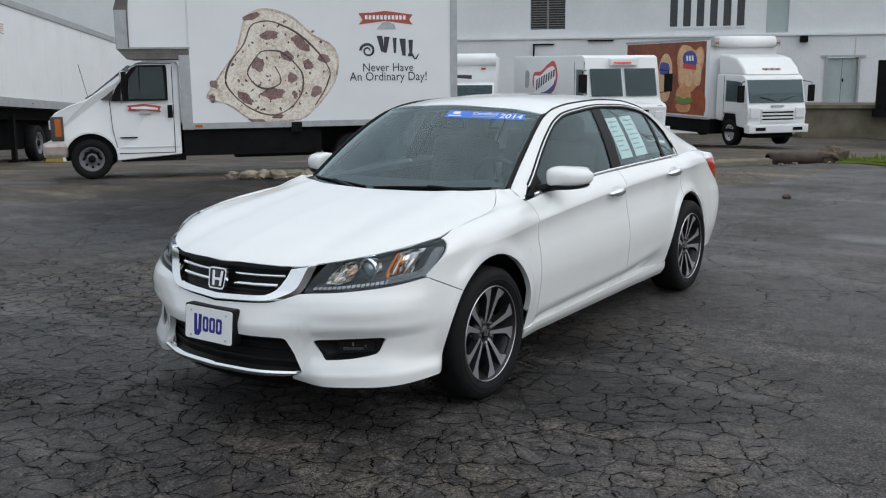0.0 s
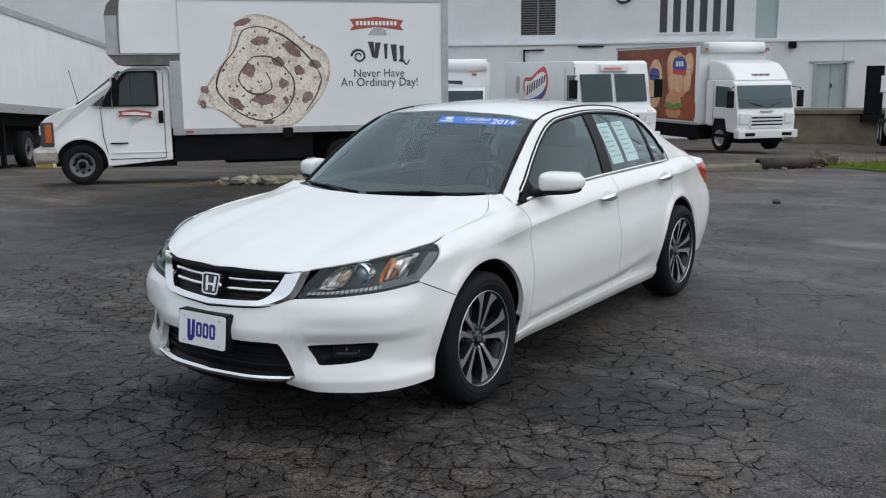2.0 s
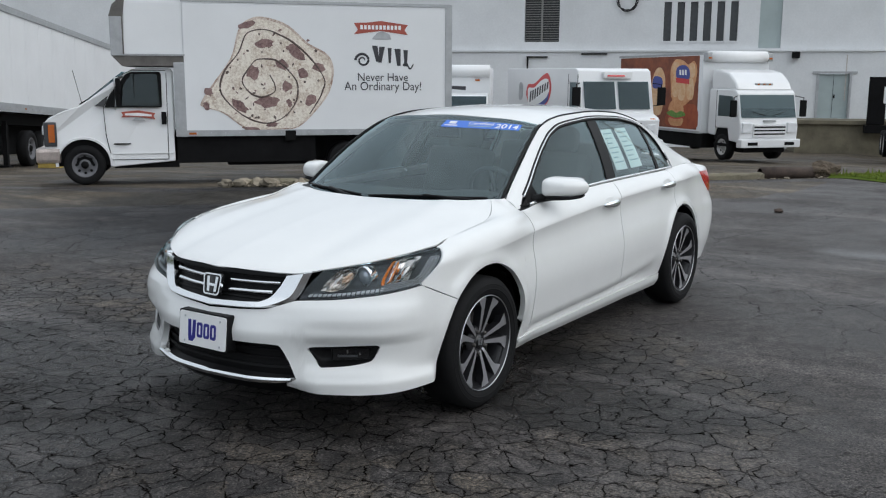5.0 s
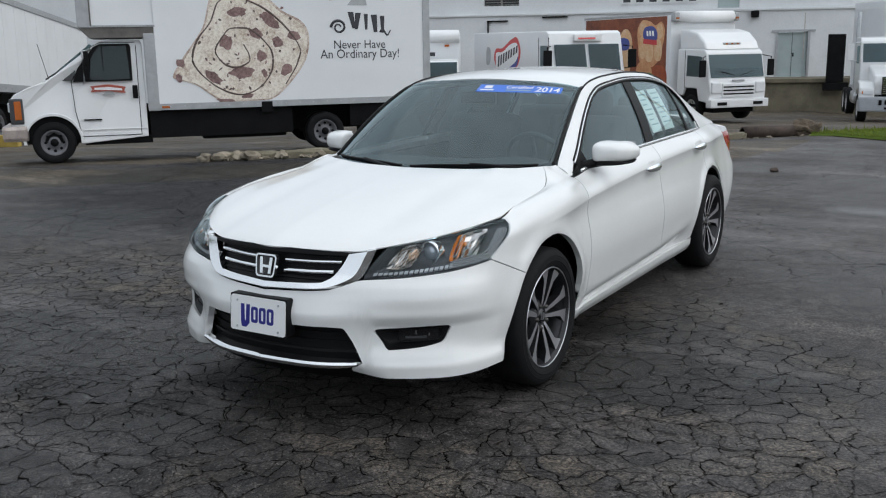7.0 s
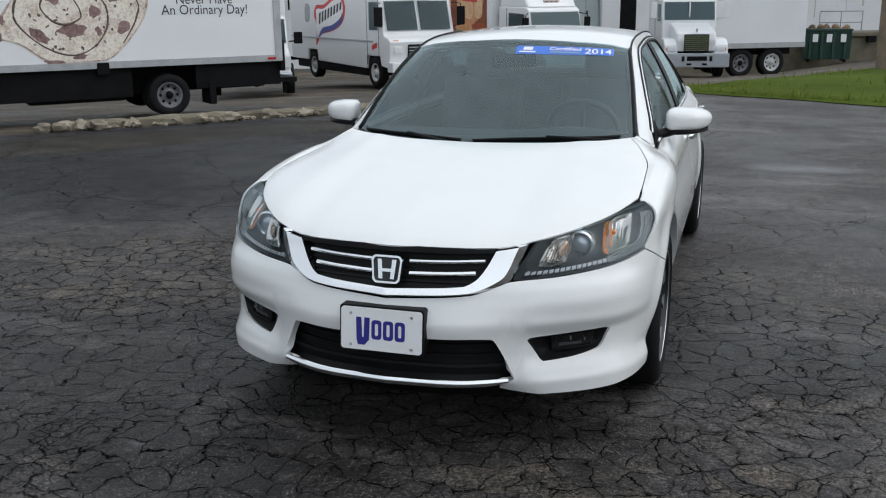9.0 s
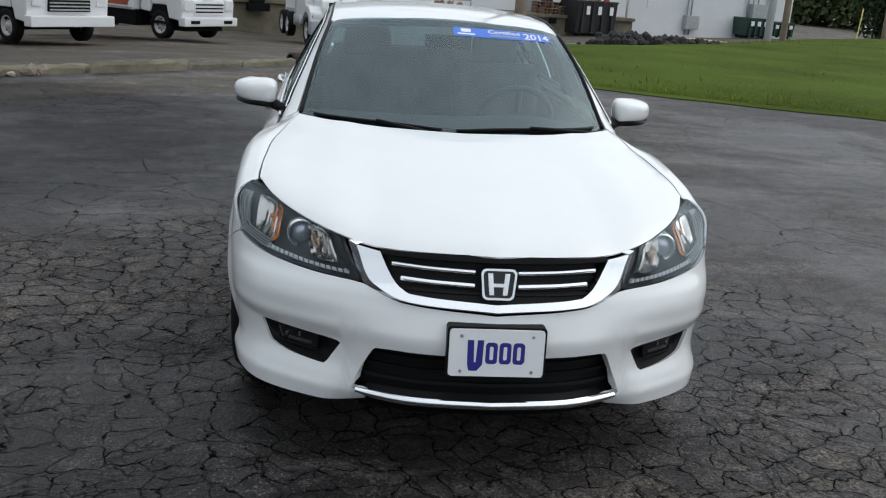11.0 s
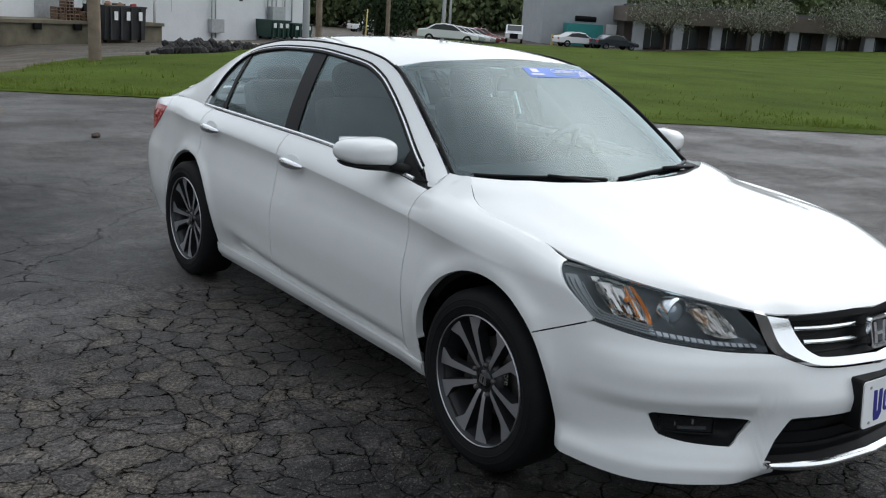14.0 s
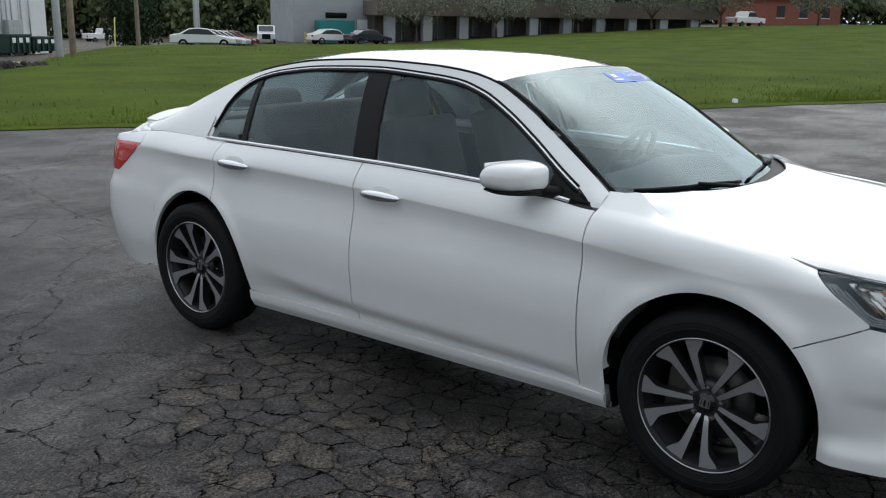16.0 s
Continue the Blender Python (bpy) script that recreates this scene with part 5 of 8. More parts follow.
# ---- wheels ----
def wheel_mesh():
    w = new("wheel")
    lathe("tyre", [(-0.105, 0.235), (-0.112, 0.275), (-0.108, 0.312), (-0.088, 0.330), (0.0, 0.334), (0.082, 0.331), (0.104, 0.314), (0.112, 0.28), (0.104, 0.247), (0.094, 0.236), (0.06, 0.232)], RUBBER, w, n=72)
    for x, r in ((0.108, 0.295), (0.1105, 0.272)):
        lathe("sidewall_ring", [(x - 0.004, r + 0.006), (x + 0.002, r + 0.002), (x + 0.002, r - 0.002), (x - 0.004, r - 0.006)], RUBBER, w, n=60)
    rim = lathe("rim", [(0.098, 0.2405), (0.104, 0.2395), (0.1045, 0.2365), (0.101, 0.2355)], RIM_EDGE, w, "bright machined rim edge", n=72)
    lathe("rim_barrel", [(0.101, 0.2355), (0.088, 0.230), (0.06, 0.215), (0.0, 0.205), (-0.09, 0.21), (-0.10, 0.235)], ALLOY_DARK, w, n=60)
    lathe("inner_barrel", [(0.082, 0.224), (0.03, 0.214), (-0.09, 0.208)], ALLOY_DARK, w, n=48)
    lathe("brake_disc", [(0.0, 0.06), (0.0, 0.15), (-0.024, 0.15), (-0.024, 0.06)], DISC, w, n=40)
    boxed("caliper", -0.05, 0.022, 0.07, 0.165, -0.07, 0.09, DISC, w, bevel=0.015)
    # Five pairs of spokes, each with a machined face and dark flanks.
    spoke = None
    for sgn in (1, -1):
        verts, faces, mats = [], [], []

        def put(r, off, x):
            rr = lerp(r, math.sqrt(max(r * r - off * off, 0.0004)), smooth01(0.12, 0.20, r))
            verts.append((x, -off, rr))
            return len(verts) - 1

        rows = []
        for i, t in enumerate(np.linspace(0, 1, 14)):
            r = lerp(0.046, 0.2345, t)
            near = 0.006 + 0.027 * t
            far_side = near + 0.016 + 0.019 * t + 0.030 * smooth01(0.66, 1.0, t)
            x = 0.062 + 0.030 * t**0.7 - 0.004 * t
            a, b = sgn * near, sgn * far_side
            rows.append((put(r, a, x), put(r, b, x), put(r, a, x), put(r, a * 0.93, x - 0.045), put(r, b, x), put(r, b * 0.93, x - 0.045)))
        for p, q in zip(rows, rows[1:]):
            faces += [(p[0], p[1], q[1], q[0]), (p[2], q[2], q[3], p[3]), (p[4], p[5], q[5], q[4])]
            mats += [0, 1, 1]
        me = mesh_of("spoke", verts, faces, ALLOY, False)
        me.materials.append(ALLOY_DARK)
        me.polygons.foreach_set("material_index", mats)
        for k in range(5):
            ob = new("spoke", me)
            ob.parent = w
            ob.matrix_basis = Matrix.Rotation(radians(72 * k), 4, "X")
    rim = w
    lathe("hub", [(0.040, 0.085), (0.058, 0.078), (0.064, 0.060), (0.060, 0.040), (0.062, 0.036)], ALLOY_DARK, rim, n=40)
    lathe("centre_cap", [(0.060, 0.036), (0.067, 0.032), (0.069, 0.0)], GLOSS_BLACK, rim, n=24)
    cap = lambda a, b, c: (0.069 + c, a, b)
    ring_part("cap_mark", rounded(0.020, 0.018, 0.017, 0.006), rounded(0.016, 0.014, 0.013, 0.004), SATIN, rim, cap, 0.002)
    for sgn in (1, -1):
        outline("cap_mark", [(sgn * 0.005, 0.012), (sgn * 0.012, 0.012), (sgn * 0.010, -0.012), (sgn * 0.004, -0.012)], SATIN, rim, cap, 0.002)
    for k in range(5):
        a = radians(90 + 36 + 72 * k)
        lathe("wheel_nut", [(0.052, 0.011), (0.072, 0.010), (0.076, 0.006), (0.077, 0.0)], DISC, rim, n=10, at=(0, 0.057 * math.cos(a), 0.057 * math.sin(a)))
    return w


first_wheel = wheel_mesh()
tagged(first_wheel, "dark two-tone alloy wheel with a low tyre")
spots = [(1, 0.0, -14), (1, 2.776, -14), (-1, 0.0, 173), (-1, 2.776, 172)]
for n, (side, y, turn) in enumerate(spots):
    m = Matrix.Translation((side * 0.795, y, 0.332)) @ Matrix.Rotation(0 if side > 0 else math.pi, 4, "Z") @ Matrix.Rotation(radians(turn), 4, "X")
    if n == 0:
        wheel = first_wheel
        wheel.matrix_basis = m
    else:
        wheel = copy_thing(first_wheel, m)
    wheel.parent = car
for side in (1, -1):
    for yc in (0.0, 2.776):
        panel("arch_liner", lambda u, v: np.array((side * lerp(0.52, 0.865, v), yc + 0.372 * math.cos(lerp(-0.35, math.pi + 0.35, u)), 0.345 + 0.372 * math.sin(lerp(-0.35, math.pi + 0.35, u)))), 30, 2, BLACK, car, depth=0.0)
        boxed("arch_wall", side * 0.52 - 0.004, side * 0.52 + 0.004, yc - 0.40, yc + 0.40, 0.20, 0.78, BLACK, car)
boxed("underbody", -0.515, 0.515, -0.80, 3.72, 0.20, 0.36, BLACK, car, bevel=0.03)
boxed("floor_pan", -0.80, 0.80, 0.43, 2.36, 0.21, 0.30, BLACK, car)
boxed("engine_bay", -0.50, 0.50, -0.78, 0.40, 0.36, 0.66, BLACK, car, bevel=0.03)
boxed("boot_floor", -0.50, 0.50, 3.18, 3.70, 0.36, 0.78, BLACK, car)

# ---- cabin fittings ----
panel("dashboard", lambda u, v: np.array((lerp(-0.70, 0.70, u), lerp(0.34, 0.98, v), 0.945 + 0.02 * math.sin(math.pi * v) - 0.34 * max(0, v - 0.72) ** 1.2 / 0.28**0.2 + 0.03 * math.exp(-(((lerp(-0.70, 0.70, u) - 0.36) / 0.2) ** 2)) * math.sin(math.pi * v))), 30, 16, DASH, car, depth=0.25)


def seat_at(x, y, width, rear=False):
    seat = tagged(new("rear_seat" if rear else "front_seat"), "dark cloth car seat with headrest")
    seat.parent = car
    bm = bmesh.new()
    block(bm, -width, width, -0.24, 0.26, -0.08, 0.08, 0.05, segments=3)
    bmesh.ops.transform(bm, matrix=Matrix.Translation((x, y, 0.52)), verts=bm.verts)
    part("cushion", bm, SEAT, seat, smooth=True)
    bm = bmesh.new()
    block(bm, -width * 0.95, width * 0.95, -0.07, 0.07, -0.32, 0.32, 0.06, segments=3)
    bmesh.ops.transform(bm, matrix=Matrix.Translation((x, y + 0.33, 0.84)) @ Matrix.Rotation(radians(-18), 4, "X"), verts=bm.verts)
    part("backrest", bm, SEAT, seat, smooth=True)
    for dx, hx, hz, zc in (((-0.33, 0.14, 0.085, 1.15), (0.0, 0.12, 0.055, 1.085), (0.33, 0.14, 0.085, 1.15)) if rear else ((0.0, 0.135, 0.10, 1.225),)):
        bm = bmesh.new()
        bmesh.ops.create_uvsphere(bm, u_segments=24, v_segments=14, radius=1.0)
        for v in bm.verts:
            e = Vector([math.copysign(abs(c) ** 0.62, c) for c in v.co])
            v.co = Vector((e.x * hx, e.y * 0.055, e.z * hz))
        bmesh.ops.transform(bm, matrix=Matrix.Translation((x + dx, y + 0.47, zc)) @ Matrix.Rotation(radians(-12), 4, "X"), verts=bm.verts)
        part("headrest", bm, SEAT, seat, smooth=True)
        for px in (-0.05, 0.05):
            tube("headrest_post", [(x + dx + px, y + 0.455, zc - 0.19), (x + dx + px, y + 0.47, zc - 0.02)], 0.007, SATIN, seat, sides=6)


for x in (0.37, -0.37):
    seat_at(x, 1.31, 0.26)
seat_at(0, 2.25, 0.60, True)
boxed("parcel_shelf", -0.60, 0.60, 2.75, 3.34, 0.97, 1.0, DASH, car, bevel=0.01)
panel("headliner", lambda u, v: roof_at(u, lerp(0.02, 0.98, v)) + np.array((0, 0, -0.035)), 20, 14, HEADLINER, car, depth=0.01)
steering = tagged(new("steering_wheel"), "dark steering wheel")
steering.parent = car
sm = Matrix.Translation((0.37, 0.98, 0.94)) @ Matrix.Rotation(radians(-62), 4, "X")
tube("wheel_rim", [sm @ Vector((0.185 * math.cos(a), 0.185 * math.sin(a), 0)) for a in np.linspace(0, 2 * math.pi, 33)[:-1]], 0.015, DASH, steering, sides=8, closed=True)
for a in (0, 180, 270):
    tube("wheel_spoke", [sm @ Vector((0, 0, -0.02)), sm @ Vector((0.18 * math.cos(radians(a)), 0.18 * math.sin(radians(a)), 0))], 0.016, DASH, steering, sides=6)
bm = bmesh.new()
block(bm, -0.115, 0.115, -0.012, 0.012, -0.035, 0.035, 0.012)
bmesh.ops.transform(bm, matrix=Matrix.Translation((0, 0.95, 1.30)), verts=bm.verts)
part("inside_mirror", bm, BLACK, car)
for side in (1, -1):
    panel("door_card", lambda u, v: flank(lerp(0.55, 2.6, u), lerp(0.40, 0.93, v), side, -0.07), 12, 4, DASH, car, depth=0.02)


# ---- the trucks in the yard ----
TRUCK_WHITE = surface("white_truck_paint", (0.72, 0.725, 0.73), rough=0.35, vary=0.05, scale=0.8, coat=0.5, bump=0)
BOX_WHITE = surface("white_truck_box", (0.74, 0.75, 0.76), rough=0.45, vary=0.05, scale=0.7, bump=0.05)
GREY_METAL = surface("grey_sheet_metal", (0.40, 0.41, 0.42), rough=0.45, metal=0.4, vary=0.15)
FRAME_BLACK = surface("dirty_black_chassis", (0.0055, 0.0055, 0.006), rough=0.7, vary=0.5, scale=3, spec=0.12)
STEEL_RIM = surface("painted_steel_rim", (0.13, 0.13, 0.14), rough=0.5, vary=0.2, scale=10)
WHITE_RIM = surface("white_steel_rim", (0.50, 0.50, 0.49), rough=0.5, vary=0.15, scale=10)
DARK_METAL = surface("sooty_sheet_metal", (0.135, 0.125, 0.115), rough=0.6, metal=0.2, vary=0.4, scale=4)
BUMPER_GREY = surface("grey_bumper", (0.33, 0.35, 0.38), rough=0.4, vary=0.1)
CRUST = speckle("printed_crust", (0.20, 0.10, 0.065), (0.70, 0.60, 0.52), 22, 0.52, 0.86)
BREAD = speckle("printed_bread", (0.38, 0.27, 0.19), (0.80, 0.74, 0.65), 26, 0.50, 0.80)
SWIRL = surface("printed_swirl", (0.10, 0.07, 0.06), rough=0.6, vary=0.4, scale=20, bump=0)
RAISIN = speckle("printed_raisin", (0.07, 0.03, 0.035), (0.34, 0.22, 0.20), 24, 0.50, 0.90)
INK = surface("dark_print", (0.035, 0.035, 0.042), rough=0.5, vary=0.1, bump=0)
BRICK_RED = surface("red_print", (0.36, 0.075, 0.05), rough=0.5, vary=0.1, bump=0)
BRIGHT_RED = surface("bright_red_print", (0.55, 0.05, 0.05), rough=0.5, vary=0.08, bump=0)
BLUE_PRINT = surface("blue_print", (0.05, 0.07, 0.28), rough=0.5, vary=0.1, bump=0)
BROWN_PRINT = speckle("brown_print", (0.09, 0.022, 0.014), (0.30, 0.085, 0.035), 3.0, 0.45, 0.95)
BUN_PRINT = speckle("tan_print", (0.48, 0.17, 0.06), (0.72, 0.42, 0.22), 5.0, 0.50, 0.95)
RUST_PRINT = speckle("rust_red_print", (0.20, 0.035, 0.018), (0.42, 0.10, 0.035), 3.0, 0.45, 0.95)
GREEN_PRINT = surface("green_print", (0.12, 0.25, 0.04), rough=0.5, vary=0.4, scale=20, bump=0)
CREAM_PRINT = speckle("cream_print", (0.60, 0.30, 0.12), (0.74, 0.55, 0.36), 7.0, 0.50, 0.95)


def vehicle(name, label, category, x, y, rear, group="", scale=1.0):
    """A thing on the yard: x runs rearwards along rear, y to its right, z up from the ground."""
    ob = empty(name, label, category, group)
    r = Vector((rear[0], rear[1], 0)).normalized()
    m = Matrix(((r.x, -r.y, 0, x), (r.y, r.x, 0, y), (0, 0, 1, ground_z(x, y)), (0, 0, 0, 1)))
    ob.matrix_basis = m @ Matrix.Scale(scale, 4)
    return ob


def truck_wheel(parent, x, y, r, outward, width=0.22, rim=STEEL_RIM, name="wheel"):
    """outward: +1 or -1, the side of y to which the rim looks."""
    w = new(name)
    w.parent = parent
    o = outward
    lathe("tyre", [(-o * width / 2, r * 0.6), (-o * width / 2, r * 0.92), (-o * width * 0.4, r), (o * width * 0.4, r), (o * width / 2, r * 0.93), (o * width * 0.5, r * 0.66), (o * width * 0.4, r * 0.60)], RUBBER, w, axis="y", n=36, at=(x, y, r))
    lathe("rim", [(o * width * 0.45, r * 0.62), (o * width * 0.46, r * 0.55), (o * width * 0.2, r * 0.50), (o * width * 0.15, r * 0.30), (o * width * 0.32, r * 0.22), (o * width * 0.36, 0.0)], rim, w, axis="y", n=28, at=(x, y, r))
    lathe("hub_cap", [(o * width * 0.30, r * 0.20), (o * width * 0.46, r * 0.16), (o * width * 0.48, 0.0)], FRAME_BLACK if rim == STEEL_RIM else rim, w, axis="y", n=16, at=(x, y, r))
    for k in range(8):
        a = k * math.pi / 4
        lathe("hand_hole", [(o * (width * 0.20), r * 0.075), (o * (width * 0.215), r * 0.05), (o * width * 0.216, 0.0)], FRAME_BLACK, w, axis="y", n=8, at=(x + r * 0.41 * math.cos(a), y, r + r * 0.41 * math.sin(a)))
    return w


def prism(name, profile, y0, y1, mat, parent, label="", bevel=0.0, lean=None):
    """A side profile of (x, z) points carried from y0 to y1; lean(y, x, z) may shift its points."""
    bm = bmesh.new()
    a = [bm.verts.new((x, y0, z)) for x, z in profile]
    b = [bm.verts.new((x, y1, z)) for x, z in profile]
    bm.faces.new(a)
    bm.faces.new(b[::-1])
    n = len(profile)
    for i in range(n):
        bm.faces.new((a[i], b[i], b[(i + 1) % n], a[(i + 1) % n]))
    bmesh.ops.recalc_face_normals(bm, faces=bm.faces)
    if bevel:
        bmesh.ops.bevel(bm, geom=list(bm.edges), offset=bevel, segments=3, affect="EDGES", profile=0.6)
    if lean:
        for v in bm.verts:
            v.co = Vector(lean(*v.co))
    return part(name, bm, mat, parent, label)


def flat_on(y, out):
    """Places flat print on a side panel at y, facing out (+1 or -1)."""
    return lambda a, b, c: (a, y + out * c, b)


def smooth_loop(keys, n):
    """A closed smooth outline through a few points."""
    k = len(keys)
    pts = []
    for i in range(k):
        p0, p1, p2, p3 = (np.array(keys[(i + j - 1) % k]) for j in range(4))
        for t in np.linspace(0, 1, n, endpoint=False):
            pts.append(tuple(0.5 * (2 * p1 + (p2 - p0) * t + (2 * p0 - 5 * p1 + 4 * p2 - p3) * t * t + (3 * p1 - p0 - 3 * p2 + p3) * t**3)))
    return pts


# The delivery truck with the bread picture; its left flank, y = 0, looks at the lot.
TRUCK_AMBER = surface("dull_amber_lamp", (0.42, 0.11, 0.02), rough=0.25, vary=0.15, bump=0)
RUSTY_CHROME = surface("rust_spotted_chrome", (0.42, 0.36, 0.33), rough=0.35, metal=0.7, vary=0.45, scale=5, bump=0.1)
bread_truck = vehicle("box_truck", "white delivery box truck with a printed slice of raisin bread", "truck", -10.30, 5.68, (0.656, 0.755))
BT = bread_truck
W = 2.10
WHEEL_R = 0.325
arch_pts = [(0.405 * math.cos(a), 0.345 + 0.40 * math.sin(a)) for a in np.linspace(-0.15, math.pi + 0.15, 18)]
body_side = [(-0.585, 0.50), (-0.60, 0.72), (-0.60, 1.00), (-0.52, 1.09), (-0.30, 1.20), (-0.04, 1.285), (0.10, 1.38), (0.70, 1.83), (0.80, 1.885), (1.00, 1.91), (1.40, 1.905), (1.44, 1.84), (1.44, 0.37)] + arch_pts[:1] + arch_pts[1:]


def cab_lean(x, y, z):
    inward = max(0.0, z - 1.2) * 0.16 + 0.10 * max(0.0, -x - 0.35) ** 1.3
    return (x, y + inward * (1 if y < W / 2 else -1), z)


on_door = lambda x, y, z: (x, y + max(0, z - 1.2) * 0.16 - 0.004, z)
cab = prism("cab", body_side, 0.04, W - 0.10, TRUCK_WHITE, BT, bevel=0.02, lean=cab_lean)
boxed("wheel_well", -0.46, 0.46, 0.10, 0.55, 0.30, 0.86, FRAME_BLACK, BT, bevel=0.05)
prism("arch_lip", [(0.445 * math.cos(a), 0.345 + 0.445 * math.sin(a)) for a in np.linspace(-0.1, 3.24, 24)] + [(0.405 * math.cos(a), 0.345 + 0.40 * math.sin(a)) for a in np.linspace(3.24, -0.1, 24)], 0.015, 0.12, TRUCK_WHITE, cab, bevel=0.008)
prism("window_frame", [(0.36, 1.265), (0.44, 1.47), (0.70, 1.80), (0.80, 1.845), (1.24, 1.845), (1.265, 1.80), (1.26, 1.265)], 0.034, 0.06, FRAME_BLACK, cab, "black window frame", lean=on_door)
prism("side_window", [(0.62, 1.29), (0.64, 1.60), (0.79, 1.81), (1.20, 1.81), (1.22, 1.29)], 0.026, 0.05, TRUCK_GLASS, cab, "greenish cab window", lean=on_door)
boxed("window_post", 0.82, 0.835, 0.045, 0.075, 1.28, 1.82, FRAME_BLACK, cab, m=Matrix.Translation((0, 0.02, 0)))
prism("vent_window", [(0.20, 1.285), (0.42, 1.46), (0.345, 1.285)], 0.03, 0.06, GLOSS_BLACK, cab, lean=on_door)
prism("windscreen", [(0.06, 1.33), (0.09, 1.315), (0.70, 1.795), (0.665, 1.815)], 0.13, W - 0.19, TRUCK_GLASS, cab, "raked cab windscreen", lean=lambda x, y, z: (x - 0.02, y + max(0, z - 1.2) * 0.1 * (1 if y < W / 2 else -1), z + 0.03))
tube("cab_wiper", [(-0.05, 0.30, 1.31), (0.12, 0.55, 1.42)], 0.012, FRAME_BLACK, cab, sides=5)
for pts in ([(0.43, 0.42), (0.36, 0.80), (0.335, 1.265)], [(1.345, 1.82), (1.335, 0.40)], [(0.43, 0.405), (1.335, 0.405)], [(0.335, 1.265), (0.66, 1.80), (0.80, 1.865), (1.33, 1.865)]):
    tube("door_gap", [(x, 0.036 + max(0, z - 1.2) * 0.16, z) for x, z in pts], 0.0055, FRAME_BLACK, cab, sides=5)
boxed("body_crease", 0.45, 1.42, 0.030, 0.045, 0.50, 0.512, TRUCK_WHITE, cab, bevel=0.004)
boxed("door_handle", 1.245, 1.325, 0.015, 0.05, 0.98, 1.19, FRAME_BLACK, cab, bevel=0.015)
boxed("side_badge", 0.47, 0.74, 0.028, 0.05, 0.655, 0.675, FRAME_BLACK, cab)
prism("grille", [(-0.63, 0.64), (-0.62, 1.0), (-0.50, 1.02), (-0.50, 0.62)], 0.24, W - 0.30, FRAME_BLACK, cab)
boxed("headlight", -0.63, -0.46, 0.08, 0.36, 0.82, 0.97, WHITE_LENS, cab, bevel=0.02)
boxed("lamp_bezel", -0.60, -0.40, 0.022, 0.22, 0.63, 1.03, LAMP_GREY, cab, "dark grey lamp bezel", bevel=0.03)
boxed("turn_lamp", -0.53, -0.43, 0.006, 0.20, 0.70, 0.99, TRUCK_AMBER, cab, "orange corner lamp", bevel=0.015)
boxed("front_bumper", -0.74, -0.36, 0.0, W - 0.05, 0.36, 0.605, RUSTY_CHROME, BT, "dull rusty chrome bumper", bevel=0.06)
boxed("rocker", 0.46, 1.50, 0.10, 0.2, 0.26, 0.38, FRAME_BLACK, BT)
mirror_arm = tube("mirror_arm", [(0.52, 0.06, 1.235), (0.54, -0.14, 1.25), (0.54, -0.16, 1.74), (0.66, 0.10, 1.76)], 0.014, SATIN, BT, "chrome mirror bracket")
boxed("mirror", 0.56, 0.63, -0.25, -0.07, 1.52, 1.74, FRAME_BLACK, BT, bevel=0.03)
boxed("mirror", 0.56, 0.62, -0.22, -0.08, 1.34, 1.48, FRAME_BLACK, BT, bevel=0.03)
tube("antenna", [(0.0, 0.2, 1.30), (-0.12, 0.2, 1.86)], 0.005, FRAME_BLACK, BT, sides=5)
# The box with its attic over the cab.
box_top, box_low, box_end = 3.00, 0.875, 6.22
box = boxed("box_body", 1.64, box_end, 0.0, W + 0.1, box_low, box_top, BOX_WHITE, BT, bevel=0.012)
boxed("attic", 0.66, 1.66, 0.02, W + 0.08, 2.115, box_top - 0.01, BOX_WHITE, BT, bevel=0.03)
prism("attic_nose", [(0.50, 2.10), (0.50, 2.72), (0.56, 2.90), (0.68, 3.01), (0.74, 3.01), (0.70, 2.10)], 0.0, W + 0.10, GREY_METAL, BT, "grey metal nose of the overhang", bevel=0.015)
prism("attic_sill", [(0.50, 2.11), (0.66, 1.935), (1.50, 1.935), (1.62, 1.84), (1.64, 2.12)], 0.01, W + 0.09, DARK_METAL, BT, "sooty grey underside of the overhang")
prism("nose_cap", [(0.492, 2.72), (0.552, 2.905), (0.675, 3.025), (0.755, 3.025), (0.715, 2.72)], -0.004, W + 0.104, DARK_METAL, BT, "dark rust-stained cap of the nose", bevel=0.012)
boxed("attic_seam", 0.690, 0.712, -0.010, 0.0, 2.12, 2.74, DARK_METAL, BT)
for k in range(16):
    boxed("rivet", 0.76 + k * 0.056, 0.772 + k * 0.056, -0.012, -0.004, 2.108, 2.120, DARK_METAL, BT)
boxed("attic_edge", 0.52, 1.66, -0.006, 0.02, 2.10, 2.13, GREY_METAL, BT)
boxed("front_post", 1.47, 1.66, 0.0, 0.25, 0.77, 2.0, GREY_METAL, BT, "grey filler post behind the cab", bevel=0.02)
for z0, z1, mat in ((box_low - 0.095, box_low + 0.005, GREY_METAL), (box_top - 0.02, box_top + 0.03, GREY_METAL)):
    boxed("edge_rail", 1.62, box_end + 0.01, -0.012, W + 0.11, z0, z1, mat, BT)
boxed("rear_post", box_end - 0.10, box_end + 0.02, -0.014, 0.12, box_low - 0.09, box_top + 0.02, GREY_METAL, BT)
boxed("rear_bracket", box_end - 0.01, box_end + 0.06, -0.01, 0.2, 0.62, 1.12, FRAME_BLACK, BT)
for k in range(19):
    boxed("rivet", 1.8 + k * 0.235, 1.815 + k * 0.235, -0.018, -0.01, box_low - 0.045, box_low - 0.03, SATIN, BT)
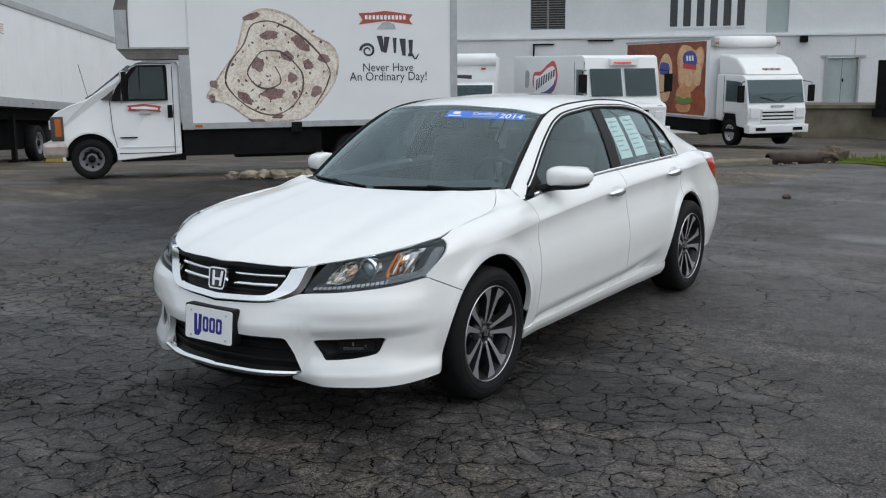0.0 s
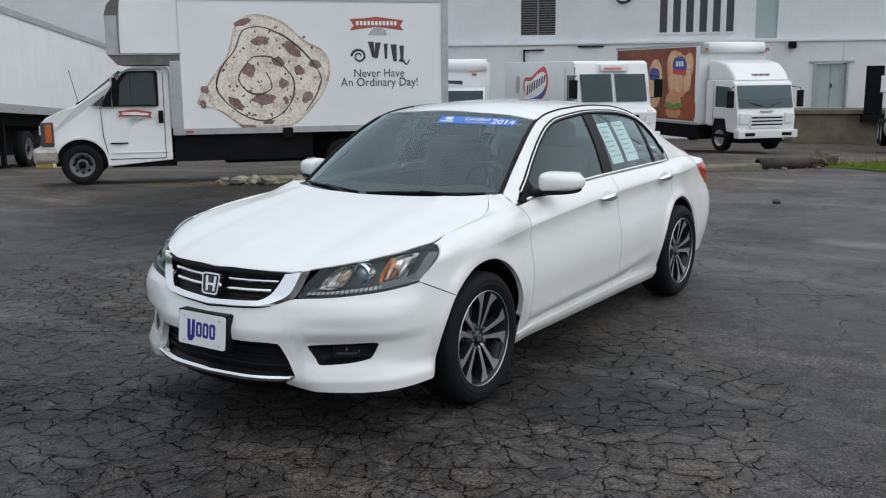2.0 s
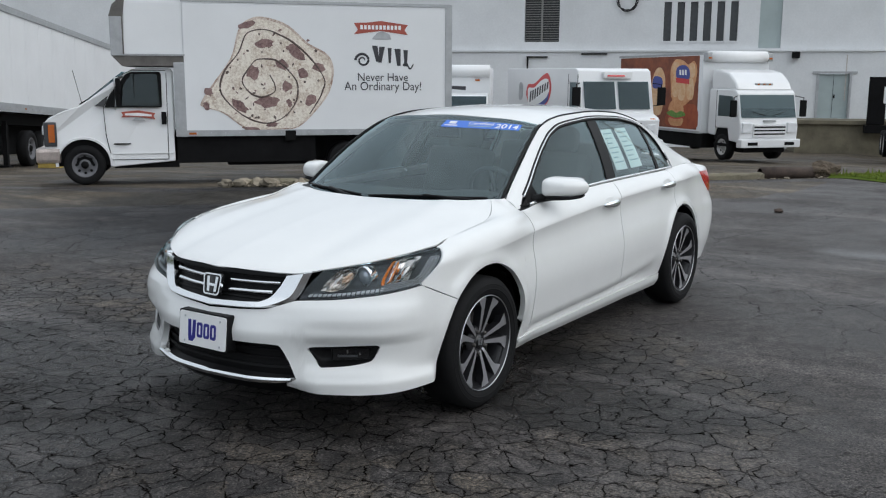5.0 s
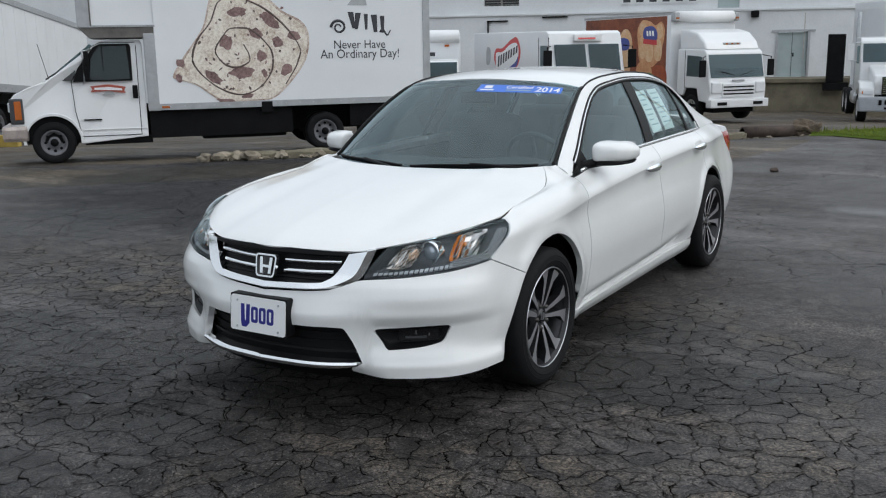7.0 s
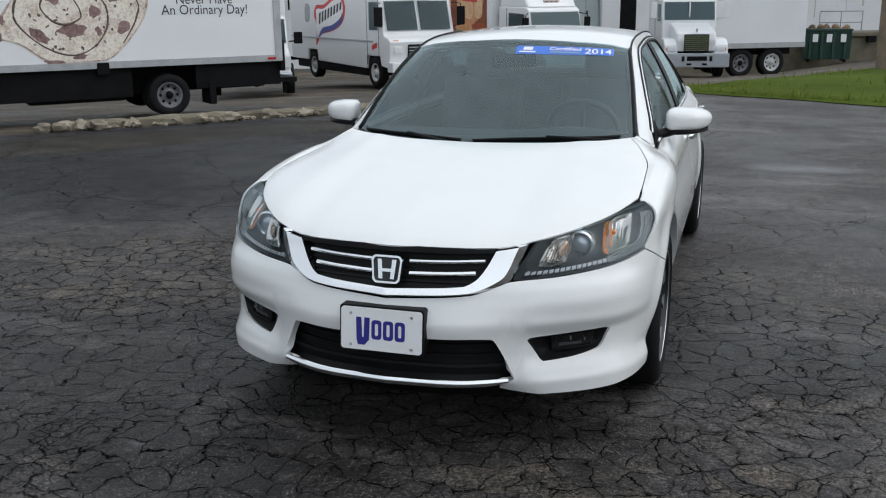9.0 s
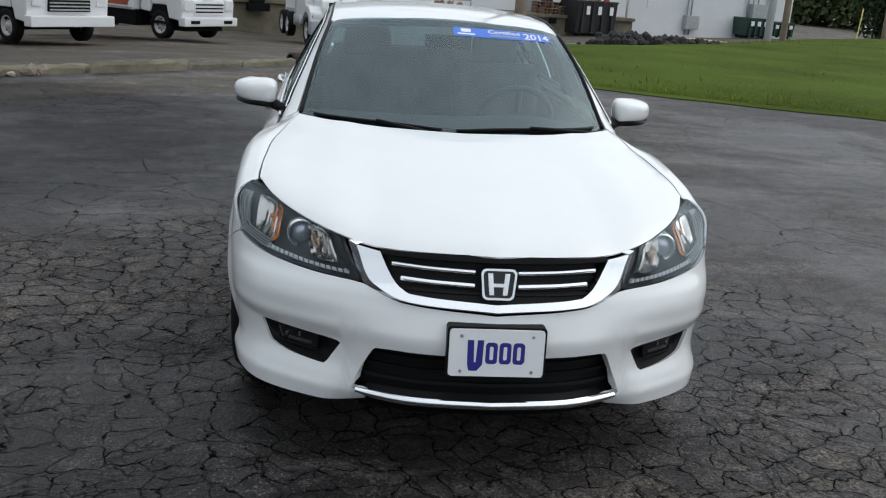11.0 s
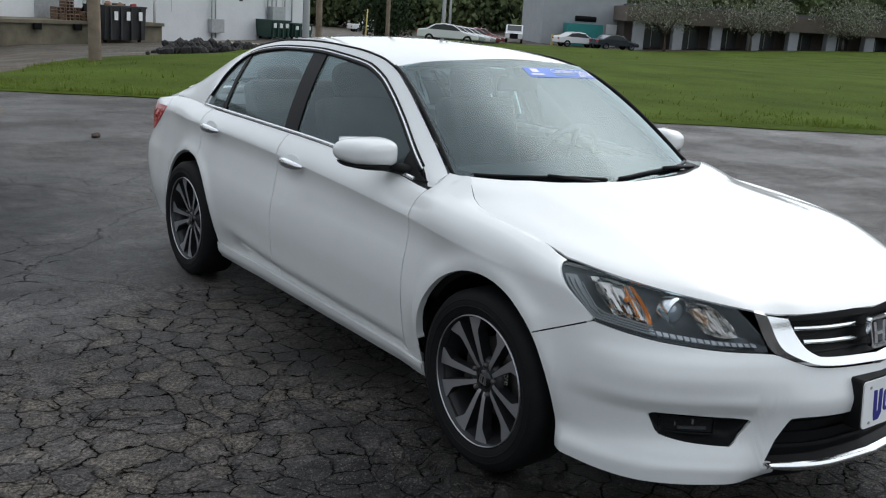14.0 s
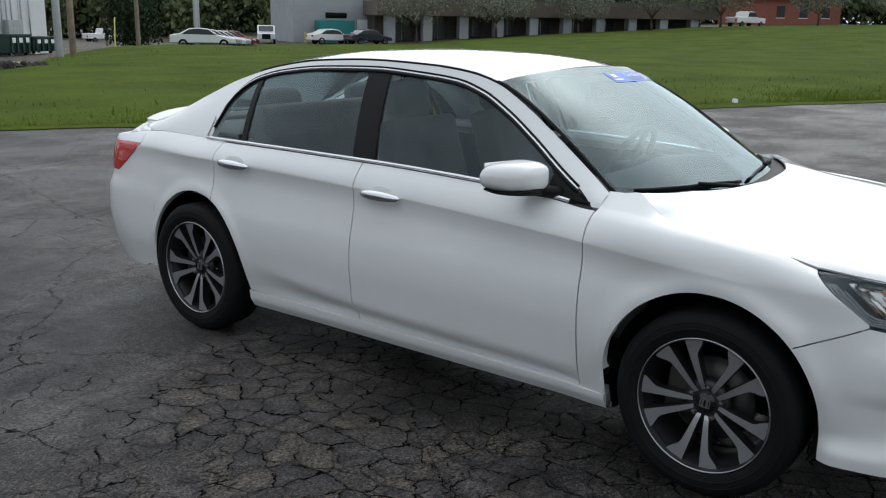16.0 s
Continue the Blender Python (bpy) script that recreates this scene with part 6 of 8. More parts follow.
boxed("side_lamp", 1.68, 1.80, -0.03, 0.0, box_low - 0.065, box_low - 0.03, TRUCK_AMBER, BT)
boxed("rear_lamp", 5.98, 6.12, -0.03, 0.0, box_low - 0.065, box_low - 0.03, RED_LENS, BT)
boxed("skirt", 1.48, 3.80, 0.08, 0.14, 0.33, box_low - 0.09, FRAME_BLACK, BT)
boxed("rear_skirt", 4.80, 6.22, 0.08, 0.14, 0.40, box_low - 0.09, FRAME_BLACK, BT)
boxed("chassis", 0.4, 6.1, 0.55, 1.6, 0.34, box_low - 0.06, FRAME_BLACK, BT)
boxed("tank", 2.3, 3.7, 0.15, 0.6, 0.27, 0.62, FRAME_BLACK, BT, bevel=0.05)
boxed("mud_flap", 5.00, 5.10, 0.05, 0.5, 0.14, 0.50, FRAME_BLACK, BT)
boxed("step_bumper", 6.22, 6.52, 0.1, W, 0.42, 0.50, FRAME_BLACK, BT)
for y in (0.35, W - 0.4):
    boxed("bumper_leg", 6.38, 6.44, y, y + 0.06, 0.22, 0.44, FRAME_BLACK, BT)
boxed("lamp_box", 3.28, 3.46, -0.02, 0.08, box_low - 0.18, box_low - 0.01, FRAME_BLACK, BT)
for x in (0.0, 4.35):
    for y, o in ((0.14, -1), (W - 0.16, 1)):
        truck_wheel(BT, x, y, WHEEL_R, o)
truck_wheel(BT, 4.35, 0.40, WHEEL_R, -1)
# The printed slice: crust, crumb, swirl and raisins.
slice_keys = [(1.89, 1.34), (2.10, 1.66), (2.40, 2.08), (2.54, 2.54), (2.70, 2.71), (2.95, 2.76), (3.35, 2.64), (3.70, 2.34), (4.02, 2.16), (4.13, 1.90), (4.05, 1.52), (3.78, 1.16), (3.50, 0.92), (3.23, 0.885), (2.66, 0.89), (2.25, 1.16), (1.95, 1.26)]
face = flat_on(-0.001, -1)
picture = outline("bread_picture", smooth_loop(slice_keys, 6), CRUST, BT, face, 0.004, "printed picture of a slice of raisin bread")
crumb = [(3.05 + (a - 3.05) * 0.965, 1.80 + (b - 1.80) * 0.965 - 0.012) for a, b in slice_keys]
outline("crumb", smooth_loop(crumb, 6), BREAD, picture, face, 0.007)
swirl_keys = [(3.70, 1.14), (3.92, 1.50), (3.98, 1.68), (3.75, 2.05), (3.32, 2.43), (2.96, 2.56), (2.70, 2.48), (2.52, 2.18), (2.33, 1.90), (2.20, 1.55), (2.60, 1.13), (2.98, 0.98), (3.32, 1.14), (3.49, 1.42), (3.50, 1.65), (3.35, 1.90), (3.08, 2.06), (2.84, 2.05), (2.67, 1.90), (2.59, 1.68), (2.70, 1.50), (2.94, 1.44), (3.11, 1.52), (3.13, 1.65), (3.03, 1.80)]
swirl_at = curve_of([(k / (len(swirl_keys) - 1), a, b) for k, (a, b) in enumerate(swirl_keys)])
turns = [(p[0] + 0.012 * math.sin(70 * t), -0.0085, p[1] + 0.012 * math.sin(57 * t)) for t, p in ((t, swirl_at(t)) for t in np.linspace(0, 1, 150))]
tube("swirl_line", turns, lambda t: 0.010 + 0.010 * abs(math.sin(31 * t)) * abs(math.sin(13 * t)), SWIRL, picture, "dark printed swirl", sides=6, flat=0.3)
rng = random.Random(4)


def blot(name, cx, cz, w, h, tilt, lift, mat):
    pts = []
    for q in np.linspace(0, 2 * math.pi, 15)[:-1]:
        k = 1 + rng.uniform(-0.22, 0.22)
        a, b = w * k * math.cos(q), h * k * math.sin(q)
        pts.append((cx + a * math.cos(tilt) - b * math.sin(tilt), cz + a * math.sin(tilt) + b * math.cos(tilt)))
    outline(name, pts, mat, picture, face, lift)


for cx, cz, w, h, tilt in ((2.70, 2.63, 0.15, 0.06, 0.3), (2.96, 2.32, 0.15, 0.07, 0.0), (3.50, 2.18, 0.19, 0.08, -0.7), (3.25, 1.98, 0.12, 0.08, -0.4), (3.60, 1.83, 0.08, 0.10, 0.5), (2.77, 1.84, 0.10, 0.12, -0.5), (3.87, 1.93, 0.11, 0.08, -0.6),
                           (3.32, 1.61, 0.09, 0.09, 0.0), (2.52, 1.28, 0.15, 0.08, -0.6), (2.98, 1.36, 0.20, 0.10, 0.1), (3.72, 1.38, 0.10, 0.08, 0.6), (3.36, 1.33, 0.04, 0.07, 0.4), (2.02, 1.52, 0.06, 0.08, 0.6), (1.98, 1.28, 0.05, 0.07, 0.6), (2.70, 0.90, 0.15, 0.03, -0.1), (3.06, 0.97, 0.10, 0.04, 0.1)):
    blot("raisin", cx, cz, w, h, tilt, 0.0095, RAISIN)
for k in range(60):
    a, r = rng.uniform(0, 6.28), math.sqrt(rng.uniform(0.02, 0.95))
    blot("crumb_hole", 3.08 + r * 0.92 * math.cos(a), 1.78 + r * 0.80 * math.sin(a) + 0.15 * math.cos(a) * r, rng.uniform(0.012, 0.034), rng.uniform(0.010, 0.022), rng.uniform(0, 3), 0.0088, SWIRL if k % 3 else RAISIN)


def side_words(text, x0, x1, z0, z1, mat, parent, y, out, name="lettering", bold=0.0, turn=0.0):
    """Lettering that fills x0..x1 and z0..z1 on a side panel at y that faces out."""
    ob = fitted_words(name, text, mat, parent, bold)
    for v in ob.data.vertices:
        a = lerp(x0, x1, v.co.x) if out < 0 else lerp(x1, x0, v.co.x)
        b = lerp(z0, z1, v.co.y)
        v.co = (a, y + out * 0.004, b)
    return ob


side_words("Never Have", 4.55, 5.44, 1.705, 1.845, INK, BT, -0.002, -1)
side_words("An Ordinary Day!", 4.31, 5.68, 1.500, 1.695, INK, BT, -0.002, -1)
# The maker's mark and product word, as plain shapes.
outline("brand_banner", [(4.49, 2.50), (4.56, 2.58), (4.49, 2.69), (4.72, 2.70), (4.96, 2.73), (5.20, 2.70), (5.44, 2.67), (5.38, 2.58), (5.44, 2.50), (5.20, 2.53), (4.96, 2.56), (4.72, 2.53)], BRICK_RED, BT, face, 0.004, "red brand banner")
for k in range(11):
    outline("brand_bar", [(4.60 + k * 0.067, 2.585), (4.645 + k * 0.067, 2.585), (4.645 + k * 0.067, 2.655), (4.60 + k * 0.067, 2.655)], WHITE, BT, face, 0.007)
outline("brand_mark", [(4.80, 2.42), (5.14, 2.42), (5.12, 2.50), (5.06, 2.53), (4.98, 2.56), (4.90, 2.53), (4.84, 2.47)], GREY_METAL, BT, face, 0.005)
# A scroll and four tapering bars stand for the product word.
scroll = [(4.62 + (0.03 + 0.010 * t) * math.cos(t) * 1.05 + 0.02, -0.004, 2.06 + (0.03 + 0.010 * t) * math.sin(t)) for t in np.linspace(0, 9.4, 60)]
tube("product_mark", scroll, lambda t: 0.012 + 0.014 * t, INK, BT, "dark printed scroll", sides=6, flat=0.25)
for a, b, h, slant in ((4.80, 0.10, 0.27, 0.05), (4.93, 0.10, 0.27, -0.04), (5.08, 0.07, 0.26, 0.0), (5.20, 0.11, 0.29, 0.02), (5.36, 0.08, 0.28, 0.0)):
    outline("product_mark", [(a, 2.31 - 0.12 * (a - 4.8)), (a + b, 2.31 - 0.12 * (a - 4.8)), (a + b * 0.8 + slant, 2.31 - h - 0.12 * (a - 4.8)), (a + b * 0.25 + slant, 2.31 - h - 0.12 * (a - 4.8))], INK, BT, face, 0.004)
tube("product_mark", [(5.36 + 0.18 * t, -0.004, 1.97 + 0.05 * math.sin(7 * t)) for t in np.linspace(0, 1, 12)], lambda t: 0.022 * (1 - 0.5 * t), INK, BT, sides=6, flat=0.25)
outline("brand_banner", [(0.61, 1.10), (0.64, 1.14), (0.61, 1.19), (0.88, 1.215), (1.15, 1.17), (1.12, 1.12), (1.14, 1.07), (0.88, 1.11)], BRICK_RED, BT, flat_on(0.040, -1), 0.006)
outline("brand_bar", [(0.67, 1.135), (1.09, 1.115), (1.09, 1.145), (0.88, 1.175), (0.67, 1.165)], WHITE, BT, flat_on(0.032, -1), 0.006)
outline("brand_mark", [(0.78, 1.05), (0.98, 1.04), (0.95, 1.09), (0.84, 1.10)], GREY_METAL, BT, flat_on(0.036, -1), 0.006)


# The parcel van with the red and blue mark: its right flank looks at the lot.
def step_van():
    v = vehicle("step_van", "white walk-in delivery van with a red and blue mark", "van", -6.6, 18.9, (-0.743, 0.669))
    w = 1.02
    prof = [(0.0, 0.72), (-0.05, 1.15), (0.04, 1.22), (0.30, 1.30), (0.52, 2.10), (0.60, 2.40), (0.75, 2.46), (6.4, 2.50), (6.45, 2.42), (6.45, 0.50), (5.20, 0.50), (5.16, 0.80), (4.50, 0.80), (4.46, 0.50), (1.30, 0.45), (1.22, 0.78), (0.52, 0.78), (0.46, 0.55), (0.05, 0.50)]
    body = prism("body", prof, -w, w, TRUCK_WHITE, v, bevel=0.03)
    for s in (-1, 1):
        y0, y1 = (0.05, w - 0.12) if s > 0 else (-w + 0.12, -0.05)
        prism("windscreen", [(0.335, 1.42), (0.36, 1.42), (0.545, 2.12), (0.52, 2.12)], y0, y1, TRUCK_GLASS, body, "flat split windscreen", lean=lambda x, y, z: (x - 0.045, y, z))
        boxed("headlight", -0.07, 0.05, s * 0.80 - 0.11, s * 0.80 + 0.11, 0.86, 1.04, WHITE_LENS, body, bevel=0.02)
        boxed("turn_lamp", -0.03, 0.10, s * 0.84 - 0.07, s * 0.84 + 0.07, 1.14, 1.19, AMBER, body, bevel=0.01)
        tube("mirror_arm", [(0.36, s * w, 1.5), (0.25, s * (w + 0.16), 1.52), (0.25, s * (w + 0.16), 2.05), (0.44, s * w, 2.08)], 0.015, FRAME_BLACK, body, sides=6)
        boxed("mirror", 0.21, 0.27, s * (w + 0.16) - 0.11, s * (w + 0.16) + 0.11, 1.52, 1.98, FRAME_BLACK, body, bevel=0.02)
    boxed("grille", -0.07, 0.02, -0.52, 0.52, 0.74, 1.08, FRAME_BLACK, body, bevel=0.02)
    for k in range(4):
        boxed("grille_bar", -0.085, -0.05, -0.50, 0.50, 0.77 + k * 0.075, 0.80 + k * 0.075, GREY_METAL, body)
    boxed("front_bumper", -0.22, 0.06, -w - 0.03, w + 0.03, 0.42, 0.66, TRUCK_WHITE, v, bevel=0.03)
    boxed("waist_rail", 0.9, 6.4, w - 0.01, w + 0.025, 1.12, 1.16, GREY_METAL, body)
    boxed("door_glass", 0.62, 1.10, w - 0.03, w + 0.004, 1.42, 2.10, TRUCK_GLASS, body, "sliding door glass", bevel=0.005)
    for x in (0.56, 1.22):
        boxed("door_gap", x, x + 0.015, w - 0.01, w + 0.006, 0.55, 2.30, FRAME_BLACK, body)
    boxed("visor_mark", 0.44, 0.60, -0.42, 0.34, 2.20, 2.36, WHITE, body)
    prism("red_mark", [(0.50, 2.27), (0.47, 2.27), (0.53, 2.34), (0.56, 2.34)], -0.22, 0.26, BRIGHT_RED, body, "red mark over the windscreen", lean=lambda x, y, z: (x - 0.06, y, z - 0.02))
    fm = flat_on(w + 0.001, 1)
    mark = outline("side_mark", smooth_loop([(4.55, 0.92), (4.15, 1.22), (3.4, 1.34), (2.75, 1.55), (2.5, 1.95), (2.75, 2.32), (3.2, 2.28), (3.9, 2.05), (4.45, 2.02), (4.62, 1.75), (4.45, 1.45)], 5), BRIGHT_RED, v, fm, 0.004, "red and blue side mark")
    outline("mark_white", smooth_loop([(4.40, 1.12), (4.05, 1.36), (3.3, 1.45), (2.80, 1.66), (2.64, 1.95), (2.8, 2.18), (3.3, 2.14), (3.9, 1.94), (4.40, 1.92), (4.46, 1.72)], 5), WHITE, mark, fm, 0.007)
    outline("mark_blue", smooth_loop([(4.40, 1.10), (4.05, 1.40), (3.4, 1.50), (2.85, 1.68), (2.70, 1.82), (2.75, 1.60), (3.3, 1.38), (4.0, 1.28)], 5), BLUE_PRINT, mark, fm, 0.010)
    for k in range(8):
        x0 = 4.30 - k * 0.205
        outline("mark_bar", [(x0, 1.50 + k * 0.055), (x0 - 0.12, 1.53 + k * 0.055), (x0 - 0.17, 1.84 + k * 0.04), (x0 - 0.05, 1.81 + k * 0.04)], INK, mark, fm, 0.010)
    outline("small_mark", [(0.95, 0.92), (0.66, 1.0), (0.66, 1.12), (0.95, 1.04)], BRIGHT_RED, v, fm, 0.008)
    outline("round_mark", smooth_loop([(5.3, 1.6), (5.0, 1.6), (4.92, 2.0), (5.25, 2.05)], 4), GREY_METAL, v, fm, 0.006)
    boxed("chassis", 0.4, 6.3, -0.6, 0.6, 0.36, 0.55, FRAME_BLACK, v)
    # Black boxes added to fill in the shade and dark chassis below the floor.
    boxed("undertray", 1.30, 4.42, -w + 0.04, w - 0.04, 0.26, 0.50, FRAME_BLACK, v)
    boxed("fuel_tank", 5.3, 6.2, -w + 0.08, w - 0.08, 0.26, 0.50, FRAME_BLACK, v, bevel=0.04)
    boxed("axle", 0.80, 0.94, -w + 0.2, w - 0.2, 0.28, 0.44, FRAME_BLACK, v)
    for x in (0.87, 4.83):
        for s in (-1, 1):
            truck_wheel(v, x, s * (w - 0.14), 0.37, s, 0.24, WHITE_RIM)
        boxed("arch_well", x - 0.44, x + 0.44, -w + 0.06, w - 0.06, 0.5, 0.84, FRAME_BLACK, v)
    boxed("rear_bumper", 6.44, 6.62, -w, w, 0.42, 0.52, FRAME_BLACK, v)
    return v


step_van()


def cabover():
    v = vehicle("cabover_truck", "white cab-over box truck with a brown sandwich picture", "truck", -4.1, 23.25, (-0.777, 0.629), scale=0.96)
    w = 0.98
    prof = [(0.0, 0.55), (-0.04, 1.0), (0.02, 1.24), (0.20, 2.00), (0.32, 2.08), (1.62, 2.10), (1.66, 0.75), (1.30, 0.72), (1.20, 0.95), (0.62, 0.95), (0.52, 0.60)]
    cab = prism("cab", prof, -w, w, TRUCK_WHITE, v, bevel=0.05)
    prism("windscreen", [(0.035, 1.28), (0.06, 1.28), (0.225, 1.93), (0.20, 1.93)], -w + 0.07, w - 0.07, TRUCK_GLASS, cab, "deep cab windscreen", lean=lambda x, y, z: (x - 0.035, y, z))
    prism("fairing", [(0.26, 2.06), (0.40, 2.30), (0.74, 2.56), (1.2, 2.66), (1.62, 2.68), (1.62, 2.08)], -w + 0.05, w - 0.05, TRUCK_WHITE, v, "white roof air deflector", bevel=0.08)
    for s in (-1, 1):
        prism("side_window", [(0.30, 1.30), (0.40, 1.88), (1.12, 1.92), (1.14, 1.30)], s * w - 0.015, s * w + 0.004, TRUCK_GLASS, cab)
        boxed("headlight", -0.075, 0.10, s * 0.76 - 0.15, s * 0.76 + 0.16, 0.84, 1.14, WHITE_LENS, cab, bevel=0.03)
        tube("mirror_arm", [(0.20, s * w, 1.9), (0.05, s * (w + 0.2), 1.85), (0.05, s * (w + 0.2), 1.30)], 0.015, FRAME_BLACK, cab, sides=6)
        boxed("mirror", 0.02, 0.09, s * (w + 0.2) - 0.10, s * (w + 0.2) + 0.10, 1.30, 1.78, FRAME_BLACK, cab, bevel=0.02)
        boxed("door_gap", 1.22, 1.235, s * w - 0.004, s * w + 0.006, 0.95, 2.05, FRAME_BLACK, cab)
        boxed("step", 0.55, 1.3, s * w - 0.2, s * w, 0.42, 0.50, FRAME_BLACK, v)
    boxed("grille", -0.065, 0.02, -0.55, 0.55, 0.72, 1.10, TRUCK_WHITE, cab, bevel=0.02)
    for k in range(3):
        boxed("grille_slot", -0.075, -0.03, -0.52, 0.52, 0.79 + k * 0.10, 0.83 + k * 0.10, FRAME_BLACK, cab)
    boxed("name_bar", -0.05, 0.0, -0.2, 0.2, 1.16, 1.21, GREY_METAL, cab)
    for s in (-1, 1):
        tube("wiper", [(0.0, s * 0.1, 1.33), (0.03, s * 0.55, 1.45)], 0.012, FRAME_BLACK, cab, sides=5)
    boxed("front_bumper", -0.16, 0.10, -w - 0.02, w + 0.02, 0.42, 0.66, TRUCK_WHITE, v, bevel=0.04)
    for s in (-1, 1):
        boxed("bumper_slot", -0.175, -0.10, s * 0.62 - 0.16, s * 0.62 + 0.16, 0.49, 0.58, FRAME_BLACK, v)
    bw = 1.15
    boxed("box_body", 1.85, 7.2, -bw, bw, 0.78, 3.12, BOX_WHITE, v, bevel=0.01)
    boxed("box_front", 1.78, 1.95, -bw - 0.01, bw + 0.01, 0.75, 3.16, BOX_WHITE, v, "pale box front frame", bevel=0.04)
    for z in (0.73, 3.10):
        boxed("edge_rail", 1.8, 7.22, -bw - 0.012, bw + 0.012, z, z + 0.07, GREY_METAL, v)
    lathe("roof_roll", [(-bw + 0.16, 0.0), (-bw + 0.16, 0.17), (bw - 0.16, 0.17), (bw - 0.16, 0.0)], WHITE, v, "white round roof fairing", axis="y", n=24, at=(1.74, 0, 3.05))
    for sgn in (-1, 1):
        boxed("roll_cap", 1.58, 1.90, min(sgn * (bw - 0.17), sgn * bw), max(sgn * (bw - 0.17), sgn * bw), 2.92, 3.17, GREY_METAL, v, bevel=0.03)
        boxed("roll_lamp", 1.56, 1.60, sgn * (bw - 0.09) - 0.05, sgn * (bw - 0.09) + 0.05, 2.98, 3.03, TRUCK_AMBER, v)
    boxed("lamp_bar", 0.34, 0.46, -0.30, 0.30, 2.19, 2.27, GREY_METAL, v, bevel=0.02)
    for k in range(3):
        boxed("marker_lamp", 0.325, 0.36, -0.22 + k * 0.19, -0.16 + k * 0.19, 2.21, 2.25, TRUCK_AMBER, v)
    boxed("chassis", 0.5, 7.0, -0.45, 0.45, 0.45, 0.76, FRAME_BLACK, v)
    # These black boxes are added for the dark chassis and the shade beneath it.
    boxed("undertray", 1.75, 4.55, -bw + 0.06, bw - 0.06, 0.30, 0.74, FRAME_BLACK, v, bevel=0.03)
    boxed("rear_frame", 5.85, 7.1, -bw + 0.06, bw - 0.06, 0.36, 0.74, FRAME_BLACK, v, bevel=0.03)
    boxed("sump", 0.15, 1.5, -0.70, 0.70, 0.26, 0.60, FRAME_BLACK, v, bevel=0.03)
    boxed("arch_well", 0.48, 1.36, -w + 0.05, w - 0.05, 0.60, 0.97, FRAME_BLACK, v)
    boxed("tank", 2.1, 3.6, 0.5, 1.0, 0.42, 0.80, FRAME_BLACK, v, bevel=0.04)
    for x, rim in ((0.92, WHITE_RIM), (5.2, WHITE_RIM)):
        for s in (-1, 1):
            truck_wheel(v, x, s * (w - 0.15), 0.39, s, 0.24, rim)
    fm = flat_on(bw + 0.001, 1)
    pic = outline("sandwich_picture", [(2.0, 0.84), (7.1, 0.84), (7.1, 3.08), (2.0, 3.08)], BROWN_PRINT, v, fm, 0.004, "brown printed picture of buns and bags")
    outline("red_glow", smooth_loop([(2.02, 0.90), (2.02, 1.5), (2.5, 1.62), (3.5, 1.5), (3.9, 1.1), (3.6, 0.88)], 5), RUST_PRINT, pic, fm, 0.0055)
    outline("bag", smooth_loop([(2.42, 1.75), (2.20, 2.2), (2.10, 2.66), (2.30, 2.92), (2.62, 2.82), (2.95, 2.95), (3.40, 2.98), (3.66, 2.70), (3.62, 2.2), (3.50, 1.72), (2.95, 1.52)], 5), BUN_PRINT, pic, fm, 0.007)
    for a, b, w, h in ((2.45, 2.05, 0.22, 0.36), (2.95, 2.0, 0.24, 0.34), (3.34, 2.15, 0.20, 0.40), (2.38, 2.62, 0.18, 0.24), (3.36, 2.70, 0.22, 0.22)):
        outline("bun", smooth_loop([(a - w, b), (a - w * 0.66, b + h * 0.8), (a, b + h), (a + w * 0.7, b + h * 0.76), (a + w, b), (a + w * 0.6, b - h * 0.75), (a - w * 0.6, b - h * 0.8)], 4), CREAM_PRINT, pic, fm, 0.010)
    outline("bag_label", smooth_loop([(2.55, 2.38), (2.52, 2.62), (2.80, 2.80), (3.25, 2.74), (3.30, 2.45), (2.95, 2.34)], 4), BLUE_PRINT, pic, fm, 0.013)
    outline("bag_bar", [(2.52, 2.22), (3.30, 2.27), (3.30, 2.42), (2.52, 2.37)], BRIGHT_RED, pic, fm, 0.016)
    for a in (2.68, 2.84, 3.0):
        outline("bag_bar", [(a, 2.50), (a + 0.10, 2.50), (a + 0.13, 2.66), (a + 0.03, 2.66)], WHITE, pic, fm, 0.016)
    outline("bag", smooth_loop([(4.2, 1.25), (4.0, 1.9), (4.0, 2.4), (4.25, 2.72), (4.62, 2.66), (4.9, 2.1), (4.8, 1.3)], 5), CREAM_PRINT, pic, fm, 0.006)
    outline("bag_label", smooth_loop([(4.2, 2.1), (4.2, 2.4), (4.7, 2.45), (4.75, 2.1)], 4), BLUE_PRINT, pic, fm, 0.012)
    outline("bun_top", smooth_loop([(2.78, 1.36), (2.90, 1.62), (3.24, 1.76), (3.58, 1.64), (3.68, 1.38), (3.24, 1.28)], 5), BUN_PRINT, pic, fm, 0.013)
    outline("lettuce", smooth_loop([(2.66, 1.26), (2.9, 1.38), (3.2, 1.32), (3.5, 1.39), (3.78, 1.28), (3.24, 1.16)], 5), GREEN_PRINT, pic, fm, 0.016)
    outline("filling", smooth_loop([(2.74, 1.20), (3.2, 1.26), (3.70, 1.20), (3.2, 1.12)], 5), BRIGHT_RED, pic, fm, 0.014)
    outline("bun_base", smooth_loop([(2.78, 1.14), (3.2, 1.18), (3.66, 1.14), (3.56, 0.94), (3.2, 0.90), (2.88, 0.94)], 5), BUN_PRINT, pic, fm, 0.013)
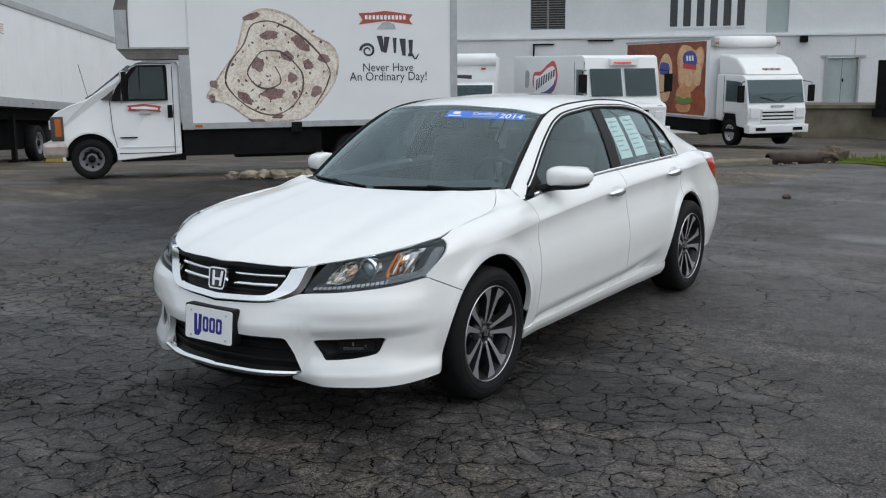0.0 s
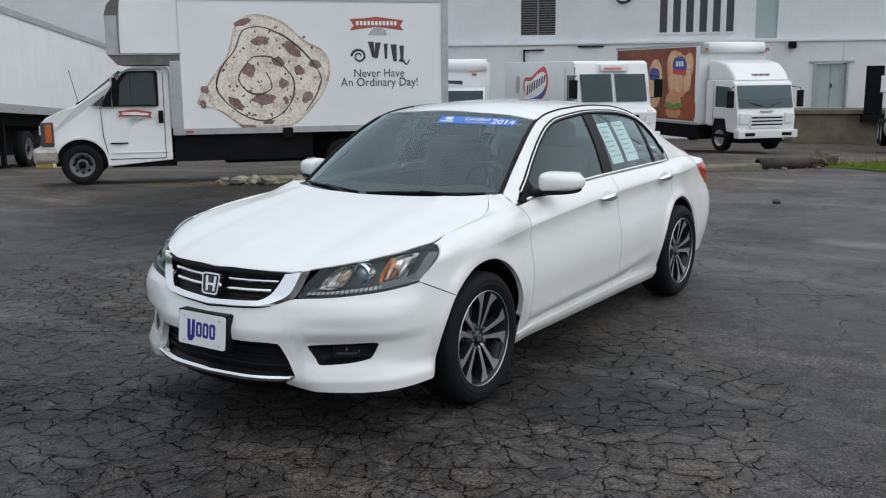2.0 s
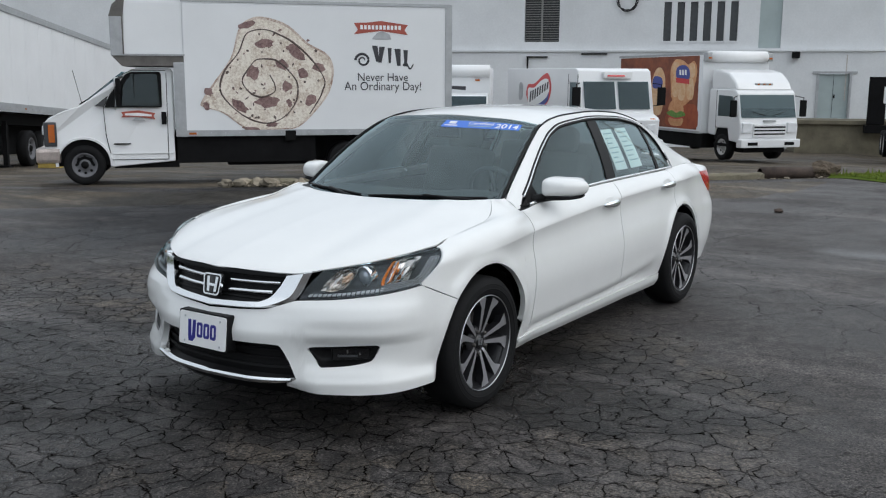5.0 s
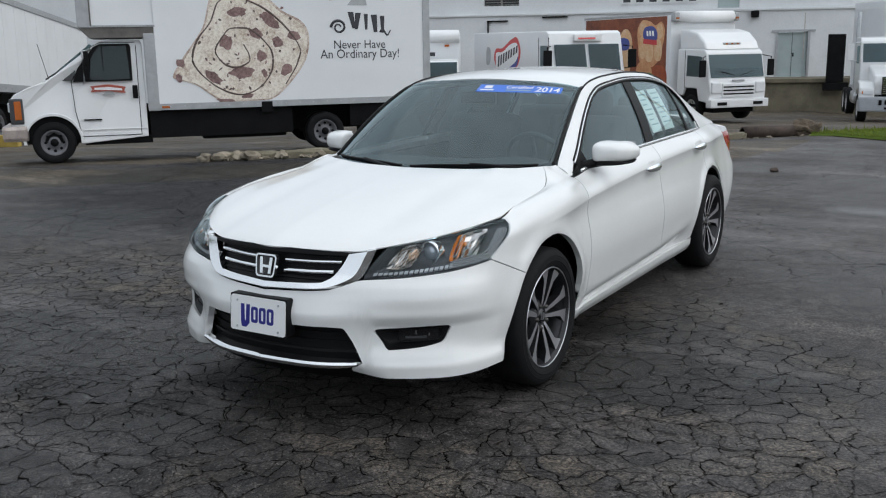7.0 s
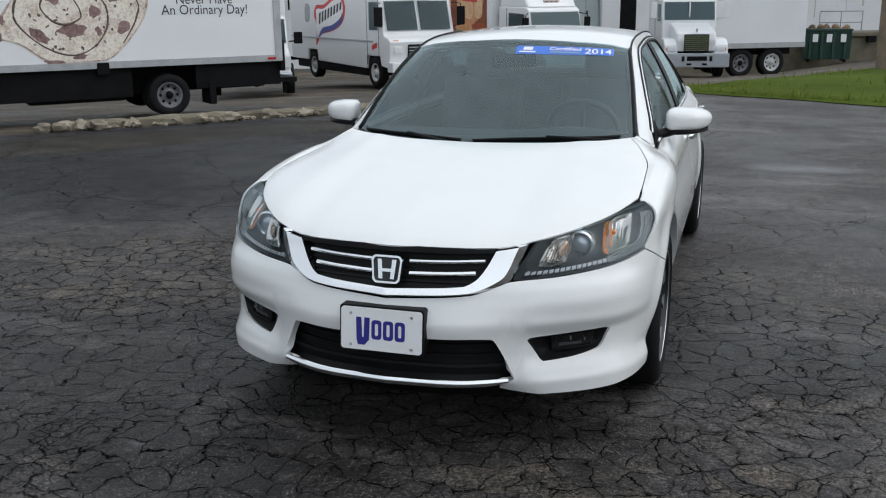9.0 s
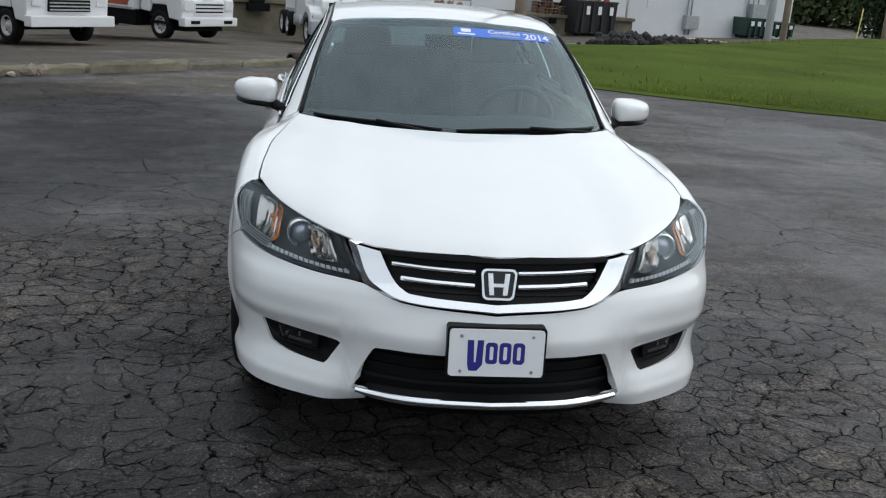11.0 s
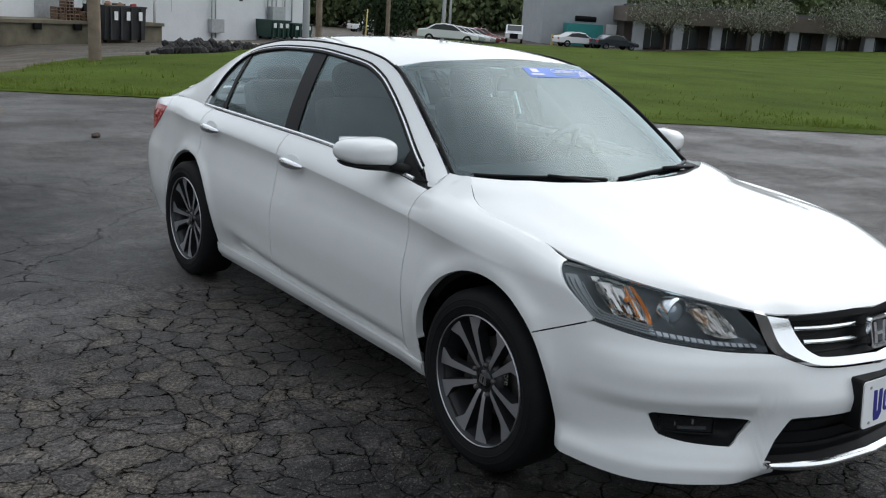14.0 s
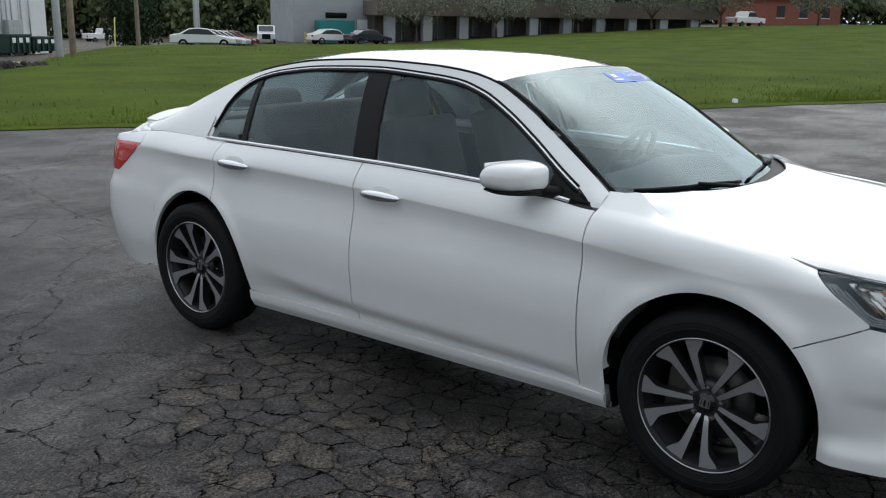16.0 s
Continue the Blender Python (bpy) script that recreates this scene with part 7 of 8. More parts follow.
    outline("windscreen_notice", [(-0.28, 1.50), (-0.55, 1.50), (-0.55, 1.66), (-0.28, 1.66)], BRIGHT_RED, cab, lambda a, b, c: (0.045 + (b - 1.34) * 0.26 - c, a, b), 0.003)
    return v


cabover()


def tractor():
    v = vehicle("semi_tractor", "white bonneted road tractor with a grey bumper", "truck", -0.5, 27.5, (-0.242, 0.970), scale=0.86)
    w = 1.16
    hood = prism("bonnet", [(0.05, 0.98), (0.0, 1.40), (0.10, 1.66), (0.9, 1.86), (1.7, 1.98), (1.75, 0.95)], -0.72, 0.72, TRUCK_WHITE, v, bevel=0.09)
    for s in (-1, 1):
        prism("wing", [(0.02, 0.86), (0.05, 1.22), (0.35, 1.42), (0.9, 1.46), (1.35, 1.30), (1.55, 0.95), (1.30, 0.95), (1.15, 1.12), (0.75, 1.18), (0.42, 1.05), (0.30, 0.82)], min(s * 0.66, s * w), max(s * 0.66, s * w), TRUCK_WHITE, v, bevel=0.06)
        boxed("headlight", -0.01, 0.14, s * 0.88 - 0.17, s * 0.88 + 0.17, 1.00, 1.16, WHITE_LENS, v, bevel=0.03)
        boxed("turn_lamp", 0.0, 0.12, s * 0.98 - 0.10, s * 0.98 + 0.10, 1.02, 1.12, AMBER, v, bevel=0.02)
        tube("mirror_arm", [(1.7, s * 1.0, 2.1), (1.55, s * 1.38, 2.15), (1.55, s * 1.38, 2.75), (1.7, s * 1.0, 2.8)], 0.018, SATIN, v, sides=6)
        boxed("mirror", 1.52, 1.60, s * 1.38 - 0.11, s * 1.38 + 0.11, 2.15, 2.75, TRUCK_WHITE, v, bevel=0.03)
    boxed("grille", -0.045, 0.10, -0.45, 0.45, 0.98, 1.60, FRAME_BLACK, v, bevel=0.04)
    for k in range(8):
        boxed("grille_bar", -0.06, -0.03, -0.44, 0.44, 1.02 + k * 0.072, 1.05 + k * 0.072, CHROME, v)
    boxed("front_bumper", -0.22, 0.25, -w - 0.02, w + 0.02, 0.42, 0.92, BUMPER_GREY, v, "grey plastic bumper", bevel=0.06)
    boxed("bumper_slot", -0.235, -0.18, -0.36, 0.36, 0.66, 0.82, FRAME_BLACK, v)
    for s in (-1, 1):
        boxed("bumper_slot", -0.235, -0.18, s * 0.5 - 0.05, s * 0.5 + 0.05, 0.64, 0.82, FRAME_BLACK, v)
        boxed("bumper_slot", -0.235, -0.18, s * 0.28 - 0.09, s * 0.28 + 0.09, 0.50, 0.57, FRAME_BLACK, v)
    cab = prism("cab", [(1.55, 0.95), (1.62, 2.05), (1.85, 2.82), (2.05, 2.95), (3.3, 2.98), (3.3, 0.85)], -1.02, 1.02, TRUCK_WHITE, v, bevel=0.06)
    prism("windscreen", [(1.64, 2.08), (1.67, 2.08), (1.875, 2.74), (1.845, 2.74)], -0.94, 0.94, TRUCK_GLASS, cab, "split cab windscreen", lean=lambda x, y, z: (x - 0.035, y, z))
    boxed("screen_post", 1.62, 1.80, -0.02, 0.02, 2.05, 2.78, TRUCK_WHITE, cab, m=Matrix.Translation((0.02, 0, 0)))
    for s in (-1, 1):
        boxed("side_window", 2.05, 2.85, s * 1.02 - 0.012, s * 1.02 + 0.006, 2.02, 2.66, TRUCK_GLASS, cab)
    boxed("badge", 0.06, 0.14, -0.03, 0.03, 1.68, 1.80, SATIN, v)
    lathe("exhaust_stack", [(0.9, 0.09), (3.6, 0.09), (3.9, 0.07)], SATIN, v, axis="z", n=14, at=(3.48, 0.95, 0))
    boxed("tank", 2.0, 3.3, 0.62, 1.15, 0.55, 1.0, SATIN, v, bevel=0.15)
    boxed("chassis", 0.5, 6.2, -0.45, 0.45, 0.55, 0.95, FRAME_BLACK, v)
    for x in (0.86, 4.6, 5.8):
        for s in (-1, 1):
            truck_wheel(v, x, s * 0.98, 0.50, s, 0.30, WHITE_RIM)
    # The box trailer stands behind it, skewed.
    t = vehicle("box_trailer", "white ribbed semi-trailer on black wheels", "trailer", -1.9, 31.6, (0.85, 0.53))
    boxed("trailer_body", 0.0, 5.0, -1.2, 1.2, 1.15, 4.0, BOX_WHITE, t, bevel=0.02)
    for s in (-1.21, 1.195):
        for k in range(26):
            boxed("rib", 0.05, 4.95, s, s + 0.015, 1.30 + k * 0.10, 1.335 + k * 0.10, BOX_WHITE, t)
        boxed("lower_rail", 0.0, 5.0, s - 0.01, s + 0.025, 1.02, 1.20, GREY_METAL, t)
    for k in range(25):
        boxed("rib", -0.02, 0.01, -1.15, 1.15, 1.35 + k * 0.10, 1.385 + k * 0.10, BOX_WHITE, t)
    boxed("front_rail", -0.02, 0.0, -1.2, 1.2, 1.02, 1.22, GREY_METAL, t)
    boxed("underframe", 0.2, 4.8, -0.6, 0.6, 0.75, 1.05, FRAME_BLACK, t)
    for x in (2.5, 3.75):
        for s in (-1, 1):
            truck_wheel(t, x, s * 1.0, 0.50, s, 0.30, WHITE_RIM if x > 3 else STEEL_RIM)


tractor()

# A further white box truck, mostly hidden between the others.
hidden = vehicle("small_box_truck", "white box truck half hidden behind the others", "truck", -9.6, 15.5, (-0.50, 0.866))
prism("cab", [(0.0, 0.5), (0.0, 0.98), (0.75, 1.12), (1.25, 1.75), (2.0, 1.8), (2.0, 0.5)], -0.86, 0.86, TRUCK_WHITE, hidden, bevel=0.06)
prism("windscreen", [(0.78, 1.16), (0.81, 1.16), (1.24, 1.70), (1.20, 1.70)], -0.82, 0.82, TRUCK_GLASS, hidden, lean=lambda x, y, z: (x - 0.03, y, z + 0.02))
boxed("grille", -0.05, 0.05, -0.55, 0.55, 0.62, 0.94, SATIN, hidden, bevel=0.02)
for s in (-1, 1):
    boxed("headlight", -0.04, 0.1, s * 0.74 - 0.13, s * 0.74 + 0.13, 0.66, 0.92, WHITE_LENS, hidden, bevel=0.02)
    boxed("mirror", 0.95, 1.05, s * 1.12 - 0.1, s * 1.12 + 0.1, 1.15, 1.42, FRAME_BLACK, hidden, bevel=0.03)
    tube("mirror_arm", [(1.0, s * 0.9, 1.2), (1.0, s * 1.1, 1.22)], 0.02, FRAME_BLACK, hidden, sides=6)
boxed("front_bumper", -0.14, 0.1, -0.88, 0.88, 0.36, 0.56, SATIN, hidden, bevel=0.04)
boxed("box_body", 2.1, 6.0, -0.90, 0.90, 0.8, 2.46, BOX_WHITE, hidden, bevel=0.06)
lathe("roof_roll", [(-0.88, 0.0), (-0.88, 0.16), (0.88, 0.16), (0.88, 0.0)], BOX_WHITE, hidden, axis="y", n=20, at=(2.12, 0, 2.36))
for yy in (-0.62, 0.5):
    boxed("marker_lamp", 2.06, 2.12, yy, yy + 0.12, 2.10, 2.15, TRUCK_AMBER, hidden)
outline("name_mark", [(-0.25, 1.86), (0.25, 1.90), (0.25, 1.98), (-0.25, 1.96)], INK, hidden, lambda a, b, c: (2.098 - c, a, b), 0.004)
boxed("chassis", 0.3, 5.9, -0.5, 0.5, 0.35, 0.8, FRAME_BLACK, hidden)
for x in (0.75, 4.6):
    for s in (-1, 1):
        truck_wheel(hidden, x, s * 0.85, 0.36, s)

# The long white trailer behind the delivery truck.
tr = vehicle("long_trailer", "long white semi-trailer with a grey top rail", "trailer", -21.22, 9.35, (-0.631, 0.776))
tr.matrix_basis = tr.matrix_basis @ Matrix.Rotation(0.0617, 4, "Y")
boxed("trailer_body", -6.0, 16.0, -1.2, 1.2, 1.62, 4.32, BOX_WHITE, tr, bevel=0.02)
boxed("top_rail", -6.0, 16.01, -1.24, -1.19, 4.18, 4.36, GREY_METAL, tr, "grey top rail")
boxed("lower_rail", -6.0, 16.01, -1.24, -1.19, 1.52, 1.76, GREY_METAL, tr, "grey riveted lower rail")
for k in range(34):
    boxed("rail_lamp" if k % 9 == 4 else "rivet_block", -5.6 + k * 0.6, -5.5 + k * 0.6, -1.25, -1.235, 1.62, 1.66, AMBER if k % 9 == 4 else GREY_METAL, tr)
for k in range(18):
    boxed("side_seam", -5.8 + k * 1.2, -5.786 + k * 1.2, -1.206, -1.19, 1.76, 4.18, BOX_WHITE, tr)
boxed("underframe", -5.8, 15.5, -0.6, 0.6, 1.2, 1.52, FRAME_BLACK, tr)
# A black box is added to fill the dark zone under the trailer.
boxed("pallet_rack", 0.4, 11.8, 0.45, 1.05, 0.30, 1.52, FRAME_BLACK, tr, "black pallet rack under the floor")
notice = boxed("side_notice", 0.06, 0.55, -1.212, -1.19, 3.35, 3.72, WHITE, tr, "white notice with red lines")
for k in range(5):
    boxed("writing_bar", 0.10, 0.50 - 0.05 * (k % 2), -1.216, -1.205, 3.41 + k * 0.058, 3.43 + k * 0.058, BRICK_RED, notice)
for x in (2.9, 4.2, 12.5, 13.8):
    for y in (-1.0, 1.0):
        truck_wheel(tr, x, y, 0.52, 1 if y > 0 else -1, 0.30)
for y in (-0.9, 0.8):
    boxed("landing_leg", 1.6, 1.75, y, y + 0.12, 0.0, 1.3, FRAME_BLACK, tr)
    boxed("leg_foot", 1.5, 1.85, y - 0.06, y + 0.18, 0.0, 0.06, FRAME_BLACK, tr)
chock = boxed("wheel_chock", -0.3, 0.3, -0.12, 0.12, 0.0, 0.3, surface("yellow_block_paint", (0.42, 0.30, 0.07), rough=0.7, vary=0.25), None, "", 0.02)
chock.matrix_basis = pose(-19.9, 11.4, ground_z(-19.9, 11.4), 0, 0, 30)
tagged(chock, "dull yellow wooden wheel chock by the trailer", "chock")


# ---- the white building along the yard ----
WALL = surface("white_painted_wall", (0.66, 0.67, 0.68), rough=0.8, vary=0.10, scale=0.5, fine=12, bump=0.25, depth=0.01)
STAIN = surface("rust_streak", (0.45, 0.42, 0.38), rough=0.9, vary=0.2)
CONCRETE = surface("weathered_concrete", (0.15, 0.132, 0.092), rough=0.9, vary=0.45, scale=1.3, fine=30, bump=0.5, depth=0.01, object_vary=0.15)
DOOR_GREEN = surface("grey_green_door", (0.36, 0.42, 0.42), rough=0.6, vary=0.08, scale=2)
SLOT = surface("dark_window_slot", (0.05, 0.055, 0.06), rough=0.2, vary=0.2, bump=0)
LOUVRE = surface("grey_louvre", (0.22, 0.215, 0.21), rough=0.6, vary=0.2)
PALLET = surface("brown_pallet_wood", (0.16, 0.10, 0.065), rough=0.85, vary=0.4, scale=5, object_vary=0.3)
BIN_GREEN = surface("green_bin_steel", (0.012, 0.046, 0.033), rough=0.55, vary=0.3, scale=2)
BIN_BLACK = surface("black_bin_steel", (0.018, 0.018, 0.02), rough=0.55, vary=0.3, scale=2)
CARTON = surface("brown_cardboard", (0.19, 0.125, 0.08), rough=0.9, vary=0.2, object_vary=0.25)
RED_BAG = surface("red_plastic", (0.35, 0.05, 0.05), rough=0.5, vary=0.2)
WOOD_POLE = surface("weathered_pole_wood", (0.20, 0.155, 0.115), rough=0.9, vary=0.35, scale=3, fine=60, bump=0.6, depth=0.01)
STEEL_POLE = surface("grey_steel_pole", (0.32, 0.33, 0.34), rough=0.5, metal=0.3, vary=0.1)
STONE = surface("pale_rubble_stone", (0.24, 0.205, 0.155), rough=0.95, vary=0.35, scale=7, fine=50, bump=0.7, depth=0.01, object_vary=0.25)
RUST = surface("rusty_pipe", (0.055, 0.038, 0.030), rough=0.85, vary=0.5, scale=8, fine=60, bump=0.6, depth=0.008)
SOIL = surface("dark_soil", (0.11, 0.083, 0.058), rough=0.95, vary=0.5, scale=5, fine=40, bump=0.8, depth=0.03)
CABLE = surface("black_cable", (0.01, 0.01, 0.011), rough=0.6, vary=0.2, bump=0)

WALL_AT = Matrix(((0.929, -0.370, 0, -6.42), (0.370, 0.929, 0, 42.1), (0, 0, 1, 0), (0, 0, 0, 1)))


def on_wall(ob):
    ob.matrix_basis = WALL_AT
    return ob


wall = on_wall(empty("building", "long white painted industrial building with a loading dock", "building"))


def wall_piece(x0, x1, z0, z1, y0=0.0, y1=0.6):
    return boxed("wall_panel", x0, x1, y0, y1, z0, z1, WALL, wall)


# Upper wall with its openings: a louvre, six slots and a tall green panel.
LEDGE, TOP = 2.98, 9.0
holes = [(-14.16, -12.5, 3.40, 5.7), (-3.4, -2.43, 3.08, 7.2)] + [(-7.66 + k * 0.595, -7.66 + k * 0.595 + 0.34, 3.42, 5.2) for k in range(6)]
holes.sort()
x = -75.0
for x0, x1, z0, z1 in holes:
    wall_piece(x, x0, LEDGE, TOP)
    wall_piece(x0, x1, LEDGE, z0)
    wall_piece(x0, x1, z1, TOP)
    x = x1
wall_piece(x, 36.9, LEDGE, TOP)
wall_piece(-75.0, -0.72, -2.2, LEDGE, -0.22)
wall_piece(-0.72, 0.60, 1.95, LEDGE, -0.22)
wall_piece(-0.72, 0.60, -2.2, -0.05, -0.22)
wall_piece(0.60, 36.9, -2.2, LEDGE, -0.22)
boxed("end_wall", 36.3, 36.9, 0.6, 40.0, -2.2, TOP, WALL, wall)
boxed("roof", -75.0, 36.9, 0.0, 40.0, TOP, TOP + 0.3, GREY_METAL, wall)
boxed("ledge", -75.0, 36.9, -0.30, -0.2, LEDGE - 0.06, LEDGE + 0.05, WALL, wall, bevel=0.015)
louvre = boxed("louvre", -14.16, -12.5, 0.25, 0.30, 3.40, 5.7, SLOT, wall, "grey wall louvre")
for k in range(20):
    boxed("slat", -14.14, -12.52, 0.03, 0.12, 3.44 + k * 0.113, 3.465 + k * 0.113, LOUVRE, louvre)
boxed("mullion", -13.37, -13.29, -0.01, 0.1, 3.40, 5.7, LOUVRE, louvre)
for k in range(6):
    x0 = -7.66 + k * 0.595
    win = boxed("window", x0, x0 + 0.34, 0.22, 0.26, 3.42, 5.2, SLOT, wall, "dark slot window")
    boxed("window_sill", x0 - 0.03, x0 + 0.37, -0.05, 0.1, 3.34, 3.41, WALL, win)
boxed("tall_panel", -3.4, -2.43, 0.12, 0.2, 3.08, 7.2, DOOR_GREEN, wall, "pale green panel")
door = boxed("door", -0.70, 0.58, -0.12, -0.06, -0.05, 1.93, DOOR_GREEN, wall, "grey-green double door")
boxed("door_gap", -0.07, -0.055, -0.13, -0.11, -0.05, 1.93, SLOT, door)
boxed("door_handle", -0.03, 0.02, -0.17, -0.12, 0.85, 1.02, FRAME_BLACK, door)
for x0, x1, z0, z1 in ((-0.80, -0.70, -0.05, 2.02), (0.58, 0.68, -0.05, 2.02), (-1.0, 0.9, 1.95, 2.05)):
    boxed("door_frame", x0, x1, -0.28, -0.2, z0, z1, GREY_METAL, door)
boxed("wall_lamp", -1.95, -1.62, -0.55, -0.22, 2.62, 2.92, FRAME_BLACK, wall, "black wall lamp", bevel=0.05)
boxed("cable_tray", -14.0, -13.0, -0.34, -0.22, 2.66, 2.72, FRAME_BLACK, wall)
boxed("cable_tray", -11.4, -10.2, -0.34, -0.22, 2.80, 2.86, FRAME_BLACK, wall)
tube("downpipe", [(-13.95, -0.3, 2.7), (-13.95, -0.3, 1.2)], 0.04, FRAME_BLACK, wall)
for k in range(5):
    boxed("block_patch", -12.3, -11.7 - 0.1 * (k % 2), -0.012, 0.02, 3.45 + k * 0.44, 3.83 + k * 0.44, WALL, wall)
coil = tube("cable_coil", [(-9.35 + 0.44 * math.cos(a) * (1 + 0.12 * math.sin(3.3 * a)), -0.12 - 0.01 * a / 6, 5.25 + 0.44 * math.sin(a) * (1 + 0.1 * math.cos(2.7 * a))) for a in np.linspace(0, 31, 130)], 0.022, CABLE, wall, "coil of black cable", sides=5)
rng = random.Random(9)
for k in range(14):
    a = rng.uniform(-14, 40)
    boxed("stain_streak", a, a + rng.uniform(0.03, 0.10), -0.224, -0.2205, rng.uniform(0.4, 1.6), 2.78, STAIN, wall)
for k, (a, h) in enumerate(((28.2, 3.0), (28.5, 2.6), (33.0, 3.6), (33.4, 4.0), (33.8, 3.4), (34.6, 3.0), (35.3, 3.6))):
    tube("conduit", [(a, -0.35, -0.9), (a, -0.35, h)], 0.05, STEEL_POLE if k % 3 else GREY_METAL, wall, sides=6)
boxed("meter_box", 28.0, 29.0, -0.6, -0.22, -0.6, 0.2, GREY_METAL, wall, "grey meter cabinet", bevel=0.03)
boxed("meter_box", 33.1, 34.3, -0.7, -0.22, 0.0, 1.1, GREY_METAL, wall, bevel=0.03)
boxed("wall_slot", 30.6, 30.9, -0.235, -0.21, 1.3, 2.0, SLOT, wall)
boxed("dock_door", 16.5, 18.4, -0.26, -0.2, -0.1, 2.6, GREY_METAL, wall, "grey roller door")
boxed("dock_door", 19.3, 20.2, -0.26, -0.2, -0.1, 2.1, DOOR_GREEN, wall, "blue-grey dock door")

dock = on_wall(empty("loading_dock", "stained concrete loading dock", "dock"))
boxed("dock_wall", -1.9, 22.4, -2.6, -0.23, -1.9, -0.22, CONCRETE, dock)
boxed("dock_slab", -1.95, 22.45, -2.75, -0.23, -0.22, -0.05, CONCRETE, dock, bevel=0.02)
for k in range(6):
    boxed("dock_bumper", 8.0 + k * 2.2, 8.4 + k * 2.2, -2.9, -2.74, -0.50, -0.20, FRAME_BLACK, dock, bevel=0.02)
tube("dock_post", [(18.8, -2.5, -0.05), (18.8, -2.5, 3.0)], 0.07, WHITE, dock)
tube("dock_post", [(22.0, -2.5, -0.05), (22.0, -2.5, 3.0)], 0.07, WHITE, dock)
for z in (0.4, 0.9):
    tube("dock_rail", [(10.2, -2.6, z), (12.2, -2.6, z)], 0.03, STEEL_POLE, dock, sides=6)
for a in (10.2, 11.2, 12.2):
    tube("dock_rail", [(a, -2.6, -0.1), (a, -2.6, 0.9)], 0.03, STEEL_POLE, dock, sides=6)
# A dark dock leveller beside the tractor.
leveller = on_wall(empty("dock_leveller", "black steel dock leveller leaning upright", "dock plate"))
boxed("ramp_plate", 0.9, 1.6, -2.95, -2.8, -0.2, 1.8, FRAME_BLACK, leveller, bevel=0.02)
boxed("ramp_frame", 0.8, 1.75, -3.2, -2.78, -0.55, -0.22, FRAME_BLACK, leveller)

for k in range(16):
    p = on_wall(empty("pallet_stack", "stack of brown wooden pallets on the dock", "pallets", "pallets on the dock"))
    a = 16.6 + (k % 8) * 0.52
    d = -1.3 if k < 8 else -2.0
    h = rng.randint(4, 9) if k < 8 else rng.randint(2, 5)
    for j in range(h):
        z = -0.05 + j * 0.15
        boxed("top_boards", a, a + 0.48, d - 0.5, d, z + 0.10, z + 0.135, PALLET, p)
        for q in (0.0, 0.21, 0.42):
            boxed("bearer", a + q, a + q + 0.06, d - 0.49, d - 0.01, z, z + 0.10, PALLET, p)


def skip(x, y, turn, w, h, mat, label, junk):
    s = empty("dumpster", label, "dumpster")
    s.matrix_basis = pose(x, y, ground_z(x, y), 0, 0, turn)
    prism("bin_body", [(0.0, 0.12), (-0.12, h), (1.5, h), (1.35, 0.12)], 0, w, mat, s, bevel=0.015)
    for k in range(4):
        boxed("bin_rib", -0.16, 0.0, w * (k + 0.5) / 4 - 0.05, w * (k + 0.5) / 4 + 0.05, 0.15, h, mat, s)
    boxed("bin_rim", -0.17, 1.53, -0.03, w + 0.03, h - 0.06, h + 0.02, mat, s)
    prism("bin_lid", [(1.4, h), (1.55, h), (1.95, h - 0.65), (1.88, h - 0.68)], 0.05, w - 0.05, FRAME_BLACK, s)
    for k in range(3):
        boxed("notice", -0.185, -0.165, w * (0.12 + 0.3 * k), w * (0.12 + 0.3 * k) + 0.22, h * 0.62, h * 0.86, WHITE, s)
    for k, mt in enumerate(junk):
        bm = bmesh.new()
        bmesh.ops.create_icosphere(bm, subdivisions=2, radius=0.22)
        for v in bm.verts:
            v.co *= 0.8 + 0.5 * noise.noise(v.co * 4 + Vector((k * 3, 0, x)))
        bmesh.ops.transform(bm, matrix=Matrix.Translation((0.4 + 0.3 * (k % 3), w * (k + 0.7) / (len(junk) + 0.6), h + 0.02)), verts=bm.verts)
        part("rubbish", bm, mt, s)
    for yy in (0.2, w - 0.2):
        for xx in (0.15, 1.2):
            boxed("foot", xx, xx + 0.12, yy - 0.06, yy + 0.06, 0.0, 0.14, FRAME_BLACK, s)
    return s


skip(5.25, 41.4, 92, 1.9, 1.4, BIN_GREEN, "green steel dumpster full of cardboard", [CARTON] * 5)
skip(13.9, 46.4, 112, 2.5, 1.75, BIN_BLACK, "black dumpster with red rubbish on top", [RED_BAG, CARTON, RED_BAG, CARTON])
skip(25.2, 52.6, 100, 1.5, 1.15, BIN_GREEN, "green dumpster by the building end", [])
skip(27.2, 53.4, 100, 1.6, 0.95, BIN_GREEN, "low green dumpster by the building end", [])


# ---- kerb, rubble, the rusty pipe ----
def lump(name, size, mat, seed, rough=0.35, sub=2):
    bm = bmesh.new()
    bmesh.ops.create_icosphere(bm, subdivisions=sub, radius=1.0)
    off = Vector((seed * 7.3, seed * 3.1, seed * 1.7))
    for v in bm.verts:
        n = 1 + rough * noise.noise(v.co * 1.3 + off) + 0.5 * rough * noise.noise(v.co * 3.1 + off)
        v.co = Vector((v.co.x * size[0] * n, v.co.y * size[1] * n, v.co.z * size[2] * n))
    me = bpy.data.meshes.new(name)
    bm.to_mesh(me)
    bm.free()
    me.materials.append(mat)
    return me


stones = [lump("rock", (0.115, 0.085, 0.065), STONE, k, 0.55) for k in range(6)]
rng = random.Random(21)
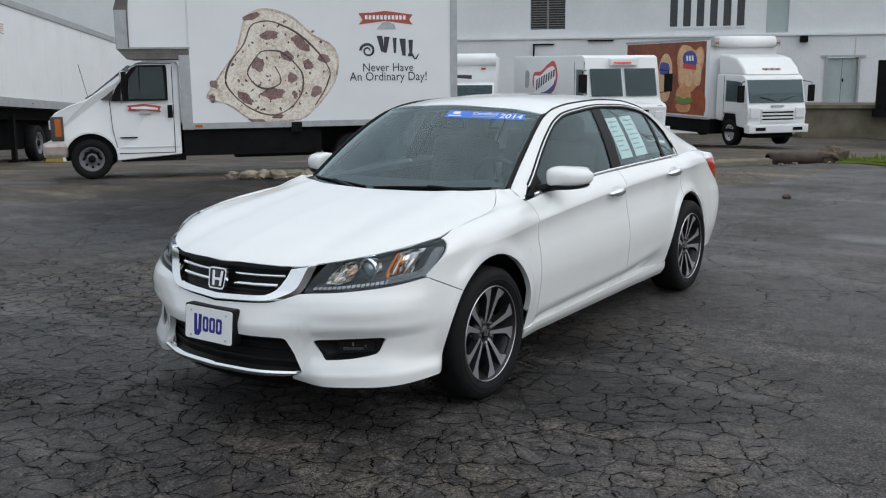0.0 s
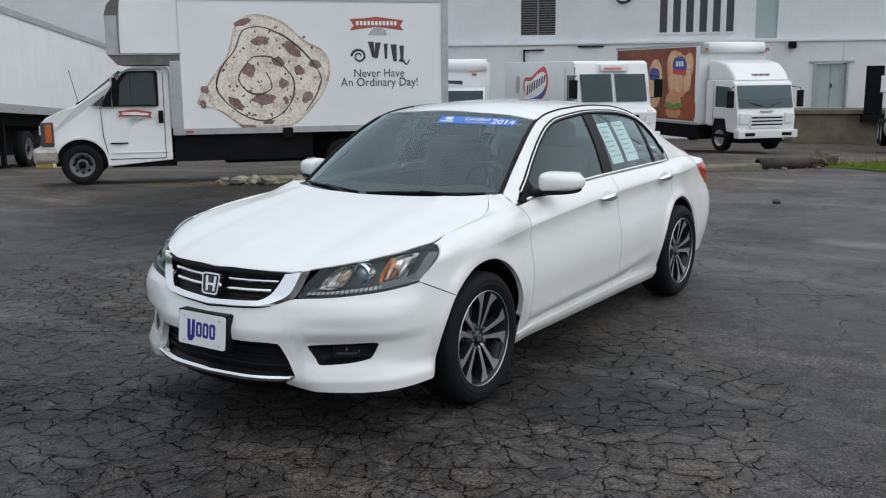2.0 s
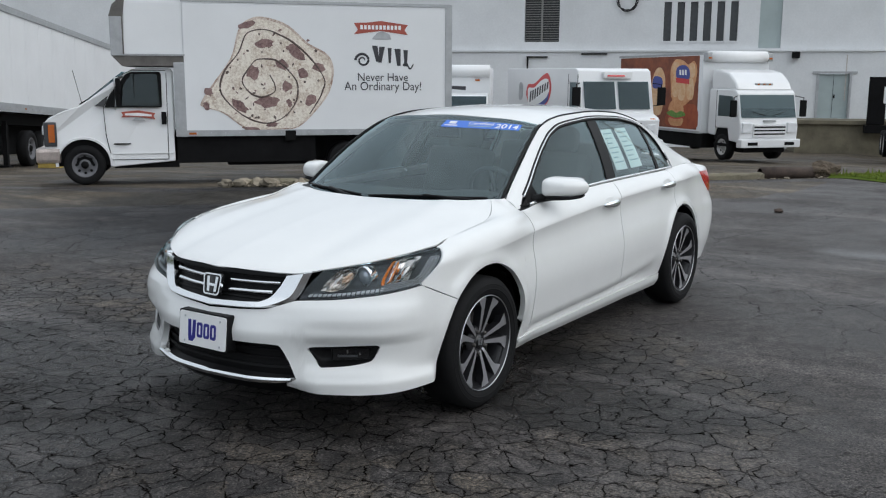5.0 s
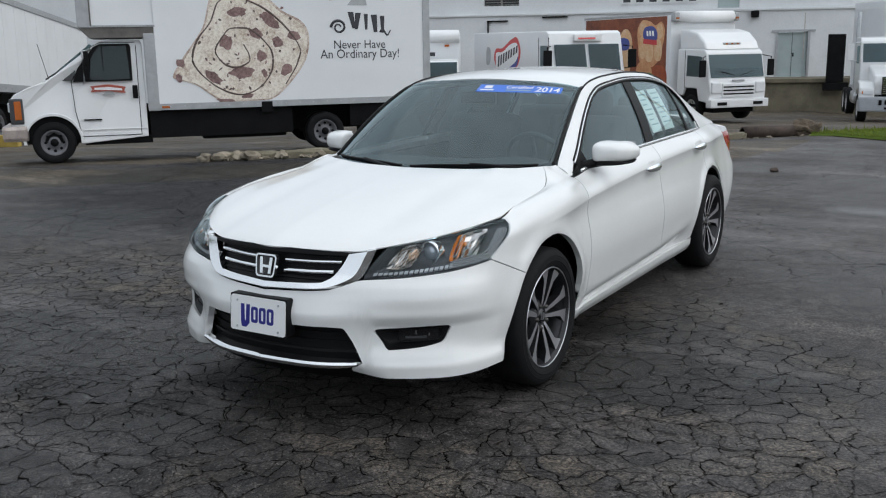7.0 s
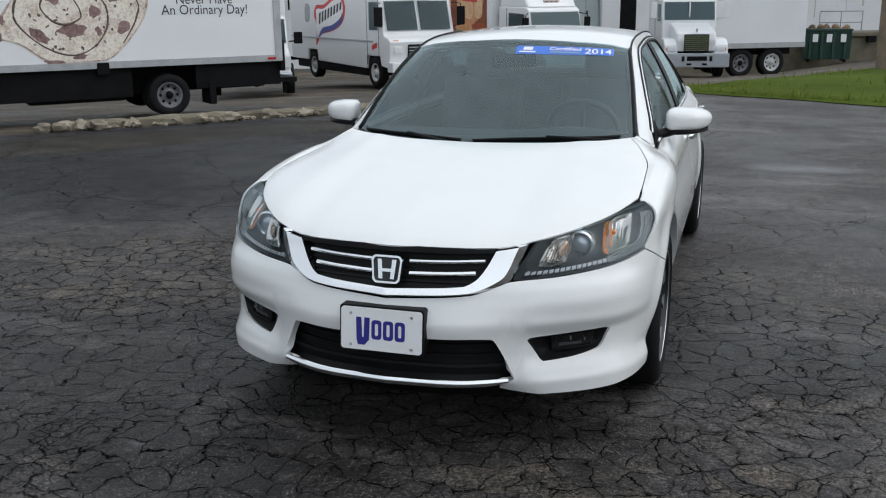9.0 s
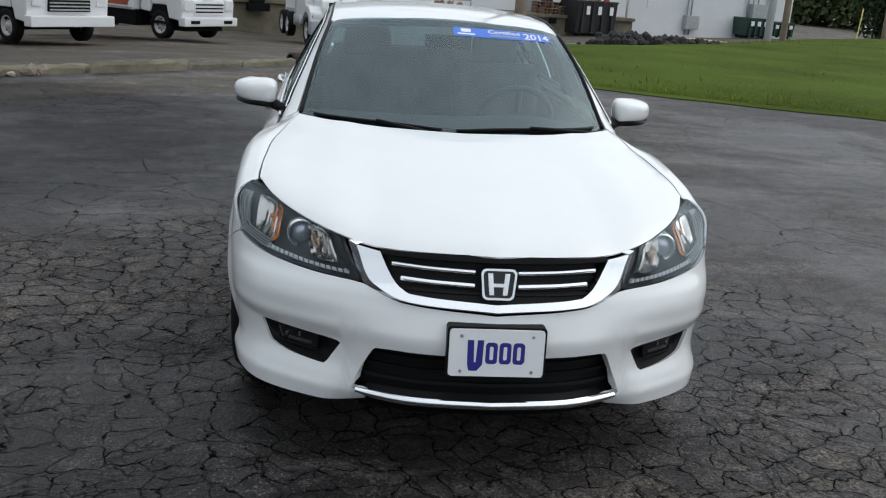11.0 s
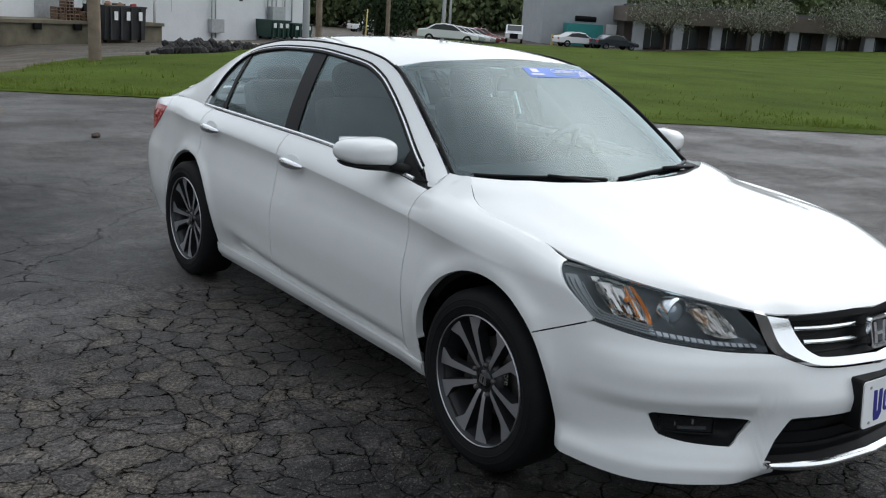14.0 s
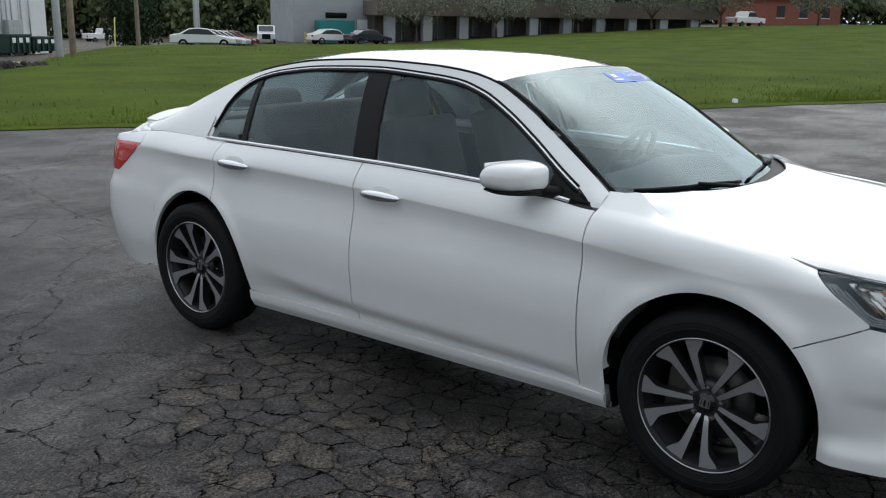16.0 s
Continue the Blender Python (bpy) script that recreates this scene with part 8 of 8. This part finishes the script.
for k in range(150):
    x = rng.uniform(-7.7, -4.4) if k < 104 else rng.uniform(-1.3, 0.7)
    y = edge_kerb(x) + rng.uniform(-0.05, 0.30)
    if k >= 104:
        y = edge_kerb(min(x, -0.2)) - 0.06 + rng.uniform(-0.12, 0.14)
    s = (rng.uniform(0.75, 1.25) if k < 20 else rng.uniform(0.15, 0.55)) * (1.0 if k < 104 else 0.6)
    ob = tagged(new("rock", stones[k % 6]), "pale broken stone along the edge of the lot", "rock", "rubble stones")
    ob.matrix_basis = pose(x, y, ground_z(x, y) + 0.05 * s, rng.uniform(-12, 12), rng.uniform(-12, 12), rng.uniform(0, 360)) @ Matrix.Diagonal((s, s, s, 1))

loose = tagged(new("rock", lump("rock", (0.06, 0.05, 0.035), RUST, 9, 0.5)), "small dark stone lying loose on the lot", "rock")
loose.matrix_basis = pose(0.18, 8.18, 0.02, 0, 0, 40)


def kerb_block(x0, x1, h, off, seed):
    n = 12
    r = random.Random(seed)
    verts, faces = [], []
    sec = [(0.0, 0.0), (0.01, h * 0.7), (0.05, h), (0.20, h), (0.23, h * 0.8), (0.24, 0.0)]
    for i in range(n + 1):
        x = lerp(x0, x1, i / n)
        end = 1 - 0.18 * (1 if i in (0, n) else 0)
        for d, z in sec:
            yy = edge_kerb(x) + off + d * 1.41 + r.uniform(-0.012, 0.012)
            verts.append((x + r.uniform(-0.01, 0.01), yy, ground_z(x, yy) - 0.02 + z * (end if z > 0 else 1) + (r.uniform(-0.012, 0.012) if z > 0 else 0)))
    k = len(sec)
    for i in range(n):
        for j in range(k - 1):
            faces.append((i * k + j, (i + 1) * k + j, (i + 1) * k + j + 1, i * k + j + 1))
    faces += [tuple(range(k)), tuple(range(n * k, n * k + k))[::-1]]
    ob = shape("kerb_block", verts, faces, CONCRETE, None, "", smooth=False)
    return tagged(ob, "broken mossy concrete kerb block", "kerb", "kerb blocks")


for n, (x0, x1, h, off) in enumerate(((-7.6, -7.0, 0.13, 0.28), (-6.95, -6.0, 0.14, 0.30), (-5.95, -5.0, 0.13, 0.25), (-4.9, -3.95, 0.14, 0.05), (-3.85, -2.75, 0.17, -0.10), (-2.7, -2.05, 0.12, 0.05), (-2.0, -1.25, 0.13, 0.05))):
    kerb_block(x0, x1, h, off, n)

pipe = empty("rusty_pipe", "rusty broken pipe lying at the kerb end", "pipe")
lathe("pipe_tube", [(0.0, 0.075), (-0.0, 0.105), (1.0, 0.10), (1.02, 0.07)], RUST, pipe, axis="x", n=20, at=(0, 0, 0.10))
pipe.matrix_basis = pose(-1.34, 12.72, ground_z(-1.34, 12.72), 0, 0, 44)
clod = tagged(new("soil_clod", lump("soil_clod", (0.23, 0.17, 0.15), SOIL, 5, 0.5, 3)), "lump of dark soil and roots by the pipe", "soil")
clod.matrix_basis = pose(-0.45, 13.5, ground_z(-0.45, 13.5) + 0.12, 0, 0, 30)

# Heap of dark spoil on the edge of the grass, and a low pale slab beside it.
bm = bmesh.new()
rng = random.Random(3)
for k in range(260):
    a = rng.uniform(0, 3.4)
    s = rng.uniform(0.05, 0.19)
    r = bmesh.ops.create_icosphere(bm, subdivisions=1, radius=s)
    p = Vector((7.7 + a * 1.30 + rng.gauss(0, 0.3), 26.3 + a * 0.65 + rng.gauss(0, 0.4), 0))
    hgt = max(0.0, 0.36 * math.exp(-(((a - 0.9) / 0.9) ** 2)) + 0.2 * math.exp(-(((a - 2.4) / 0.6) ** 2))) * rng.random()
    for v in r["verts"]:
        v.co = v.co * (0.8 + 0.4 * rng.random()) + p + Vector((0, 0, ground_z(p.x, p.y) + hgt))
tagged(part("spoil_heap", bm, surface("black_spoil", (0.030, 0.028, 0.027), rough=0.95, vary=0.5, scale=6, fine=40, bump=0.8, depth=0.03)), "low heap of dark spoil and stones", "heap", kind="stuff")
slab = boxed("pale_slab", 0, 3.6, 0, 2.0, 0, 0.07, surface("yellowed_concrete", (0.34, 0.30, 0.18), rough=0.9, vary=0.25, scale=2), None, "", 0.01)
slab.matrix_basis = pose(12.6, 33.6, ground_z(12.6, 33.6), 0, 0, 30)
tagged(slab, "low yellowed concrete slab by the building", "slab")

# ---- poles and wires ----
for x, y, h, r, mat, what in ((4.3, 22.2, 9.5, 0.16, WOOD_POLE, "weathered wooden utility pole"), (18.5, 37.8, 12, 0.17, STEEL_POLE, "grey utility pole by the grass"), (19.5, 38.4, 12, 0.15, WOOD_POLE, "weathered wooden utility pole"),
                              (34.2, 55.2, 12, 0.15, WOOD_POLE, "weathered wooden utility pole"), (41.5, 58.6, 12, 0.16, STEEL_POLE, "grey steel lamp pole"), (52.0, 72.0, 12, 0.12, STEEL_POLE, "grey steel lamp pole"), (45.0, 76.0, 12, 0.12, WOOD_POLE, "weathered wooden utility pole")):
    pole = lathe("utility_pole", [(-0.3, r), (0.0, r), (h, r * 0.75), (h + 0.02, 0.0)], mat, None, axis="z", n=14)
    pole.matrix_basis = pose(x, y, ground_z(x, y), 0.6, -0.5, 0)
    tagged(pole, what, "pole", "poles along the grass")
stake = lathe("marker_stake", [(-0.1, 0.045), (2.0, 0.045), (2.01, 0)], surface("yellow_paint", (0.55, 0.45, 0.12), rough=0.6, vary=0.1), None, axis="z", n=8)
stake.matrix_basis = pose(32.4, 55.2, ground_z(32.4, 55.2), 0, 3, 0)
tagged(stake, "pale yellow marker stake", "stake")
for n, (a, b, sag) in enumerate((((-14.2, 37.6, 5.2), (4.3, 22.2, 8.6), 1.3), ((4.3, 22.2, 9.2), (18.5, 37.8, 11), 0.5), ((-9.0, 40.0, 5.3), (4.3, 22.2, 9.0), 0.9))):
    pts = [tuple(lerp(a[k], b[k], t) - (sag * 4 * t * (1 - t) if k == 2 else 0) for k in range(3)) for t in np.linspace(0, 1, 24)]
    tagged(tube("overhead_wire", pts, 0.022, CABLE, None, "", sides=5), "black overhead cable slung from the pole", "wire", "overhead wires")


# ---- the grass field ----
GRASS_SOIL = surface("grass_ground", (0.066, 0.094, 0.016), rough=0.95, vary=0.4, scale=0.35, fine=9, bump=0.8, depth=0.05, spec=0.03)


def leaf_material(name, low, high, rough=0.6):
    m, nodes, links, bsdf = material(name)
    geo = nodes.new("ShaderNodeNewGeometry")
    big = add(nodes, "ShaderNodeTexNoise", Scale=0.22, Detail=3.0)
    links.new(geo.outputs["Position"], big.inputs["Vector"])
    mixv = nodes.new("ShaderNodeMath")
    mixv.operation = "MULTIPLY_ADD"
    mixv.inputs[1].default_value = 0.55
    links.new(geo.outputs["Random Per Island"], mixv.inputs[0])
    links.new(big.outputs["Fac"], mixv.inputs[2])
    ramp = nodes.new("ShaderNodeValToRGB")
    ramp.color_ramp.elements[0].position, ramp.color_ramp.elements[0].color = 0.30, (*low, 1)
    ramp.color_ramp.elements[1].position, ramp.color_ramp.elements[1].color = 1.0, (*high, 1)
    links.new(mixv.outputs[0], ramp.inputs["Fac"])
    links.new(ramp.outputs["Color"], bsdf.inputs["Base Color"])
    bsdf.inputs["Roughness"].default_value = rough
    bsdf.inputs["Specular IOR Level"].default_value = 0.04
    return m


GRASS = leaf_material("grass_blades", (0.095, 0.140, 0.020), (0.175, 0.215, 0.042))
E_DIR, N_DIR = Vector((0.893, -0.45)), Vector((0.45, 0.893))
left_edge = curve_of([(0, -0.5), (2, -1.1), (6, -1.1), (9, -1.6), (11.4, -1.0), (12.0, 0.5), (12.6, 2.2), (16.4, 3.0), (21.5, 3.85), (34, 5.5), (50, 9), (80, 16)])


def field_point(u, v):
    return 0.1 + E_DIR.x * u + N_DIR.x * v, 13.15 + E_DIR.y * u + N_DIR.y * v


vs = [0, 0.12, 0.4, 1, 2, 4, 6, 9, 10.5, 11.4, 11.7, 12, 12.3, 12.6, 14, 16, 21, 27, 33, 40, 47, 54, 60, 66, 73]
us = list(np.linspace(0, 30, 61)) + list(np.linspace(33, 90, 20)) + [100, 120, 160, 240]
verts, faces = [], []
for u in us:
    for v in vs:
        uu = left_edge(v) + u
        x, y = field_point(uu, v)
        if v == 0:
            y = edge_grass(x) - 0.02
        bumpy = 0.05 * noise.noise(Vector((x * 0.3, y * 0.3, 0))) + (0.12 + 0.2 * noise.noise(Vector((x * 0.05, y * 0.05, 3)))) * min(1, v / 12) * min(1, 0.15 + u / 5)
        verts.append((x, y, ground_z(x, y) + (0.012 if v == 0 else 0.05 + bumpy)))
k = len(vs)
faces = [(i * k + j, (i + 1) * k + j, (i + 1) * k + j + 1, i * k + j + 1) for i in range(len(us) - 1) for j in range(k - 1)]
tagged(shape("lawn", verts, faces, GRASS_SOIL), "rough green spring grass field", "grass", kind="structure")


def blades(name, count, vmax, umax, h0, h1, seed, width):
    r = np.random.RandomState(seed)
    verts, faces = [], []
    for i in range(count):
        v = vmax * r.rand() ** 1.7
        u = left_edge(v) + umax * r.rand() ** 1.1
        x, y = field_point(u, v)
        if y < edge_grass(x) + 0.02:
            y = edge_grass(x) + 0.02 + 0.1 * r.rand()
        clump = 0.6 + 0.8 * max(0.0, noise.noise(Vector((x * 0.8, y * 0.8, 5))) + 0.3)
        h = (h0 + (h1 - h0) * r.rand() ** 2) * clump
        a = r.rand() * 6.283
        w = width * (0.6 + 0.8 * r.rand())
        lx, ly = (r.rand() - 0.5) * h * 0.9, (r.rand() - 0.5) * h * 0.9
        z = ground_z(x, y) + 0.0
        b = len(verts)
        verts += [(x - w * math.cos(a), y - w * math.sin(a), z), (x + w * math.cos(a), y + w * math.sin(a), z), (x + lx, y + ly, z + 0.05 + h)]
        faces.append((b, b + 1, b + 2))
    return tagged(shape(name, verts, faces, GRASS, None, "", smooth=False), "tall green grass blades", "grass", kind="stuff")


blades("grass_blades", 150000, 18, 34, 0.012, 0.070, 1, 0.009)
blades("far_grass_blades", 36000, 70, 110, 0.04, 0.16, 2, 0.03)
litter = boxed("paper_cup", -0.06, 0.06, -0.05, 0.05, 0.0, 0.10, WHITE, None, "", 0.02)
litter.matrix_basis = pose(14.4, 6.0, 0.03, 10, 8, 30)
tagged(litter, "crumpled white paper cup on the grass edge", "litter")

# ---- trees ----
BARK = surface("tree_bark", (0.085, 0.065, 0.05), rough=0.95, vary=0.4, scale=6, bump=0.6, depth=0.01)
BLOSSOM = leaf_material("pale_blossom_leaves", (0.05, 0.062, 0.03), (0.25, 0.255, 0.20))
# Haze over the far woods is put into GREEN_A and GREEN_C, paler and greyer.
GREEN_A = leaf_material("mid_green_leaves", (0.034, 0.050, 0.026), (0.095, 0.120, 0.058))
GREEN_B = leaf_material("dark_evergreen_leaves", (0.014, 0.024, 0.014), (0.038, 0.056, 0.028))
GREEN_C = leaf_material("fresh_green_leaves", (0.055, 0.075, 0.034), (0.125, 0.150, 0.068))


def leaves(bms, cx, cy, cz, rx, ry, rz, count, size, r, hollow=0.35):
    verts, faces = bms
    clusters = [(r.uniform(-1, 1), r.uniform(-1, 1), r.uniform(-0.8, 1)) for _ in range(14)]
    for i in range(count):
        c = clusters[r.randrange(len(clusters))]
        while True:
            p = Vector((r.gauss(c[0] * 0.75, 0.30), r.gauss(c[1] * 0.75, 0.30), r.gauss(c[2] * 0.70, 0.26)))
            if p.length < 1.1:
                break
        n = Vector((r.uniform(-1, 1), r.uniform(-1, 1), r.uniform(-0.3, 1))).normalized()
        t = n.orthogonal().normalized()
        b = n.cross(t)
        s = size * r.uniform(0.5, 1.3)
        o = Vector((cx + p.x * rx, cy + p.y * ry, cz + p.z * rz))
        k = len(verts)
        verts += [o - t * s, o + b * s * 0.55, o + t * s, o - b * s * 0.55]
        faces.append((k, k + 1, k + 2, k + 3))


def tree(name, x, y, trunk, rx, rz, mat, label, seed, count=1500, size=0.16, group=""):
    r = random.Random(seed)
    t = empty(name, label, "tree", group)
    t.matrix_basis = pose(x, y, ground_z(x, y))
    tube("trunk", [(0, 0, -0.1), (0.03, 0.02, trunk * 0.5), (-0.02, 0.05, trunk), (0.05, 0.0, trunk + rz * 0.8)], lambda q: 0.16 * (1 - 0.7 * q), BARK, t, sides=8)
    for k in range(6):
        a = k * 1.05 + r.uniform(-0.3, 0.3)
        e = (rx * 0.75 * math.cos(a), rx * 0.75 * math.sin(a), trunk + rz * r.uniform(0.4, 1.3))
        tube("limb", [(0, 0, trunk * 0.85), (e[0] * 0.45, e[1] * 0.45, trunk + (e[2] - trunk) * 0.6), e], lambda q: 0.07 * (1 - 0.8 * q), BARK, t, sides=5)
    data = ([], [])
    leaves(data, 0, 0, trunk + rz * 0.85, rx, rx, rz, count, size, r)
    shape("crown", data[0], data[1], mat, t, "", smooth=False)
    return t


# A row of blossoming trees before the long low building.
for n, (x, y, s) in enumerate(((70.0, 61.0, 1.3), (78.0, 57.0, 1.2), (86.0, 52.0, 1.1), (92.0, 46.5, 1.1), (101.0, 42.5, 1.2), (116.0, 36.5, 1.1), (122.0, 30.0, 1.2), (130.0, 22.0, 1.1))):
    tree("blossom_tree", x, y, 1.5 * s, 3.1 * s, 1.75 * s, BLOSSOM, "small tree in pale spring blossom on the lawn", 40 + n, 3600, 0.115, "blossom trees")

# Far woods behind everything, as one mass of leaf clumps. Behind the camera they are unseen, added to darken the
# horizon.
for name, mat, rows in (("far_woods", GREEN_A, ((158, 0.0), (172, 0.5))), ("far_fresh_woods", GREEN_C, ((150, 0.25),)), ("far_dark_woods", GREEN_B, ((164, 0.7),))):
    r = random.Random(len(name))
    data = ([], [])
    for rad, ph in rows:
        a = -30.0
        while a < 318:
            ang = radians(a + ph)
            if a > 68 and a < 170:
                a += 4
                continue
            hgt = r.uniform(6.5, 12.0) * (1.0 if name != "far_fresh_woods" else 0.7)
            d = rad + r.uniform(-6, 8)
            x, y = -3 + d * math.sin(radians(90) - ang), -2 + d * math.cos(radians(90) - ang)
            leaves(data, x, y, ground_z(x, y) + hgt * 0.5, hgt * 0.62, hgt * 0.62, hgt * 0.62, 1000 if a < 105 else 220, 0.58 if a < 105 else 1.0, r)
            a += r.uniform(1.6, 3.4)
    tagged(shape(name, data[0], data[1], mat, None, "", smooth=False), "far belt of green woodland", "woods", kind="stuff")

for n, (x, y, rx, h) in enumerate(((36.5, 60.5, 1.3, 3.6), (38.3, 61.3, 1.4, 4.0), (40.0, 62.5, 1.2, 3.4), (23.0, 72.0, 2.4, 2.0), (28.0, 75.0, 2.6, 2.4), (34.0, 76.0, 2.2, 1.8))):
    r = random.Random(70 + n)
    data = ([], [])
    leaves(data, 0, 0, h * 0.5, rx, rx, h * 0.62, 1500, 0.16, r)
    bush = empty("evergreen_bush" if n < 3 else "round_bush", "dark evergreen bush by the car park" if n < 3 else "rounded green bush by the drive", "bush", "bushes")
    bush.matrix_basis = pose(x, y, ground_z(x, y))
    shape("foliage", data[0], data[1], GREEN_B if n < 3 else GREEN_A, bush, "", smooth=False)
    tube("stem", [(0, 0, -0.1), (0, 0, h * 0.6)], 0.08, BARK, bush, sides=6)


# ---- far cars, buildings ----
def small_car(x, y, turn, paint, label, pickup=False):
    c = empty("pickup" if pickup else "parked_car", label, "car", "cars on the far lot")
    c.matrix_basis = pose(x, y, ground_z(x, y), 0, 0, turn)
    if pickup:
        body = [(0.0, 0.45), (0.0, 1.0), (1.5, 1.12), (2.1, 1.75), (3.3, 1.78), (3.5, 1.15), (5.3, 1.15), (5.35, 0.5)]
        glass_prof = [(1.62, 1.17), (2.14, 1.70), (3.2, 1.72), (3.35, 1.17)]
    else:
        body = [(0.0, 0.35), (0.02, 0.68), (1.2, 0.92), (1.9, 1.36), (2.6, 1.44), (3.3, 1.38), (4.0, 1.02), (4.6, 0.95), (4.65, 0.4)]
        glass_prof = [(1.32, 0.95), (1.92, 1.32), (2.6, 1.39), (3.25, 1.33), (3.8, 1.0)]
    shell = prism("car_body", body, -0.88, 0.88, paint, c, bevel=0.09)
    for s in (-1, 1):
        prism("side_glass", glass_prof, s * 0.88 - 0.02, s * 0.88 + 0.006, SLOT, c)
        boxed("headlight", -0.03, 0.12, s * 0.62 - 0.16, s * 0.62 + 0.16, 0.58 if not pickup else 0.78, 0.70 if not pickup else 0.95, WHITE_LENS, c, bevel=0.02)
        boxed("tail_light", body[-1][0] - 0.08, body[-1][0] + 0.02, s * 0.7 - 0.12, s * 0.7 + 0.12, 0.72, 0.88, RED_LENS, c)
    x0, z0 = glass_prof[0]
    x1, z1 = glass_prof[1]
    prism("windscreen", [(x0 - 0.10, z0 + 0.03), (x0 - 0.06, z0 + 0.02), (x1 - 0.02, z1 + 0.01), (x1 - 0.07, z1 + 0.02)], -0.72, 0.72, SLOT, c)
    boxed("grille", -0.03, 0.03, -0.42, 0.42, 0.45, 0.62 if not pickup else 0.95, FRAME_BLACK, c)
    for wx in (0.85, body[-1][0] - 0.95):
        for s in (-1, 1):
            truck_wheel(c, wx, s * 0.80, 0.33, s, 0.2)
    return c


SILVER = surface("silver_car_paint", (0.42, 0.43, 0.45), rough=0.3, metal=0.5, vary=0.05, bump=0)
DARK_RED = surface("dark_red_car_paint", (0.16, 0.02, 0.025), rough=0.25, vary=0.05, bump=0, coat=0.6)
DARK_BLUE = surface("dark_blue_car_paint", (0.012, 0.016, 0.035), rough=0.25, vary=0.05, bump=0, coat=0.6)
for n, paint in enumerate((TRUCK_WHITE, SILVER, TRUCK_WHITE, SILVER, DARK_RED, DARK_RED)):
    small_car(42.2 + n * 2.5, 54.9 + n * 2.4, 141, paint, "%s car parked in a row" % {"white_truck_paint": "white", "silver_car_paint": "silver", "dark_red_car_paint": "dark red"}[paint.name])
small_car(60.5, 72.5, 49, TRUCK_WHITE, "white pickup facing the field", True)
small_car(66.5, 66.5, 160, TRUCK_WHITE, "white car parked by the grey building")
small_car(68.2, 68.2, 160, TRUCK_WHITE, "white car parked by the grey building")
small_car(68.5, 63.5, 165, DARK_BLUE, "dark blue car parked by the grey building")
small_car(110.0, 41.5, 165, TRUCK_WHITE, "white pickup beyond the lawn", True)
small_car(69.0, 110.0, 175, TRUCK_WHITE, "white pickup on the far drive", True)

GREY_BLOCK = surface("grey_block_wall", (0.34, 0.355, 0.37), rough=0.85, vary=0.1, scale=0.8, bump=0.3)
BROWN_ROOF = surface("brown_fascia", (0.13, 0.105, 0.085), rough=0.85, vary=0.15, scale=1)
# The shade under the fascia is put into this brick's colour.
SHADED_BRICK = surface("dark_shadowed_brick", (0.085, 0.07, 0.062), rough=0.9, vary=0.2, scale=3)
RED_BRICK = surface("red_brick", (0.26, 0.09, 0.06), rough=0.9, vary=0.2, scale=4)
ROOF_GREY = surface("grey_shingles", (0.09, 0.09, 0.10), rough=0.9, vary=0.2, scale=3)
TEAL = surface("teal_paint", (0.02, 0.21, 0.20), rough=0.5, vary=0.1)

garage = empty("grey_building", "plain grey block building with a teal generator", "building")
garage.matrix_basis = pose(66.0, 74.5, ground_z(66, 74), 0, 0, -28)
boxed("wall", 0, 9.0, 0, 10, -0.5, 5.2, GREY_BLOCK, garage)
boxed("roof", -0.15, 9.15, -0.15, 10.1, 5.2, 5.45, ROOF_GREY, garage)
boxed("door", 7.0, 8.6, -0.06, 0.02, -0.3, 2.4, WHITE, garage, "pale door")
boxed("teal_box", 2.2, 6.0, -2.2, -0.3, 0.0, 2.3, TEAL, garage, "teal generator housing", bevel=0.05)
lathe("exhaust_drum", [(0, 0.0), (0, 0.3), (2.2, 0.3), (2.2, 0.0)], FRAME_BLACK, garage, axis="x", n=14, at=(3.2, -1.2, 2.8))
for k in range(3):
    boxed("bollard", 0.3 + k * 0.7, 0.5 + k * 0.7, -3.2, -3.0, -0.2, 1.1, bpy.data.materials["yellow_paint"], garage)

low = empty("low_building", "long low building with a brown fascia and pale columns", "building")
low.matrix_basis = pose(70.5, 66.5, ground_z(72, 65), 0, 0, -33)
boxed("fascia", -0.5, 40.0, -1.2, 14, 2.7, 4.2, BROWN_ROOF, low, "deep brown fascia")
boxed("back_wall", 0, 39.5, 1.8, 13.5, -0.6, 2.7, SHADED_BRICK, low)
boxed("roof", 0.5, 39.5, 0, 13, 4.2, 4.45, ROOF_GREY, low)
for k in range(10):
    boxed("column", 0.5 + k * 4.0, 1.5 + k * 4.0, -0.9, 0.1, -0.6, 2.7, GREY_BLOCK, low)
for k in range(9):
    pane = boxed("window", 1.9 + k * 4.0, 4.0 + k * 4.0, 1.72, 1.81, 0.2, 2.4, SLOT, low)
    boxed("window_bar", 2.92 + k * 4.0, 2.98 + k * 4.0, 1.70, 1.73, 0.2, 2.4, GREY_METAL, pane)

house = empty("brick_house", "red brick house with grey shingled roof", "house")
house.matrix_basis = pose(124.0, 46.0, ground_z(124, 46), 0, 0, -25)
boxed("wall", 0, 14, 0, 9, -0.5, 3.4, RED_BRICK, house)
prism("roof", [(-0.6, 3.4), (4.0, 7.0), (10.0, 7.0), (14.6, 3.4)], -0.6, 9.6, ROOF_GREY, house)
for k in range(3):
    win = boxed("window", 2.0 + k * 4.2, 3.4 + k * 4.2, -0.06, 0.02, 1.0, 2.5, SLOT, house)
    boxed("window_frame", 1.9 + k * 4.2, 3.5 + k * 4.2, -0.04, 0.0, 0.9, 1.0, WHITE, win)
